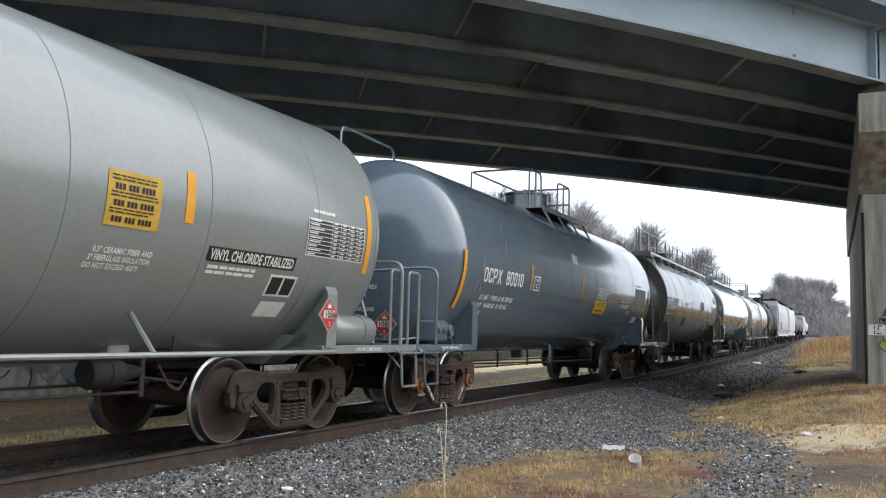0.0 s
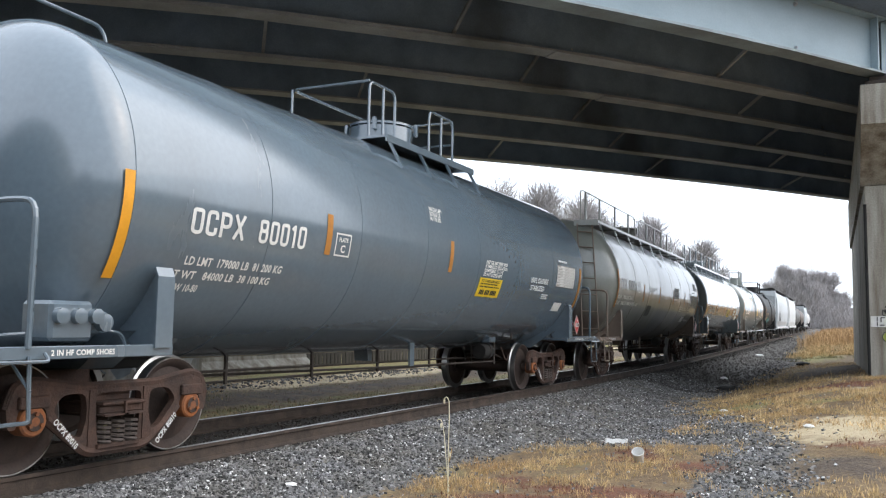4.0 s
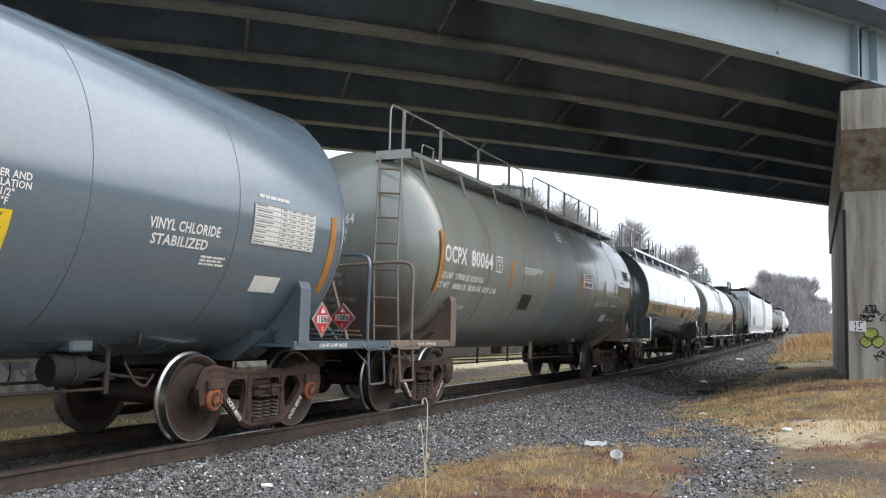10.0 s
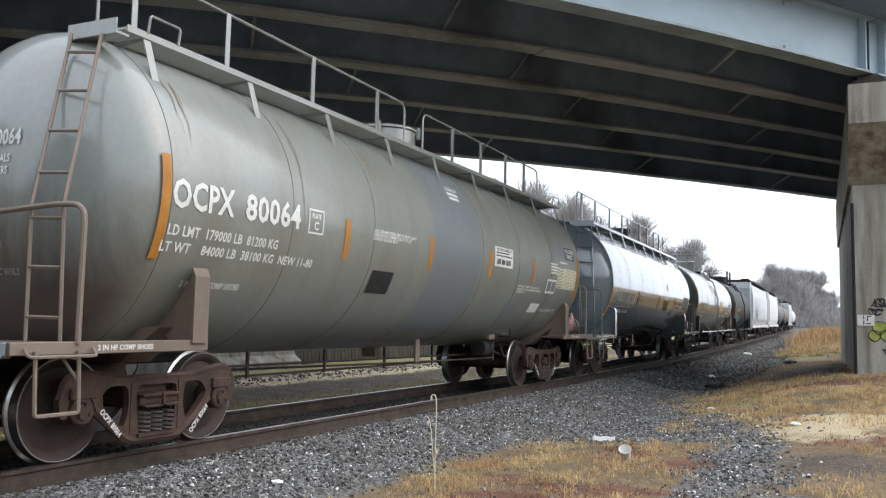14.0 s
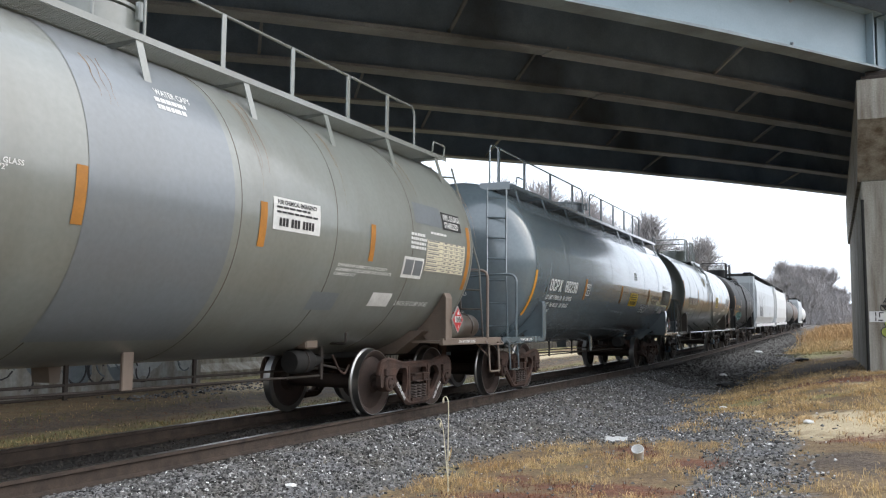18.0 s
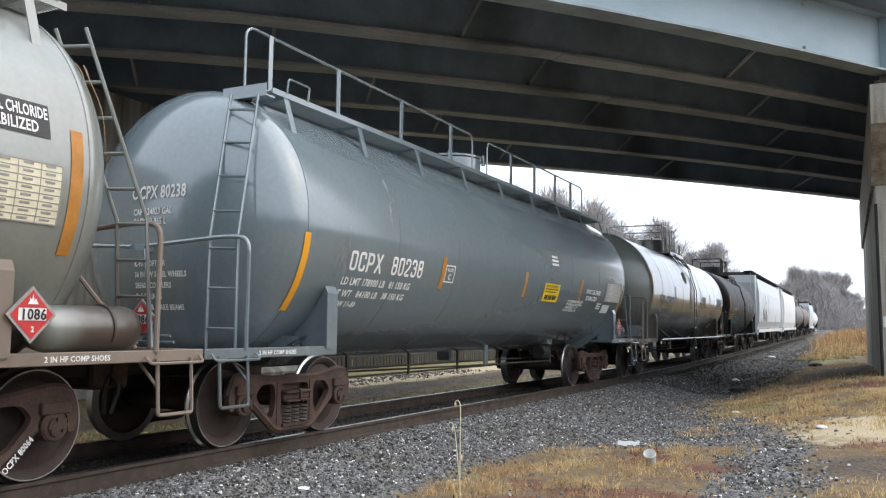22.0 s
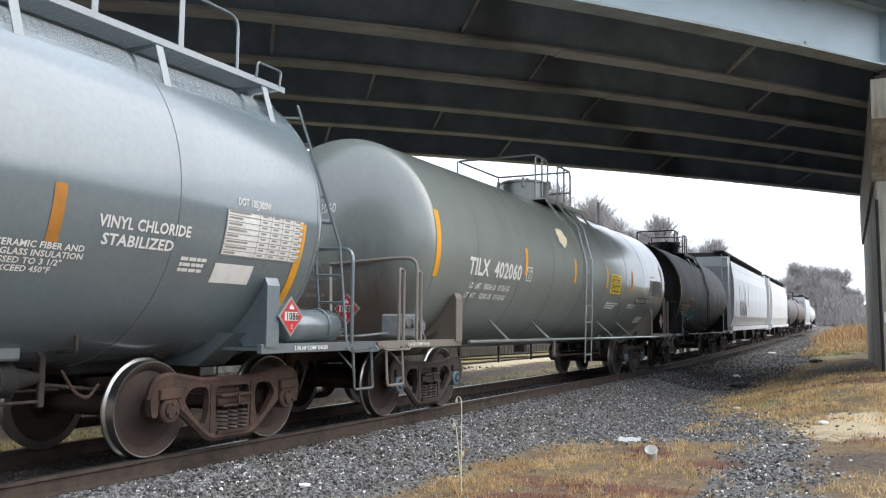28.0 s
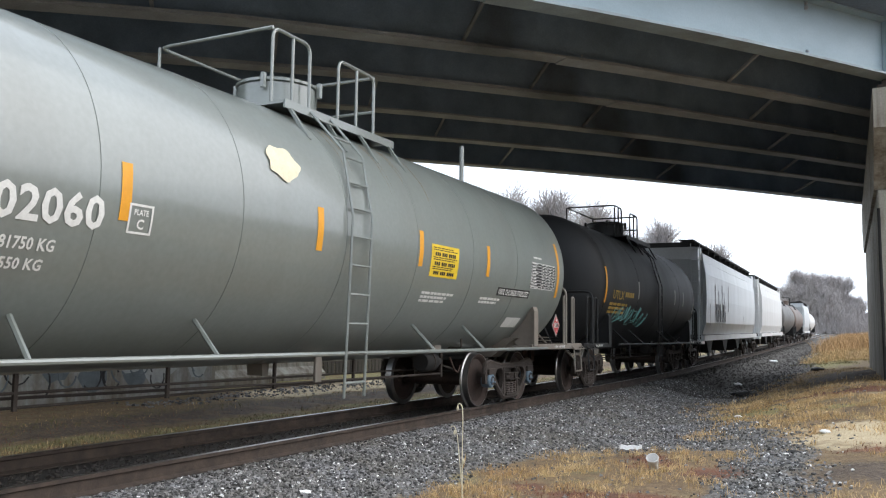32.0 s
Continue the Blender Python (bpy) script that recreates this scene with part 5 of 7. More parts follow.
def pale_marks(car, s):
    """Panels and stencils of the pale car; s shifts them along it."""
    for u in (s + 3.25,):
        tape(car, u, -0.42, 0.04, M["orange_tape"])
    tape(car, s + 6.36, -0.68, 0.30, M["orange_tape"], 0.10)
    emergency_notice(s + 2.33, s + 2.92, -0.55, -0.08, car, M["amber_film"], INK, "yellow printed emergency notice", "", 3)
    for i, wd in enumerate(("0.5\" CERAMIC FIBER AND", "3\" FIBERGLASS INSULATION", "DO NOT EXCEED 450°F")):
        side_text(wd, s + 2.42, s + (3.06, 3.08, 3.0)[i], -0.80 - 0.08 * i, -0.745 - 0.08 * i, car, WHT)
    p = side_mark("label_panel", s + 3.70, s + 5.08, -0.76, -0.60, car, INK, "black panel with white words")
    side_text("VINYL CHLORIDE STABILIZED", s + 3.74, s + 5.04, -0.735, -0.625, p, WHT, 0.010)
    side_bars(s + 3.8, s + 4.7, -0.92, -0.80, 2, car, WHT, seed=6)
    label_panel(s + 5.11, s + 6.28, -0.55, -0.12, car, INK, WHT, 9, "black data panel with white print", 7, 5)
    side_bars(s + 5.14, s + 5.6, -0.075, -0.02, 1, car, WHT, seed=8)
    q = side_mark("label_panel", s + 4.82, s + 5.29, -1.12, -0.83, car, WHT, "white edged inspection square")
    bm = bmesh.new()
    curved_rect(bm, s + 4.85, s + 5.04, -1.09, -0.86, 0.010), curved_rect(bm, s + 5.07, s + 5.26, -1.09, -0.86, 0.010)
    part("print", bm, INK, q)
    side_mark("label_panel", s + 5.0, s + 5.43, -1.45, -1.20, car, WHT, "plain white panel")


M["orange_tape"] = material("amber_tape", (0.80, 0.36, 0.02), 0.45, 0, 0.15, 5)
M["dull_tape"] = material("weathered_orange_tape", (0.50, 0.21, 0.03), 0.55, 0, 0.3, 5)

# first car: pale, long, with a side handrail
carA = tank_car("pale grey-green tank car with low side handrail and yellow notices", PALE, PALE, M["cast_grey"], 7.0, (6.3, 6.17), M["cast_grey"], "", (-5.7, -3.95, -2.2, -0.45, 1.25, 2.4, 4.0, 5.75))
pale_marks(carA, 0.55)
add_side_rail(carA, 7.0, PALE)
add_dome(carA, 0.2, PALE)
platform_with_rails(carA, -0.8, 1.7, PALE)
add_reservoir(carA, 7.0, PALE)
placard(carA, Matrix.Translation((1.56, 6.05, 1.42)) @ FACE_SIDE)
add_ladder(carA, [[(-1.0, 7.1, 3.9), (-1.2, 7.75, 2.2), (-1.2, 7.8, 1.05)], [(-1.35, 7.1, 3.6), (-1.5, 7.75, 2.2), (-1.5, 7.8, 1.05)]], PALE, 9)
for y in (7.62, 8.1):
    part("gate_rail", tubes([[(1.47, y, 1.05), (1.47, y, 2.05), (1.47, y + 0.3, 2.05), (1.47, y + 0.3, 1.05)]], 0.02, 6, 0.06), PALE, carA)
put(carA, 2.1)

# second car: glossy blue-grey
carB = tank_car("glossy blue-grey tank car with white number and stencils", BLUE, BLUE, M["cast"], 6.3, (5.82, 5.7), M["orange_cap"], "OCPX 80010")
narrow_text("OCPX", -5.46, -4.72, -0.54, -0.29, carB, WHT), narrow_text("80010", -4.50, -3.70, -0.54, -0.29, carB, WHT)
tape(carB, -6.18, -1.08, -0.08, M["orange_tape"]), tape(carB, -3.28, -0.56, -0.09, M["dull_tape"]), tape(carB, -0.07, -0.56, -0.09, M["dull_tape"]), tape(carB, 6.3, -1.05, -0.08, M["dull_tape"])
plate_mark(-3.12, -2.80, -0.56, -0.28, carB)
side_text("LD LMT  179000 LB  81 200 KG", -5.32, -3.88, -0.86, -0.77, carB, WHT), side_text("LT WT   84000 LB  38 100 KG", -5.40, -3.96, -1.02, -0.93, carB, WHT), side_text("NEW 10-80", -5.30, -4.9, -1.18, -1.09, carB, WHT)
side_text("WATER CAPY", -0.86, -0.46, 0.275, 0.33, carB, WHT), side_text("207625 LB", -0.86, -0.52, 0.205, 0.26, carB, WHT), side_text("94 178 KG", -0.86, -0.52, 0.135, 0.19, carB, WHT)
side_text("0.65\" CERAMIC FIBER AND", 1.2, 2.1, -0.325, -0.27, carB, WHT), side_text("4\" FIBERGLASS INSULATION", 1.2, 2.12, -0.395, -0.34, carB, WHT), side_text("COMPRESSED TO 3 1/2\"", 1.2, 2.0, -0.465, -0.41, carB, WHT), side_text("DO NOT EXCEED 450°F", 1.2, 1.98, -0.535, -0.48, carB, WHT)
emergency_notice(1.18, 2.10, -0.92, -0.57, carB, YEL, INK, "yellow emergency notice", "FOR CHEMICAL EMERGENCY")
side_text("VINYL CHLORIDE", 3.37, 4.30, -0.53, -0.43, carB, WHT), side_text("STABILIZED", 3.46, 4.2, -0.68, -0.58, carB, WHT)
side_bars(4.2, 4.6, -0.86, -0.74, 3, carB, WHT, seed=12)
label_panel(4.74, 5.86, -0.54, -0.10, carB, WHT, INK, 8, "white data table panel", 13, 5)
side_bars(4.75, 5.3, -0.06, -0.005, 1, carB, WHT, seed=14)
side_mark("label_panel", 5.17, 5.62, -1.12, -0.90, carB, WHT, "plain white panel")
head_text("OCPX 80010", -0.48, 0.20, 2.84, 0.13, 6.3, carB, WHT), head_text("CAPY 24925 GAL", -0.44, 0.03, 2.68, 0.07, 6.3, carB, WHT), head_text("CAPY 94 351 L", -0.44, -0.06, 2.57, 0.07, 6.3, carB, WHT)
for i, wd in enumerate(("M-901E DFT GR", "36 IN 1W STEEL WHEELS", "SBE60E COUPLERS", "D-5 SPRINGS", "XAR #18 BRAKE BEAMS")):
    head_text(wd, -0.35, -0.35 + 0.032 * len(wd), 2.0 - 0.115 * i, 0.06, 6.3, carB, WHT)
placard(carB, Matrix.Translation((0.82, -7.45, 1.34)) @ FACE_END)
placard(carB, Matrix.Translation((1.56, 6.0, 1.32)) @ FACE_SIDE)
add_dome(carB, 0.35, BLUE)
platform_with_rails(carB, -1.15, 1.85, BLUE)
add_valves(carB, -6.55, BLUE)
add_ladder(carB, [[(-0.75, -6.6, 4.0), (-1.05, -7.1, 2.2), (-1.05, -7.15, 1.05)], [(-1.10, -6.6, 3.9), (-1.42, -7.1, 2.2), (-1.42, -7.15, 1.05)]], BLUE, 9)
part("top_hoop", tubes([[(-0.7, -6.45, 3.75), (-0.7, -6.45, 4.62), (-0.7, -4.7, 4.58), (-0.7, -4.5, 3.80)]], 0.022, 8, 0.15), BLUE, carB)
add_brake_wheel(carB, -7.55, -1, BLUE)
put(carB, 18.15)

# third car: faded olive with a long walkway
carC = tank_car("grimy olive-grey tank car with walkway and repainted panels", OLIVE, RUSTY, M["cast"], 6.3, (5.77, 5.65), None, "OCPX 80064")
side_mark("repainted_panel", -0.90, 0.84, -2.0, 1.45, carC, M["patch_grey"], "darker blue-grey repainted section", 0.004)
side_mark("repainted_panel", -2.34, -1.78, -1.06, -0.70, carC, INK, "dark square patch")
side_mark("repainted_panel", 4.47, 5.30, 0.06, 0.34, carC, M["patch_grey"], "blue-grey paint patch")
side_mark("repainted_panel", 2.75, 3.3, -1.35, -1.05, carC, M["patch_grey"], "blue-grey paint patch")
side_text("OCPX", -6.20, -5.35, -0.33, -0.08, carC, WHT), side_text("80064", -5.18, -4.24, -0.33, -0.08, carC, WHT)
tape(carC, -6.24, -0.86, 0.12, M["dull_tape"]), tape(carC, -3.22, -0.60, -0.11, M["dull_tape"]), tape(carC, 1.30, -0.56, -0.09, M["dull_tape"]), tape(carC, 3.46, -0.56, -0.09, M["dull_tape"]), tape(carC, 6.30, -0.84, 0.16, M["dull_tape"])
tape(carC, -0.95, -0.58, -0.10, M["dull_tape"])
plate_mark(-4.08, -3.78, -0.36, -0.08, carC)
side_text("LD LMT  179000 LB  81200 KG", -6.12, -4.5, -0.60, -0.50, carC, WHT), side_text("LT WT    84000 LB  38100 KG  NEW 11-80", -6.12, -3.75, -0.77, -0.67, carC, WHT)
side_text("0.65 CERAMIC FIBER AND 4\" FIBER GLASS", -2.64, -1.5, -0.195, -0.155, carC, WHT), side_text("INSULATION COMPRESSED TO 3 1/2\"", -2.64, -1.62, -0.245, -0.205, carC, WHT), side_text("DO NOT EXCEED 450°F", -2.64, -2.0, -0.295, -0.255, carC, WHT)
side_text("WATER CAPY", -0.22, 0.24, 0.735, 0.80, carC, WHT), side_bars(-0.22, 0.22, 0.55, 0.70, 2, carC, WHT, seed=16)
emergency_notice(1.42, 2.27, -0.35, -0.01, carC, WHT, INK, "white emergency notice with torn edges", "FOR CHEMICAL EMERGENCY")
side_text("OWNERSHIP SUBJECT TO A SECURITY", 2.85, 4.0, -0.67, -0.63, carC, WHT), side_text("AGREEMENT FILED UNDER THE INTERSTATE", 2.85, 4.15, -0.73, -0.69, carC, WHT), side_text("COMMERCE ACT", 2.85, 3.32, -0.79, -0.75, carC, WHT)
side_bars(4.42, 4.92, -0.32, -0.08, 4, carC, WHT, seed=19)
p = side_mark("label_panel", 5.33, 5.95, 0.05, 0.30, carC, INK, "black panel with white words")
side_text("VINYL CHLORIDE", 5.36, 5.92, 0.19, 0.27, p, WHT, 0.010), side_text("STABILIZED", 5.40, 5.86, 0.08, 0.16, p, WHT, 0.010)
label_panel(4.92, 6.18, -0.60, -0.13, carC, M["cream"], INK, 8, "cream data table panel", 20, 5)
side_bars(4.97, 5.5, -0.07, -0.02, 1, carC, WHT, seed=21)
q = side_mark("label_panel", 4.36, 4.93, -0.73, -0.42, carC, WHT, "white edged inspection square")
bm = bmesh.new()
curved_rect(bm, 4.40, 4.63, -0.68, -0.46, 0.010), curved_rect(bm, 4.66, 4.89, -0.68, -0.46, 0.010)
part("print", bm, M["patch_grey"], q)
side_mark("label_panel", 4.02, 4.52, -1.24, -1.0, carC, WHT, "plain white panel")
side_text("2 INCH HF COMP SHOES", 4.70, 5.65, -1.20, -1.12, carC, WHT), side_text("2 INCH HF COMP SHOES", -5.55, -4.7, -1.16, -1.08, carC, WHT)
head_text("OCPX 80064", -0.52, 0.33, 2.80, 0.14, 6.3, carC, WHT), head_text("CAPY 24838 GALS", -0.42, 0.22, 2.64, 0.07, 6.3, carC, WHT), head_text("CAPY 94022 LTRS", -0.42, 0.20, 2.53, 0.07, 6.3, carC, WHT)
for i, wd in enumerate(("M-901E BR BM", "M-901E DFT GR", "SPRG D-5", "36 1W CLASS C WHLS", "SBE60E CPL")):
    head_text(wd, -0.32, -0.32 + 0.038 * len(wd), 1.98 - 0.12 * i, 0.06, 6.3, carC, M["holder"])
placard(carC, Matrix.Translation((0.64, -7.60, 1.36)) @ FACE_END)
placard(carC, Matrix.Translation((1.56, 5.88, 1.35)) @ FACE_SIDE)
add_dome(carC, 0.25, OLIVE)
add_walkway(carC, 6.3, OLIVE, [(-6.35, -5.92, -4.52, -2.80, -1.1, -0.2), (0.45, 1.6, 2.9, 4.2, 5.3, 6.2)])
add_ladder(carC, [[(0.60, -6.62, 3.85), (0.84, -7.12, 2.2), (0.90, -7.15, 1.05)], [(0.98, -6.62, 3.80), (1.22, -7.12, 2.2), (1.30, -7.15, 1.05)]], RUSTY, 7)
add_ladder(carC, [[(0.70, 6.62, 3.85), (1.0, 7.12, 2.2), (1.04, 7.15, 1.05)], [(1.08, 6.62, 3.80), (1.36, 7.12, 2.2), (1.42, 7.15, 1.05)]], OLIVE, 9)
add_reservoir(carC, 6.65, OLIVE), add_brake_wheel(carC, 7.55, 1, M["valve"])
rust_runs(carC, [(-4.48, 0.95, 1.3), (-2.7, 0.9, 0.8), (-0.93, 0.95, 0.6), (2.52, 1.0, 0.9), (4.42, 1.0, 0.8), (-6.28, 0.9, 1.0), (6.28, 0.8, 0.9), (1.0, 1.05, 1.1)])
put(carC, 33.68)

# fourth car: slate grey with a long walkway
carD = tank_car("slate-grey tank car with long walkway and white number", SLATE, SLATE, M["cast"], 6.45, (5.86, 5.80), None, "")
narrow_text("OCPX", -5.38, -4.66, -0.675, -0.42, carD, WHT), narrow_text("80238", -4.42, -3.6, -0.675, -0.42, carD, WHT)
tape(carD, -6.2, -1.32, -0.30, M["orange_tape"]), tape(carD, -2.98, -0.80, -0.31, M["dull_tape"]), tape(carD, 0.22, -0.80, -0.33, M["dull_tape"]), tape(carD, 3.33, -0.76, -0.28, M["dull_tape"]), tape(carD, 6.42, -1.30, -0.27, M["orange_tape"])
plate_mark(-2.92, -2.62, -0.69, -0.42, carD)
side_text("LD LMT 178900 LB   81 150 KG", -5.38, -3.75, -0.87, -0.77, carD, WHT), side_text("LT WT   84100 LB   38 150 KG", -5.38, -3.75, -1.05, -0.95, carD, WHT), side_text("NEW 11-80", -5.25, -4.75, -1.21, -1.12, carD, WHT)
side_bars(1.38, 1.8, -0.14, 0.07, 3, carD, WHT, seed=22)
emergency_notice(1.22, 2.05, -0.85, -0.47, carD, YEL, INK, "yellow emergency notice", "FOR CHEMICAL EMERGENCY")
side_text("VINYL CHLORIDE", 3.72, 4.73, -0.575, -0.475, carD, WHT), side_text("STABILIZED", 3.82, 4.6, -0.73, -0.63, carD, WHT)
side_text("0.65\" CERAMIC FIBER AND", 2.75, 3.72, -0.82, -0.765, carD, WHT), side_text("4\" FIBERGLASS INSULATION", 2.75, 3.75, -0.895, -0.84, carD, WHT), side_text("COMPRESSED TO 3 1/2\"", 2.75, 3.6, -0.97, -0.915, carD, WHT), side_text("DO NOT EXCEED 450°F", 2.75, 3.55, -1.045, -0.99, carD, WHT)
side_bars(4.78, 5.15, -0.95, -0.77, 3, carD, WHT, seed=25)
label_panel(5.15, 6.35, -0.71, -0.24, carD, WHT, INK, 8, "white data table panel", 26, 5)
side_text("DOT 105J300W", 5.22, 5.72, -0.19, -0.12, carD, WHT)
side_mark("label_panel", 5.25, 5.80, -1.03, -0.80, carD, WHT, "plain white panel")
head_text("OCPX 80238", -0.42, 0.38, 2.68, 0.14, 6.45, carD, WHT), head_text("CAPY 24823 GAL", -0.38, 0.2, 2.50, 0.07, 6.45, carD, WHT), head_text("CAPY 93 965 L", -0.38, 0.12, 2.39, 0.07, 6.45, carD, WHT)
for i, wd in enumerate(("K-901E DFT GR", "36 IN 1W STEEL WHEELS", "SBE60E COUPLERS", "D-5 SPRINGS", "XAR #18 BRAKE BEAMS")):
    head_text(wd, -0.35, -0.35 + 0.036 * len(wd), 1.93 - 0.12 * i, 0.06, 6.45, carD, WHT)
placard(carD, Matrix.Translation((0.40, -7.60, 1.34)) @ FACE_END)
placard(carD, Matrix.Translation((1.56, 6.05, 1.35)) @ FACE_SIDE)
add_dome(carD, 0.25, SLATE)
add_walkway(carD, 6.35, SLATE, [(-6.4, -5.97, -4.52, -2.80, -1.1, -0.2), (0.45, 1.6, 2.9, 4.2, 5.3, 6.2)])
add_ladder(carD, [[(0.70, -6.72, 3.85), (0.90, -7.2, 2.2), (0.94, -7.25, 1.05)], [(1.08, -6.72, 3.80), (1.27, -7.2, 2.2), (1.32, -7.25, 1.05)]], SLATE, 7)
add_ladder(carD, [[(0.70, 6.72, 3.85), (1.03, 7.2, 2.2), (1.10, 7.25, 1.05)], [(1.08, 6.72, 3.80), (1.38, 7.2, 2.2), (1.46, 7.25, 1.05)]], SLATE, 9)
add_reservoir(carD, 6.85, SLATE), add_brake_wheel(carD, 7.6, 1, SLATE)
put(carD, 49.3)

# fifth car: long, grey-green, a ladder down its middle
carE = tank_car("grey-green tank car with side ladder and cream paint patch", GREEN, BEIGE, M["cast_grey"], 7.08, (6.24, 5.8), M["blue_cap"], "", (-5.7, -3.95, -2.25, -0.45, 1.25, 3.0, 4.75), 0.40, 0.42)
e = -0.75
side_text("TILX", e - 5.10, e - 4.35, -0.56, -0.30, carE, WHT), side_text("402060", e - 4.15, e - 3.0, -0.56, -0.30, carE, WHT)
tape(carE, e - 6.20, -0.67, 0.28, M["orange_tape"], 0.13), tape(carE, e - 2.85, -0.46, 0.02, M["orange_tape"]), tape(carE, e - 0.14, -0.46, 0.02, M["orange_tape"]), tape(carE, e + 2.18, -0.46, 0.02, M["orange_tape"]), tape(carE, e + 4.38, -0.46, 0.02, M["orange_tape"]), tape(carE, e + 7.62, -0.68, 0.36, M["orange_tape"])
plate_mark(e - 2.76, e - 2.50, -0.56, -0.30, carE)
side_text("LD  LMT   180200 LB   81750 KG", e - 4.86, e - 3.3, -0.80, -0.70, carE, WHT), side_text("LT  WT     82800 LB   37550 KG", e - 4.86, e - 3.3, -0.98, -0.88, carE, WHT)
bm = bmesh.new()
ring = [(0.27 * math.cos(a) * (1 + 0.10 * math.sin(3 * a + 1) + 0.07 * math.sin(7 * a)) + e - 0.85, 0.40 + 0.18 * math.sin(a) * (1 + 0.12 * math.sin(5 * a + 2)) - 0.03 * math.cos(a)) for a in np.linspace(0, 2 * math.pi, 33)[:-1]]
bm.faces.new([bm.verts.new(wrap(v, u, off=0.014)) for u, v in ring])
part("bare_patch", bm, M["cream"], carE, "bare cream patch where paint has flaked")
emergency_notice(e + 2.50, e + 3.35, -0.58, -0.12, carE, YEL, INK, "yellow printed emergency notice", "", 3)
side_bars(e + 2.6, e + 3.6, -1.02, -0.82, 3, carE, WHT, seed=28), side_bars(e + 4.5, e + 5.4, -0.96, -0.82, 2, carE, WHT, seed=29)
p = side_mark("label_panel", e + 5.0, e + 6.40, -0.76, -0.61, carE, INK, "black panel with white words")
side_text("VINYL CHLORIDE STABILIZED", e + 5.04, e + 6.36, -0.735, -0.635, p, WHT, 0.010)
label_panel(e + 6.26, e + 7.48, -0.55, -0.08, carE, INK, WHT, 9, "black data panel with white print", 30, 5)
side_bars(e + 6.3, e + 6.7, -0.03, 0.02, 1, carE, WHT, seed=31)
side_mark("label_panel", e + 6.1, e + 6.75, -1.46, -1.20, carE, WHT, "plain white panel")
head_text("TILX 402060", -0.58, 0.16, 2.86, 0.14, 7.08, carE, WHT, 0.40), head_text("CAPY 25120 US GAL", -0.58, 0.06, 2.70, 0.07, 7.08, carE, WHT, 0.40), head_text("CAPY 95 087 L", -0.58, -0.12, 2.59, 0.07, 7.08, carE, WHT, 0.40)
for i, wd in enumerate(("M901E DFT GR", "36 1W CLASS C WHLS", "SPRG D-5", "BR BM NAR 24")):
    head_text(wd, -0.46, -0.46 + 0.036 * len(wd), 2.02 - 0.12 * i, 0.06, 7.08, carE, M["holder"], 0.40)
placard(carE, Matrix.Translation((0.62, -7.86, 1.48)) @ FACE_END)
placard(carE, Matrix.Translation((1.56, 6.75, 1.42)) @ FACE_SIDE)
add_side_rail(carE, 7.0, GREEN)
add_dome(carE, 0.2, GREEN)
platform_with_rails(carE, -0.8, 1.7, GREEN, xf=-1.22, t=4.90, x1=0.90)
add_ladder(carE, [[(0.88, -0.30, 3.95), (1.40, -0.30, 3.40), (1.64, -0.42, 2.6), (1.62, -0.50, 0.52)], [(0.88, 0.12, 3.95), (1.40, 0.12, 3.40), (1.64, 0.00, 2.6), (1.62, -0.08, 0.52)]], GREEN, 11)
add_valves(carE, -7.3, M["valve"])
for y in (-7.92, -7.45, 7.45, 7.95):
    part("gate_rail", tubes([[(1.47, y, 1.05), (1.47, y, 2.0), (1.47, y + 0.12, 2.0), (1.47, y + 0.12, 1.05)]], 0.02, 6, 0.06), BEIGE, carE)
rust_runs(carE, [(-0.5, 1.2, 0.7), (0.4, 1.2, 0.9), (0.9, 1.2, 0.6), (1.4, 1.2, 0.8)])
part("vent_pipe", tubes([[(0.1, 5.6, 4.05), (0.1, 5.6, 4.75)]], 0.045, 8), GREEN, carE)
put(carE, 65.68)

# sixth car: black
carF = tank_car("sooty black tank car with amber tape and teal graffiti", BLACK, BLACK, M["cast_grey"], 5.45, 4.95, None, "", (-2.4, 0.3, 2.9))
M["faded_yellow"] = material("faded_yellow_stencil", (0.42, 0.27, 0.05), 0.6, 0, 0.3, 7)
M["teal"] = material("teal_spray_paint", (0.12, 0.30, 0.28), 0.5, 0, 0.4, 7)
side_text("UTLX", -4.7, -3.7, -0.52, -0.32, carF, M["faded_yellow"]), side_bars(-3.6, -2.6, -0.52, -0.32, 1, carF, M["faded_yellow"], seed=33), side_bars(-4.75, -2.9, -0.95, -0.62, 3, carF, M["faded_yellow"], seed=34)
for u, v0, v1 in ((-5.35, -0.65, 0.17), (-2.3, -0.45, 0.0), (2.3, -0.45, 0.0), (3.6, -0.45, 0.0), (5.35, -0.65, 0.2)):
    tape(carF, u, v0, v1, M["orange_tape"] if u < -5 else M["holder"])
rnd = random.Random(5)
bm = bmesh.new()
for k in range(11):
    cu, cv, ra, rb, p0, p1 = -4.1 + 0.30 * k, -0.98 + rnd.uniform(-0.08, 0.08), rnd.uniform(0.12, 0.3), rnd.uniform(0.12, 0.26), rnd.uniform(0, 6), rnd.uniform(3.5, 8)
    tube(bm, [wrap(cv + rb * math.sin(p0 + q) + 0.05 * math.sin(2.3 * q), cu + ra * math.cos(p0 + q) + 0.06 * q, off=0.006) for q in np.linspace(0, p1, 22)], 0.012, 4)
part("graffiti", bm, M["teal"], carF, "teal sprayed scribble")
add_side_rail(carF, 5.45, BLACK), add_dome(carF, 0.2, BLACK), platform_with_rails(carF, -1.2, 1.6, BLACK)
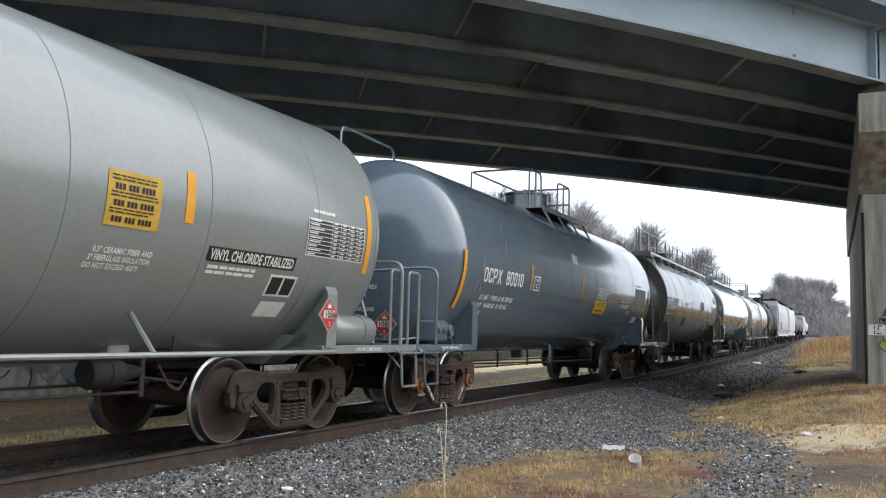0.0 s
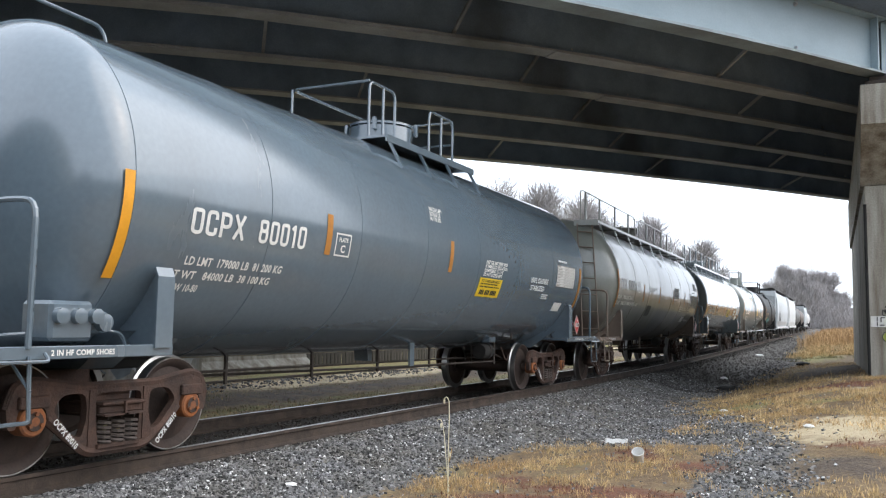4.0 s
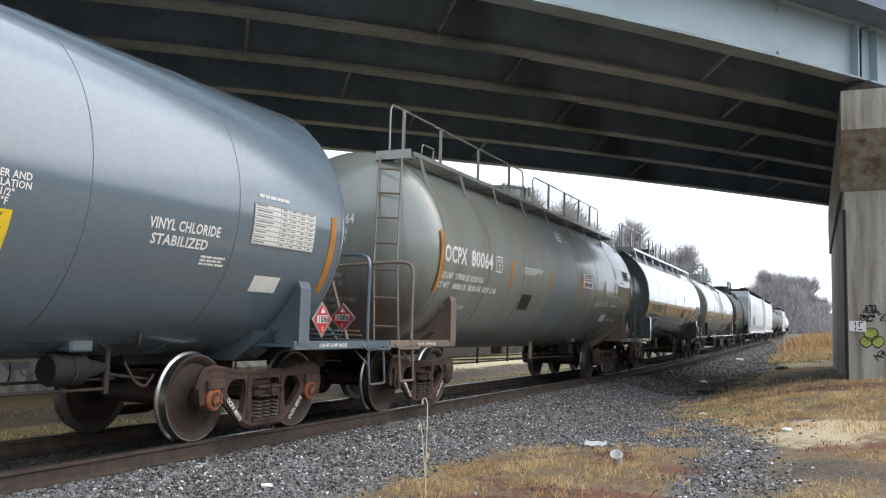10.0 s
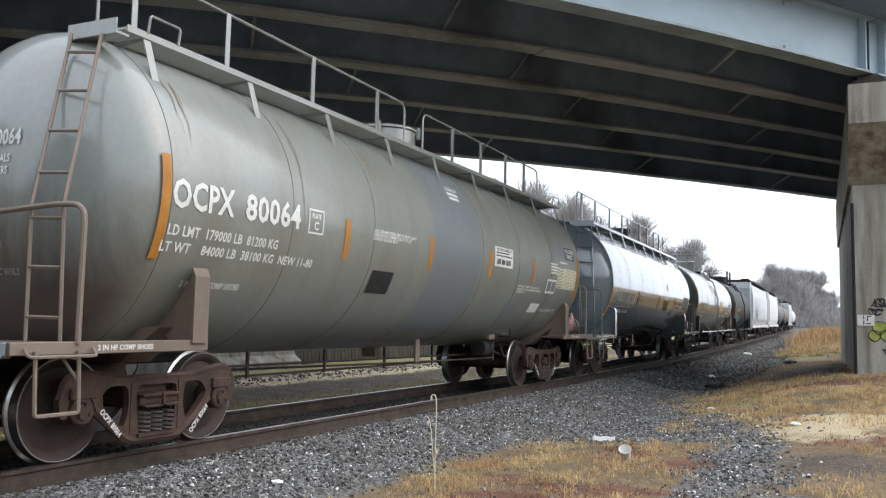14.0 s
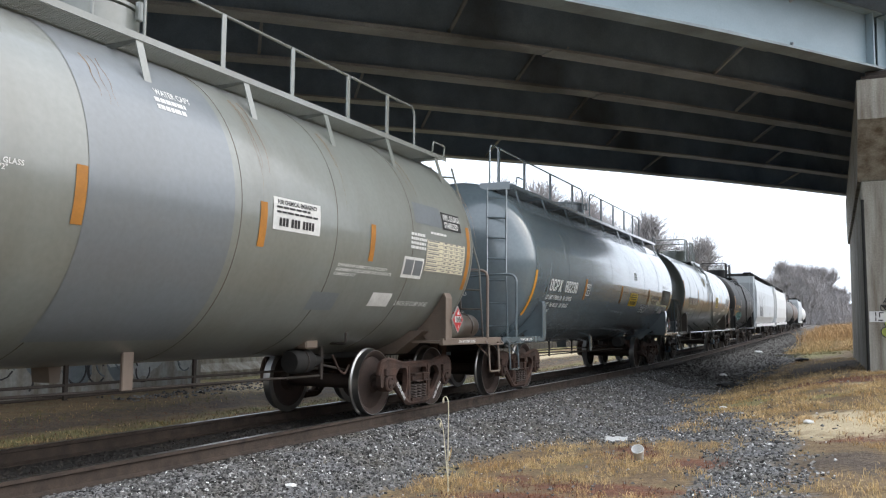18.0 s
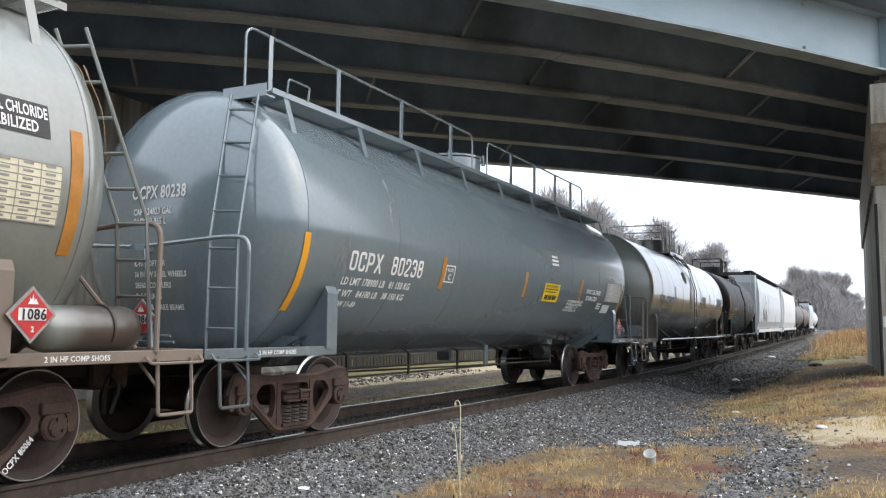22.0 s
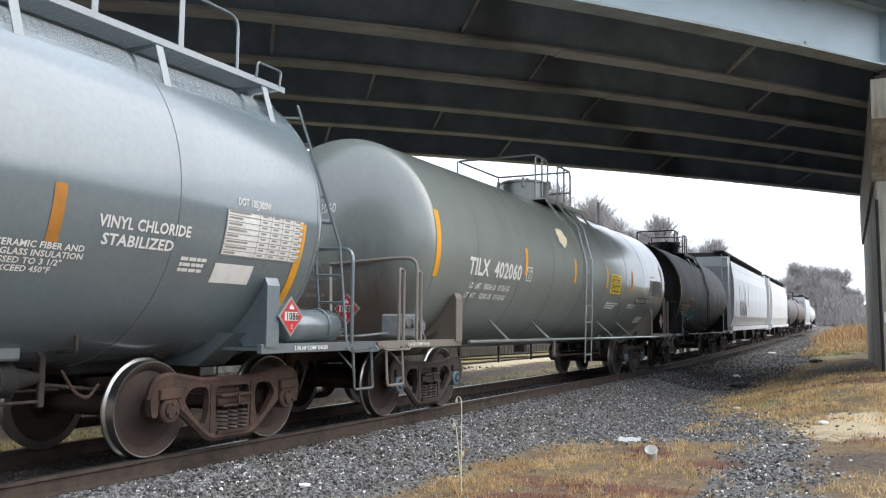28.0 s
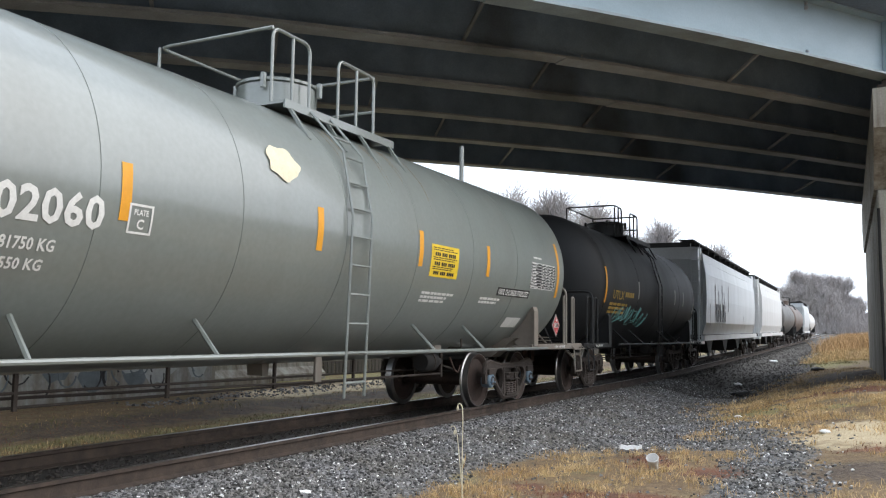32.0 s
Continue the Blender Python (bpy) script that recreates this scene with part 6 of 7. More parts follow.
add_ladder(carF, [[(0.88, -0.30, 3.95), (1.40, -0.30, 3.40), (1.64, -0.30, 2.6), (1.62, -0.30, 0.52)], [(0.88, 0.12, 3.95), (1.40, 0.12, 3.40), (1.64, 0.12, 2.6), (1.62, 0.12, 0.52)]], BLACK, 11)
for y in (-6.6, -6.1, 5.75, 6.25):
    part("gate_rail", tubes([[(1.47, y, 1.05), (1.47, y, 2.05), (1.47, y + 0.3, 2.05), (1.47, y + 0.3, 1.05)]], 0.02, 6, 0.06), BLACK, carF)
put(carF, 81.05)


def hopper_car(label, paint, L, top=4.55):
    """A curved-side covered hopper: body, end slopes, roof boards, side sills, bays, ladders."""
    car = tagged(empty("hopper_car"), label, "railway car", "freight cars of the train")
    h = L / 2 - 0.6
    side = [(1.42, 1.25), (1.56, 1.7), (1.60, 2.6), (1.58, 3.5), (1.50, 3.95)]
    prof = side + [(-a, b) for a, b in reversed(side)]
    body = part("body", prism(prof, -h + 0.9, h - 0.9, "xz"), paint, car)
    for sgn in (-1, 1):
        pts = [(sgn * (h - 0.895), 1.3), (sgn * (h - 0.895), top - 0.12), (sgn * h, top - 0.12), (sgn * h, top - 0.55), (sgn * (h - 0.75), 1.6)]
        part("end_slope", prism(pts, -1.44, 1.44, "yz"), paint, car)
        for x in (-1.45, 1.40):
            part("corner_post", boxes((x, x + 0.06, *sorted((sgn * (h - 0.05), sgn * h)), 1.0, top - 0.556)), paint, car)
        add_ladder(car, [[(1.2, sgn * (h + 0.03), 1.0), (1.2, sgn * (h + 0.03), top)], [(1.52, sgn * (h + 0.03), 1.0), (1.52, sgn * (h + 0.03), top)]], paint, 9)
        part("end_sill", boxes((-1.5, 1.5, *sorted((sgn * (h - 0.9), sgn * (h + 0.1))), 0.92, 1.08)), paint, car)
        part("coupler", boxes((-0.15, 0.15, *sorted((sgn * h, sgn * (h + 0.65))), 0.72, 0.94), bevel=0.03), M["cast"], car)
        add_truck(car, sgn * (h - 1.25), M["cast_grey"])
    part("roof", prism([(1.50, 3.955), (1.46, 4.25), (1.2, 4.42), (0, top - 0.05), (-1.2, 4.42), (-1.46, 4.25), (-1.50, 3.955)], -h + 0.897, h - 0.897, "xz"), paint, car)
    for x in (-1.30, 0.80):
        part("running_board", boxes((x, x + 0.5, -h, h, top + 0.10, top + 0.15)), M["under"], car)
    for y in np.linspace(-h + 0.4, h - 0.4, 12):
        part("board_bracket", boxes((-1.28, 1.28, y - 0.03, y + 0.03, top - 0.22, top + 0.096)), M["under"], car)
    for x in (-1.60, 1.48):
        part("side_sill", boxes((x, x + 0.12, -h + 0.2, h - 0.2, 1.04, 1.24)), WHITE, car)
    for k in range(3):
        y = (k - 1) * (h - 1.9) * 0.62
        part("hopper_bay", prism([(y - 1.25, 1.24), (y + 1.25, 1.24), (y + 0.3, 0.5), (y - 0.3, 0.5)], -1.1, 1.1, "yz"), M["under"], car)
    return car, h


carG, h = hopper_car("pale grey curved-side covered hopper with streaked sides", HOPGREY, 20.6)
for i, (y, a, b) in enumerate(((-6.6, 1.8, 3.2), (-5.6, 1.6, 3.0), (-4.6, 1.5, 3.3), (-4.0, 1.7, 3.0), (-2.6, 2.2, 3.3), (3.2, 1.5, 2.1), (-8.0, 1.6, 2.4))):
    part("grime_streak", boxes((1.600, 1.604, y, y + 0.12, a, b)), M["streak"], carG)
for i, y in enumerate((-6.2, -5.2, -4.2)):
    part("faded_letter", boxes((1.588, 1.606, y, y + 0.16, 1.75, 2.45), (1.588, 1.606, y + 0.16, y + 0.62, 2.3 - 0.25 * (i % 2), 2.45 - 0.25 * (i % 2)), (1.588, 1.606, y + 0.5, y + 0.64, 1.75, 2.2)), M["streak"], carG)
put(carG, 98.25)
carH, h = hopper_car("chalky white curved-side covered hopper", WHITE, 19.2)
put(carH, 119.6)
for lab, paint, y0, y1 in (("dark grimy tank car", GRIMY, 129.6, 146.2), ("rust-brown tank car", BROWN, 146.2, 162.4)):
    hl = (y1 - y0) / 2 - 1.5
    c = tank_car(lab + " in mid train", paint, BLACK, M["cast_grey"], hl, hl - 0.5, None, "", (-1.2, 1.2))
    add_dome(c, 0.0, paint), platform_with_rails(c, -1.1, 1.2, BLACK)
    put(c, (y0 + y1) / 2)
carK, h = hopper_car("grey covered hopper near the end of the train", HOPGREY, 16.4)
put(carK, 171.0)
c = tank_car("white tank car at the end of the train", WHITE, BLACK, M["cast_grey"], 7.6, 7.0, None, "", (-4.2, 0.0, 4.2))
add_dome(c, 0.0, WHITE)
put(c, 189.0)
for o in (*WHEELSET.children, WHEELSET):
    bpy.data.objects.remove(o)



# ---- ballast, grass and small things on the ground ----
M["stone"] = material("crushed_ballast_stone", (0.186, 0.186, 0.189), 0.8, 0, 0.3, 1.2, (0.135, 0.125, 0.108), 90, 0.2, random_tint=0.85)
M["pale_stone"] = material("pale_quartz_stone", (0.78, 0.78, 0.77), 0.5, 0, 0.15, 30, random_tint=0.25)
M["straw"] = material("dry_straw_grass", (0.66, 0.49, 0.25), 0.9, 0, 0.25, 1.5, (0.40, 0.235, 0.10), 20, 0, random_tint=0.45)
M["green_blade"] = material("dull_green_grass", (0.13, 0.13, 0.05), 0.9, 0, 0.25, 3, (0.20, 0.17, 0.07), 20, 0, random_tint=0.4)
M["russet"] = material("russet_dead_weed", (0.25, 0.105, 0.055), 0.9, 0, 0.25, 3, (0.15, 0.07, 0.042), 20, 0, random_tint=0.4)
M["tall_straw"] = material("tall_tawny_grass", (0.50, 0.32, 0.15), 0.9, 0, 0.25, 0.5, (0.34, 0.21, 0.10), 20, 0, random_tint=0.4)
rng = np.random.default_rng(11)


def scatter_stones(name, n, pick, size, mat, label):
    """Angular stones, each a squashed box with its corners moved at random."""
    xy = pick(n)
    n = len(xy)
    s = rng.uniform(*size, n)
    cube = np.array([(a, b, c) for a in (-1, 1) for b in (-1, 1) for c in (-1, 1)], float)
    v = cube[None] * rng.uniform(0.45, 1.0, (n, 8, 3)) * (s[:, None, None] * 0.5) * rng.uniform(0.6, 1.25, (n, 1, 3))
    a, t = rng.uniform(0, 6.28, n), rng.uniform(-0.7, 0.7, n)
    ca, sa, ct, st = np.cos(a)[:, None], np.sin(a)[:, None], np.cos(t)[:, None], np.sin(t)[:, None]
    x, y, z = v[..., 0], v[..., 1], v[..., 2]
    y, z = ct * y - st * z, st * y + ct * z
    x, y = ca * x - sa * y, sa * x + ca * y
    gz = ground_z(xy[:, 0], xy[:, 1]) + s * 0.12
    P = np.stack([x + xy[:, :1], y + xy[:, 1:2], z + gz[:, None]], -1).reshape(-1, 3)
    q = np.array([(0, 1, 3, 2), (4, 6, 7, 5), (0, 4, 5, 1), (2, 3, 7, 6), (0, 2, 6, 4), (1, 5, 7, 3)])
    F = (q[None] + 8 * np.arange(n)[:, None, None]).reshape(-1, 4)
    ob = from_arrays(name, P.tolist(), F.tolist(), mat)
    return tagged(ob, label, "gravel", kind="stuff")


def pick_ballast(n):
    """More stones close by, fewer far along the track; none on the rails."""
    y = 4.0 + 24 * rng.uniform(0, 1, n) ** 1.7
    x = rng.uniform(0.85, 6.7, n)
    b = bend(y)
    ga, sa, tu = surface(x + b, y)
    rag = 0.25 * np.sin(2.1 * x + 1.7 * y) * np.sin(2.9 * y - 1.1 * x)
    keep = (np.abs(np.abs(x) - 0.755) > 0.09) & (rng.uniform(0, 1, n) > np.clip(np.maximum.reduce([ga, sa, tu]) * 1.5 + rag, 0, 0.985))
    return np.stack([x + b, y], 1)[keep]


scatter_stones("ballast_stones", 125000, pick_ballast, (0.018, 0.046), M["stone"], "grey crushed stone ballast beside the rails")
M["oily_stone"] = material("oily_track_stone", (0.055, 0.046, 0.038), 0.7, 0, 0.4, 1.0, (0.03, 0.026, 0.023), 40, 0.2, random_tint=0.5)
M["path_stone"] = material("dark_cinder_gravel", (0.085, 0.08, 0.074), 0.85, 0, 0.4, 0.8, (0.055, 0.05, 0.045), 30, 0.2, random_tint=0.5)
scatter_stones("track_stones", 9000, lambda n: (lambda p: p[np.abs(np.abs(p[:, 0] - bend(p[:, 1])) - 0.755) > 0.09])(np.stack([rng.uniform(-2.4, 0.68, n), 4.5 + 26 * rng.uniform(0, 1, n) ** 1.4], 1)), (0.018, 0.05), M["oily_stone"], "oily dark stones between the rails")
scatter_stones("track_gravel", 22000, lambda n: (lambda p: p[(rng.uniform(0, 1, n) > zones(p[:, 0], p[:, 1])[0]) & (np.abs(np.abs(p[:, 0] - bend(p[:, 1])) - 0.755) > 0.12)])(np.stack([rng.uniform(-2.6, 4.2, n), 24 + 90 * rng.uniform(0, 1, n) ** 1.8], 1)), (0.02, 0.06), M["path_stone"], "grey-brown gravel of the road beside the track")
scatter_stones("pale_stones", 9500, pick_ballast, (0.014, 0.036), M["pale_stone"], "scattered pale quartz stones in the ballast")


def scatter_blades(name, n, pick, height, width, mat, label, lean=0.6):
    """Grass blades of two segments that bend over."""
    xy = pick(n)
    n = len(xy)
    h = rng.uniform(*height, n)
    a = rng.uniform(0, 6.28, n)
    w = rng.uniform(*width, n) * 0.5
    bx, by = np.cos(a), np.sin(a)
    tilt = rng.uniform(0.1, lean, n)
    z0 = ground_z(xy[:, 0], xy[:, 1]) - 0.01
    da = rng.uniform(0, 6.28, n)
    dx, dy = np.cos(da), np.sin(da)
    base = np.stack([xy[:, 0], xy[:, 1], z0], 1)
    side = np.stack([bx * w, by * w, 0 * w], 1)
    mid = base + np.stack([dx * h * tilt * 0.4, dy * h * tilt * 0.4, h * (0.62 - 0.25 * tilt)], 1)
    tip = base + np.stack([dx * h * tilt * 1.1, dy * h * tilt * 1.1, h * (1 - 0.55 * tilt)], 1)
    P = np.stack([base - side, base + side, mid + side * 0.8, mid - side * 0.8, tip], 1).reshape(-1, 3)
    k = 5 * np.arange(n)
    F = [(i, i + 1, i + 2, i + 3) for i in k.tolist()] + [(i + 3, i + 2, i + 4) for i in k.tolist()]
    ob = from_arrays(name, P.tolist(), F, mat)
    return tagged(ob, label, "grass", kind="stuff")


def patchy(x, y, f=1.1):
    """A ragged 0..1 field for tufts."""
    return 0.5 + 0.25 * (np.sin(f * 2.3 * x + 1.3 * np.sin(f * 1.1 * y)) + np.sin(f * 1.9 * y + 1.7 * np.sin(f * 1.4 * x)))


def picker(weight, x0, x1, y0, y1, power=1.6):
    def pick(n):
        x = rng.uniform(x0, x1, n)
        y = y0 + (y1 - y0) * rng.uniform(0, 1, n) ** power
        return np.stack([x, y], 1)[rng.uniform(0, 1, n) < weight(x, y)]
    return pick


def straw_w(x, y):
    g, s, t, r, e, _ = zones(x, y)
    return np.clip(g - 0.8 * s - 0.3 * t - 0.9 * r - 1.3 * e, 0, 1) * np.clip(patchy(x, y, 2.0) * 1.6 - 0.3, 0.04, 1)


def turf_w(x, y):
    g, s, t = surface(x, y)
    return np.clip(t * 1.3 - 0.3, 0, 1) * np.clip(patchy(x, y, 1.7) * 1.4, 0.1, 1)


def russet_w(x, y):
    g, s, t, r, e, _ = zones(x, y)
    return np.clip(r * 1.3 - 0.2, 0, 1) * np.clip(patchy(x, y, 2.1) * 1.5, 0.1, 1)


def tufts(pick, blades, spread):
    """Picks clumps: many blades close round each picked spot."""
    def more(n):
        c = pick(n // blades)
        return np.repeat(c, blades, 0) + rng.normal(0, spread, (len(c) * blades, 2))
    return more


scatter_blades("grass_tufts", 130000, tufts(picker(straw_w, 2.5, 10, 6.5, 22, 1.3), 16, 0.035), (0.05, 0.13), (0.003, 0.007), M["straw"], "tufts of pale dry grass on the verge", 0.9)
scatter_blades("far_grass", 40000, tufts(picker(lambda x, y: np.clip((x - 3.4 - bend(y)) / 1.2, 0, 1) * np.clip(patchy(x, y, 0.9) * 1.5 - 0.2, 0.1, 1), 1.5, 10.0, 50, 95, 1.0), 10, 0.12), (0.12, 0.32), (0.012, 0.03), M["straw"], "rough dry grass beyond the bridge", 1.0)
scatter_blades("far_grass", 16000, tufts(picker(lambda x, y: np.clip((x - 3.4 - bend(y)) / 1.2, 0, 1) * np.clip(patchy(x, y, 0.9), 0.1, 1), 1.5, 10.0, 46, 80, 1.0), 10, 0.15), (0.08, 0.2), (0.012, 0.03), M["green_blade"], "dull green weeds beyond the bridge", 1.0)
scatter_blades("dry_grass", 100000, picker(straw_w, 2.3, 12, 6.0, 36, 1.9), (0.03, 0.10), (0.003, 0.007), M["straw"], "short dry straw-coloured grass on the verge", 1.6)
scatter_blades("dry_grass", 70000, picker(straw_w, 3.5, 12, 13, 40, 1.2), (0.05, 0.15), (0.007, 0.016), M["straw"], "longer dry grass towards the pier", 1.5)
scatter_blades("green_grass", 34000, picker(turf_w, 3.0, 12, 9, 40), (0.03, 0.09), (0.004, 0.010), M["green_blade"], "thin dull green turf among straw", 1.4)
scatter_blades("russet_weeds", 60000, picker(russet_w, 2.6, 9, 6.5, 22, 1.2), (0.03, 0.09), (0.005, 0.013), M["russet"], "low russet dead weeds in the grass", 1.5)
scatter_blades("tall_grass", 15000, picker(lambda x, y: np.clip(patchy(x, y, 0.5) * 1.6 - 0.3, 0, 1) * np.clip((x - 3.2 - bend(y)) / 1.5, 0, 1), 1.5, 9.0, 74, 165, 1.0), (0.8, 1.6), (0.02, 0.045), M["tall_straw"], "tall tawny grass beside the gravel road", 0.7)
scatter_blades("dry_grass", 22000, picker(lambda x, y: np.clip(patchy(x, y, 0.8) * 1.3, 0, 1) * (1 - 0.9 * np.exp(-((x + 6.6) / 1.1) ** 2)), -13, -3.4, 8, 60), (0.03, 0.08), (0.005, 0.012), M["russet"], "dry grass along the far side of the track", 1.0)
scatter_blades("green_grass", 24000, picker(lambda x, y: np.clip(np.exp(-((x + 4.4) / 0.5) ** 2) + 0.7 * np.exp(-((x + 6.4) / 0.5) ** 2), 0, 1) * np.clip(patchy(x, y, 1.3) * 1.5, 0.1, 1), -8, -3.4, 6, 45), (0.04, 0.12), (0.006, 0.014), M["green_blade"], "thin green strips of grass along the dirt road", 1.0)
scatter_blades("dry_grass", 20000, picker(lambda x, y: np.clip(np.exp(-((x + 4.1) / 0.4) ** 2) + 0.5 * np.exp(-((x + 6.8) / 0.6) ** 2), 0, 1) * np.clip(patchy(x, y, 1.7) * 1.5, 0.1, 1), -8, -3.2, 6, 45), (0.04, 0.11), (0.005, 0.012), M["straw"], "straw-coloured grass beside the far rail", 1.0)
scatter_stones("rubble_stones", 900, lambda n: np.stack([-7.9 + rng.normal(0, 0.35, n), rng.uniform(14, 32, n)], 1), (0.03, 0.09), M["stone"], "grey rubble along the dirt road")


def stalk_weed(x, y):
    """A dead weed: two thin stalks that hook over at the top, with dry heads and a few leaves."""
    z = float(ground_z(x, y))
    w = tagged(empty("dead_weed", x, y, z - 0.01), "tall dead weed stalk with hooked tips in the ballast", "weed")
    a = [(0, 0, 0), (-0.005, 0, 0.4), (0.0, 0, 0.8), (-0.005, 0, 0.96), (-0.035, 0.005, 1.0), (-0.065, 0.01, 0.98), (-0.075, 0.01, 0.94)]
    b = [(0.01, 0.01, 0), (-0.03, 0.01, 0.35), (-0.07, 0.015, 0.68), (-0.10, 0.015, 0.76), (-0.135, 0.02, 0.765), (-0.15, 0.02, 0.74)]
    for line, r in ((a, 0.0055), (b, 0.0045)):
        part("stalk", tubes([line], r, 5, 0.08), M["cream"], w)
    for p in ((-0.065, 0.01, 0.95), (-0.10, 0.015, 0.70), (0.012, 0, 0.42)):
        bm = bmesh.new()
        lathe(bm, [(-0.03, 0), (-0.015, 0.011), (0.01, 0.012), (0.03, 0)], "z", 6, None, p)
        part("seed_head", bm, M["cream"], w)
    for k, (dx, dz) in enumerate(((0.05, 0.22), (-0.05, 0.18), (0.03, 0.45), (0.07, 0.12))):
        bm = bmesh.new()
        vs = [bm.verts.new(p) for p in ((0, 0, dz - 0.1), (0.012, 0.004, dz - 0.1), (dx * 0.8 + 0.01, 0.01, dz), (dx, 0.01, dz + 0.05))]
        bm.faces.new(vs)
        part("leaf", bm, M["straw"], w)
    return w


stalk_weed(3.17, 7.95)

# litter
M["white_plastic"] = material("scuffed_white_plastic", (0.86, 0.86, 0.84), 0.4, 0, 0.2, 12)


def rest(x, y):
    return float(ground_z(x, y))


bm = bmesh.new()
prev = None
for k in range(9):
    y = -0.16 + 0.32 * k / 8
    z = 0.012 + 0.010 * math.sin(k * 1.7)
    row = [bm.verts.new((-0.04, y, z)), bm.verts.new((-0.035, y, z + 0.05 + 0.008 * math.sin(k * 2.3))), bm.verts.new((0.03, y + 0.01, z + 0.06)), bm.verts.new((0.045, y, z))]
    if prev:
        for i in range(3):
            bm.faces.new((prev[i], prev[i + 1], row[i + 1], row[i]))
    else:
        bm.faces.new(row)
    prev = row
bm.faces.new(prev[::-1])
scrap = part("paper_scrap", bm, M["white_plastic"], None, "", True)
scrap.matrix_basis = pose(3.66, 12.65, rest(3.66, 12.65) + 0.01, 0, 0, -66)
tagged(scrap, "crumpled white strip of paper lying on gravel", "litter")
bm = lathe(bmesh.new(), [(0.0, 0.0), (0.0, 0.052), (0.006, 0.056), (0.185, 0.080), (0.192, 0.085), (0.198, 0.083), (0.198, 0.078), (0.012, 0.051), (0.012, 0)], "z", 24)
bmesh.ops.recalc_face_normals(bm, faces=bm.faces)
cup = part("plastic_cup", bm, M["white_plastic"], None, "", True)
cup.matrix_basis = pose(4.52, 10.48, rest(4.52, 10.48) + 0.03, 30, -22, 35) @ Matrix.Scale(0.9, 4)
tagged(cup, "white plastic cup standing askew in the dry grass", "cup")
for i, (x, y, s, dark) in enumerate(((5.98, 12.0, 0.11, True), (5.88, 11.9, 0.06, False), (6.10, 11.85, 0.05, False), (6.25, 13.6, 0.14, False), (4.5, 17.6, 0.13, False), (2.9, 16.8, 0.07, False), (1.98, 6.9, 0.10, False), (3.55, 25.2, 0.42, True), (2.6, 31, 0.25, False), (1.6, 52, 0.4, False), (4.6, 40, 0.5, True), (5.1, 15.6, 0.05, False))):
    bm = bmesh.new()
    bmesh.ops.create_icosphere(bm, subdivisions=2, radius=0.5)
    rr = random.Random(40 + i)
    for v in bm.verts:
        v.co = Vector((v.co.x * s * rr.uniform(0.8, 1.2), v.co.y * s * 1.4 * rr.uniform(0.8, 1.2), v.co.z * s * 0.45 * rr.uniform(0.7, 1.2)))
    ob = part("coal_lump" if dark else "litter_scrap", bm, M["under"] if dark else M["white_plastic"])
    ob.matrix_basis = pose(x, y, rest(x, y) + s * 0.12, 0, 0, rr.uniform(0, 180))
    tagged(ob, "dark lump lying on the sandy ground" if dark else "small white scrap of litter on the ground", "litter")


# ---- marks on the piers ----
def blob(bm, pts, put, mat=0):
    f = bm.faces.new([bm.verts.new(put(a, b)) for a, b in pts])
    f.material_index = mat


M["lime"] = material("faded_lime_spray_paint", (0.42, 0.47, 0.10), 0.7, 0, 0.4, 7)
M["spray_black"] = material("black_spray_paint", (0.025, 0.025, 0.028), 0.6, 0, 0.3, 9)
M["spray_white"] = material("pale_spray_paint", (0.48, 0.50, 0.50), 0.7, 0, 0.3, 5)
M["spray_blue"] = material("grey_blue_spray_paint", (0.17, 0.20, 0.22), 0.7, 0, 0.3, 5)
M["spray_olive"] = material("olive_spray_paint", (0.30, 0.30, 0.06), 0.7, 0, 0.3, 5)
M["faded_band"] = material("faded_whitewash", (0.38, 0.39, 0.37), 0.9, 0, 0.35, 1.5, (0.20, 0.17, 0.13), 12, 0, (2.5, 2.5, 0.6))
PX, PY = 0.1, 22.4 - 0.006
front = lambda a, b: (PX + a, PY, b)
bm = boxes((PX + 0.08, PX + 0.44, PY - 0.02, PY + 0.002, 1.41, 1.66))
sign = part("sign_plate", bm, M["white_mark"], pier, "small white sign plate")
part("sign_mark", boxes((PX + 0.20, PX + 0.225, PY - 0.024, PY - 0.0205, 1.55, 1.64), (PX + 0.20, PX + 0.225, PY - 0.024, PY - 0.0205, 1.43, 1.52), (PX + 0.28, PX + 0.38, PY - 0.024, PY - 0.0205, 1.615, 1.64), (PX + 0.28, PX + 0.305, PY - 0.024, PY - 0.0205, 1.52, 1.615), (PX + 0.26, PX + 0.36, PY - 0.024, PY - 0.0205, 1.44, 1.465)), INK, sign)
bm = bmesh.new()
for cx, cz, r in ((0.54, 1.37, 0.14), (0.44, 1.18, 0.115), (0.68, 1.19, 0.12)):
    blob(bm, [(cx + r * math.cos(q), cz + r * math.sin(q)) for q in np.linspace(0, 6.283, 17)[:-1]], front)
part("graffiti", bm, M["lime"], pier, "lime bubble graffiti")
rnd = random.Random(8)
bm = bmesh.new()
for cx, cz, r in ((0.54, 1.37, 0.15), (0.44, 1.18, 0.125), (0.68, 1.19, 0.13)):
    tube(bm, [(PX + cx + r * math.cos(q), PY - 0.004, cz + r * (1.0 + 0.12 * math.sin(3 * q)) * math.sin(q)) for q in np.linspace(0, 6.283, 17)], 0.010, 4)
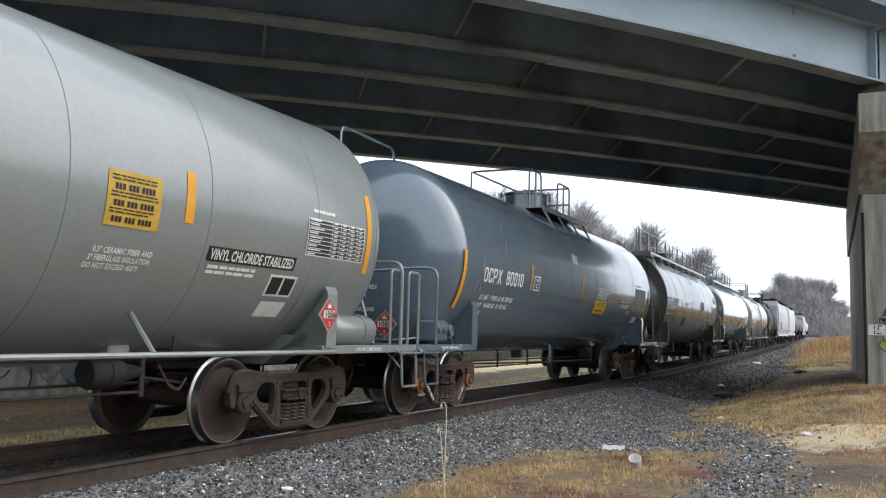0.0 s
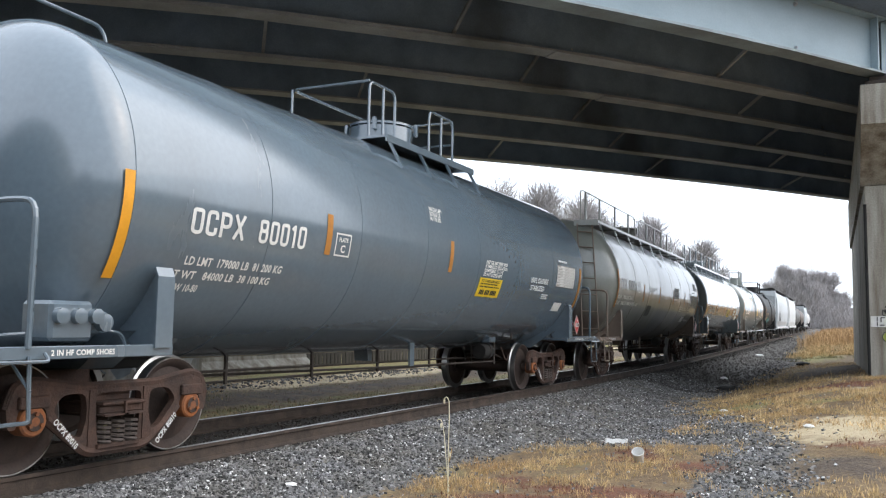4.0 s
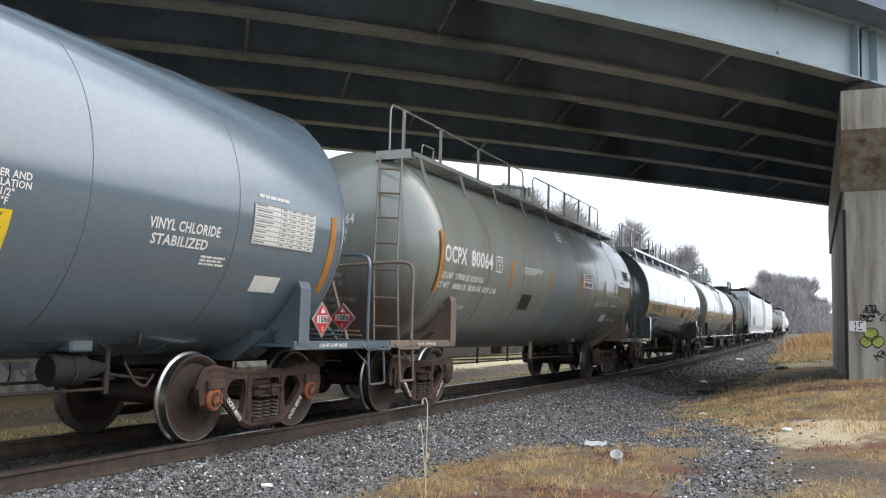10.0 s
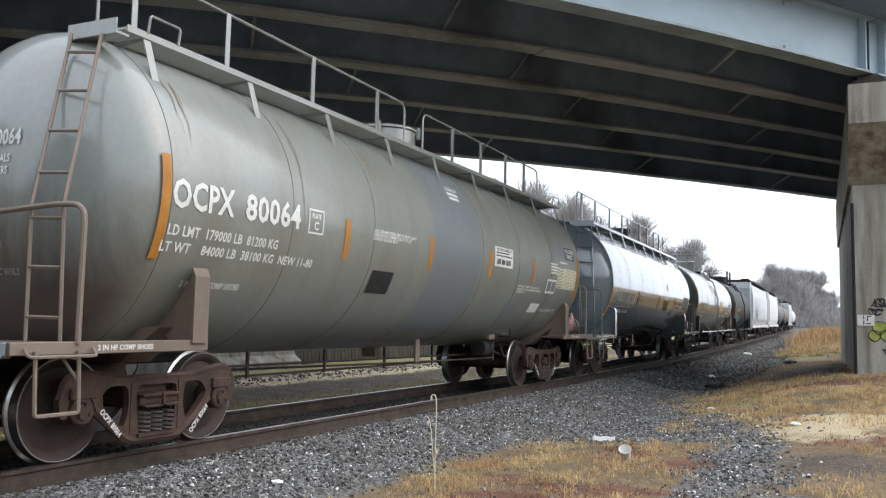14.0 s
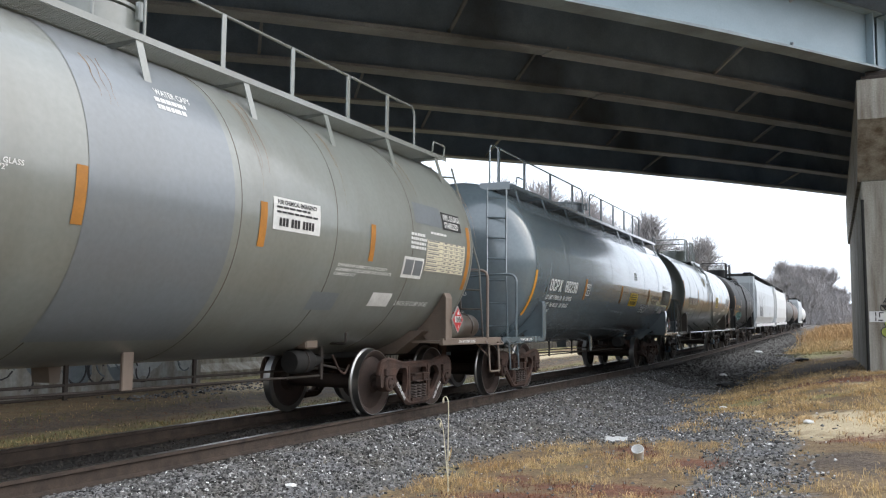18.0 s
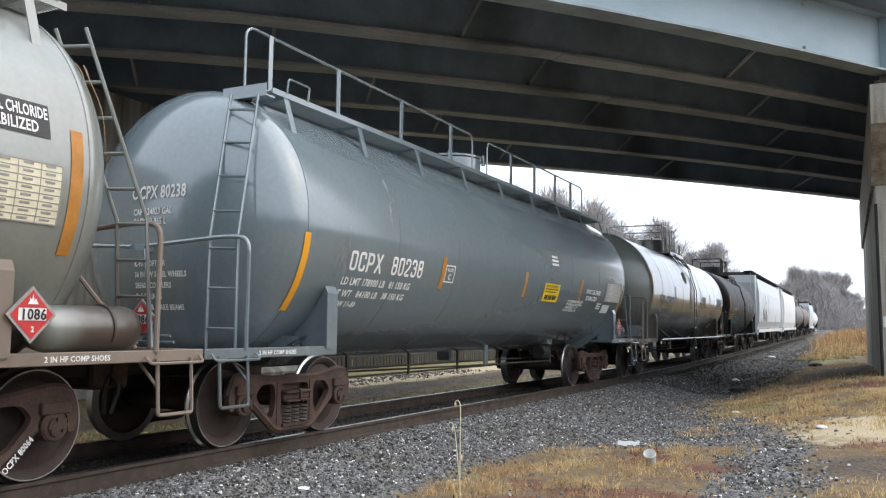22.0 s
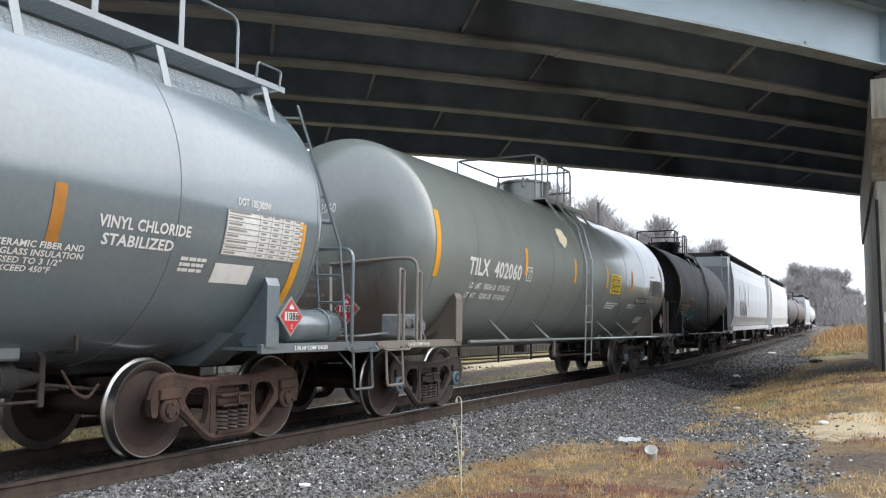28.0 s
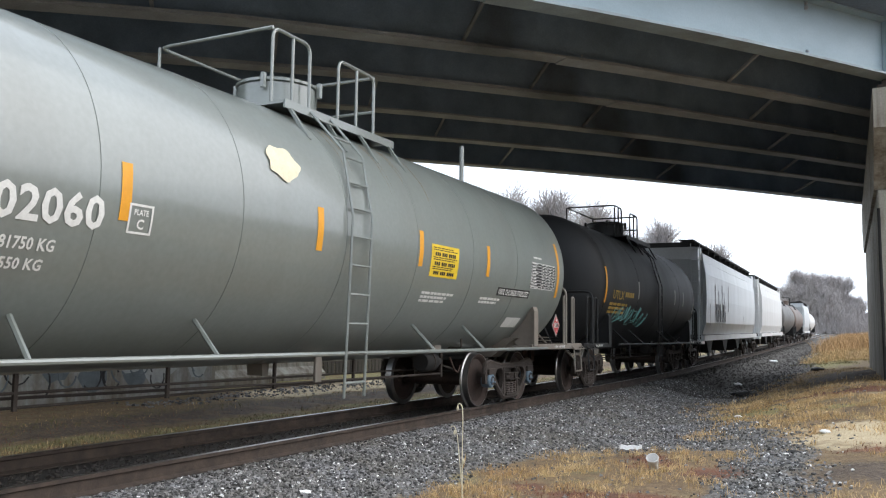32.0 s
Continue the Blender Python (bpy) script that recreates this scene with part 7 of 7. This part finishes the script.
for k in range(14):
    c = (rnd.uniform(0.4, 0.95), rnd.choice((0.92, 0.82, 1.80, 1.92, 1.74)))
    tube(bm, [(PX + c[0] + rnd.uniform(-0.13, 0.13), PY - 0.003, c[1] + rnd.uniform(-0.12, 0.12)) for _ in range(5)], 0.013, 4, 0.06)
part("graffiti", bm, M["spray_black"], pier, "black sprayed scribble")
part("drain_pipe", tubes([[(0.13, PY - 0.03, 0.2), (0.11, PY - 0.03, 4.3)]], 0.035, 8), M["under"], pier)
# letters in blocks along the foot of the far pier
rnd = random.Random(21)
cols = [M["spray_white"], M["spray_blue"], M["spray_olive"], M["spray_black"]]
part("painted_band", boxes((-0.098, -0.094, 0.4, 17.85, -0.42, 1.55)), M["faded_band"], pier_far, "faded pale painted band")
for k in range(17):
    y0 = 0.6 + k * 1.0
    w = 1.0
    for j in range(2):
        c, h = (y0 + rnd.uniform(0.2, 0.8), rnd.uniform(0.15, 0.95))
        bm = bmesh.new()
        blob(bm, [(c + w * 0.45 * math.cos(q) * rnd.uniform(0.7, 1.1), h + 0.5 * math.sin(q) * rnd.uniform(0.75, 1.15)) for q in np.linspace(0, 6.283, 14)[:-1]], lambda a, b: (-0.091 + 0.002 * j, a, b))
        part("graffiti", bm, cols[rnd.choice((0, 0, 1, 2))], pier_far, "sprayed graffiti letter")
    bm = bmesh.new()
    for j in range(3):
        c, h, r, q0 = y0 + rnd.uniform(0.1, 0.9), rnd.uniform(0.0, 1.1), rnd.uniform(0.15, 0.4), rnd.uniform(0, 6)
        tube(bm, [(-0.088, c + r * math.cos(q0 + q), h + 1.2 * r * math.sin(q0 + q)) for q in np.linspace(0, rnd.uniform(2, 4.5), 10)], 0.022, 4)
    part("graffiti", bm, M["spray_black"] if k % 2 else M["spray_blue"], pier_far, "sprayed graffiti line")


# ---- beyond the track ----
# old timber made darker: the shade on the fence is in its colour
M["old_timber"] = material("shaded_old_timber", (0.10, 0.09, 0.075), 0.9, 0, 0.4, 2, (0.05, 0.045, 0.04), 40, 0.4, (3, 3, 0.6))


def board_fence(x, y0, y1):
    """A dark fence of narrow upright boards on posts and two rails."""
    f = tagged(empty("board_fence", x, y0, -0.45), "weathered board fence with gaps beyond the dirt road, coloured dark for shade", "fence")
    post = part("post", boxes((-0.06, 0.06, -0.06, 0.06, -0.3, 1.6), bevel=0.012), M["old_timber"], f)
    board = part("board", boxes((0.045, 0.07, -0.112, 0.112, 0.06, 1.65)), M["old_timber"], f)
    n = int((y1 - y0) / 0.26)
    for k in range(1, n):
        if k % 9 == 0:
            again(post, pose(0, k * 0.26, 0))
        again(board, pose(random.uniform(-0.003, 0.003), k * 0.26 + random.uniform(-0.02, 0.02), random.uniform(-0.08, 0.04)))
    for z in (0.45, 1.3):
        part("fence_rail", boxes((-0.01, 0.04, 0, y1 - y0, z, z + 0.09)), M["old_timber"], f)
    return f


board_fence(-11.5, 25.5, 78)
barrier = tagged(part("concrete_barrier", prism([(-11.35, -0.6), (-11.35, -0.2), (-11.1, 0.02), (-11.02, 0.42), (-10.85, 0.42), (-10.77, 0.02), (-10.5, -0.2), (-10.5, -0.6)], 19.2, 25.2, "xz"), M["concrete"]), "low grey concrete barrier beside the dirt road", "barrier")


M["bark"] = material("grey_brown_bark", (0.22, 0.2, 0.195), 0.95, 0, 0.3, 2)
# twigs paler than the bark: distance haze is mixed into their colour
M["twig"] = material("haze_tinted_twigs", (0.38, 0.36, 0.36), 0.95, 0, 0.2, 0.4)


def bare_tree(seed, height, spread, twigs=820):
    """A leafless tree: a tapered trunk with limbs, and a crown of many fine twigs."""
    rnd = random.Random(seed)
    tree = tagged(empty("bare_tree"), "leafless grey-brown tree with a fine twiggy crown", "tree", "bare trees in the distance")
    limbs, tips = bmesh.new(), []

    def grow(p, d, length, r, depth):
        pts = [p]
        for k in range(3):
            d = (d + Vector((rnd.uniform(-0.2, 0.2), rnd.uniform(-0.2, 0.2), rnd.uniform(-0.02, 0.16)))).normalized()
            pts.append(pts[-1] + d * length / 3)
        tube(limbs, pts, r, 5 if depth < 2 else 3)
        if depth >= 2:
            tips.extend((q, d) for q in pts[1:])
        if depth < 4:
            for k in range(3 if depth else 5):
                base = pts[rnd.choice((1, 2, 3)) if depth else rnd.choice((2, 3, 3))]
                nd = (d + Vector((rnd.uniform(-1, 1), rnd.uniform(-1, 1), rnd.uniform(0.05, 0.8))) * spread).normalized()
                grow(base, nd, length * rnd.uniform(0.5, 0.72), r * 0.55, depth + 1)

    grow(Vector((0, 0, -0.3)), Vector((0, 0, 1)), height * 0.30, height * 0.02, 0)
    part("trunk", limbs, M["bark"], tree)
    bm = bmesh.new()
    for k in range(twigs * 4):
        q, d = rnd.choice(tips)
        e = (d + Vector((rnd.uniform(-1, 1), rnd.uniform(-1, 1), rnd.uniform(-0.3, 0.9)))).normalized()
        ln = height * rnd.uniform(0.05, 0.14)
        s = e.orthogonal().normalized() * height * 0.0017
        a = q + Vector((rnd.uniform(-1, 1), rnd.uniform(-1, 1), rnd.uniform(-1, 1))) * height * 0.02
        bm.faces.new([bm.verts.new(v) for v in (a - s, a + s, a + e * ln)])
        s2 = e.cross(s).normalized() * height * 0.0017
        f = (e + Vector((rnd.uniform(-0.8, 0.8), rnd.uniform(-0.8, 0.8), rnd.uniform(-0.4, 0.6)))).normalized()
        b = a + e * ln * 0.45
        bm.faces.new([bm.verts.new(v) for v in (b - s2, b + s2, b + f * ln * 0.7)])
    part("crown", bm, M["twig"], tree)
    return tree


def wood_top(q):
    """Height of the wood's uneven top along its front."""
    return np.interp(q, [0, 0.16, 0.30, 0.46, 0.6, 0.76, 0.9, 1.0], [16, 22, 22, 20, 18, 13, 8, 5])


TREE_ROW = ((-38, 140, 2.6), (-34, 141, 2.5), (-30, 139, 2.35), (-27, 142, 2.3), (-24.5, 140, 1.9), (-20.3, 141, 1.65), (-18, 140, 1.75), (-15.7, 139, 1.55), (-42.5, 143, 2.75), (-47.5, 141, 3.0), (-50.5, 144, 2.9), (-8.2, 142, 0.9))
WOOD = (-21.0, 4.5)

trees = [bare_tree(3, 12, 0.62, 520), bare_tree(4, 13, 0.70, 520), bare_tree(9, 11, 0.66, 520)]
rnd = random.Random(77)
spots = []
# a loose row behind the train
for x, y, s in TREE_ROW:
    spots.append((x, y, s))
# dense wood where the line bends away
for k in range(64):
    q = rnd.uniform(0, 1)
    spots.append((WOOD[0] + (WOOD[1] - WOOD[0]) * q, 300 + rnd.uniform(0, 40), (wood_top(q) / 9.2) * rnd.uniform(0.8, 1.08)))
for i, (x, y, s) in enumerate(spots):
    m = pose(x, y, float(ground_z(x, y)), 0, 0, rnd.uniform(0, 360))
    if i < 3:
        trees[i].matrix_basis = m @ Matrix.Diagonal((s, s, s, 1))
    else:
        t = copy_thing(trees[i % 3], m)
        t.scale = (s, s, s)


def far_brush(n):
    """Brush and saplings that fill the wood's foot: thin upright twigs, thinning towards the top."""
    x = rng.uniform(WOOD[0] - 4, WOOD[1] + 6, n)
    y = rng.uniform(292, 336, n)
    q = np.clip((x - WOOD[0]) / (WOOD[1] - WOOD[0]), 0, 1)
    top = 0.86 * wood_top(q) * (0.8 + 0.12 * np.sin(0.9 * x) + 0.2 * rng.uniform(-1, 1, n))
    z = top * rng.uniform(0, 1, n) ** 1.3
    ln = rng.uniform(1.2, 3.0, n)
    d = rng.normal(0, 0.45, (n, 3))
    d[:, 2] = np.abs(d[:, 2]) + 0.6
    d /= np.linalg.norm(d, axis=1, keepdims=True)
    a = np.stack([x, y, z + ground_z(x, y)], 1)
    w = np.stack([rng.uniform(0.02, 0.05, n), rng.uniform(-0.03, 0.03, n), 0 * x], 1)
    P = np.stack([a - w, a + w, a + d * ln[:, None]], 1).reshape(-1, 3)
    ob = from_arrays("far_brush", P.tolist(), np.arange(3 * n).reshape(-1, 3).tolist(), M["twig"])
    return tagged(ob, "hazy leafless brush at the foot of a distant wood", "brush", kind="stuff")


far_brush(34000)



def travel(t):
    """Metres that the train has come by t, smooth between the known times."""
    ts, ss = zip(*TRAVEL)
    return float(np.interp(t, ts, ss))


def motions():
    for c in TRAIN:
        y0 = c.location.y
        walk(c, [(t, track_pose(y0 - s)) for t, s in TRAVEL])
    rows = [(k * 0.25, travel(k * 0.25)) for k in range(129)]
    for ws in WHEELS:
        x, y, z = ws.location
        walk(ws, [(t, pose(x, y, z) @ Matrix.Rotation(s / WHEEL_R, 4, "X")) for t, s in rows])


motions()
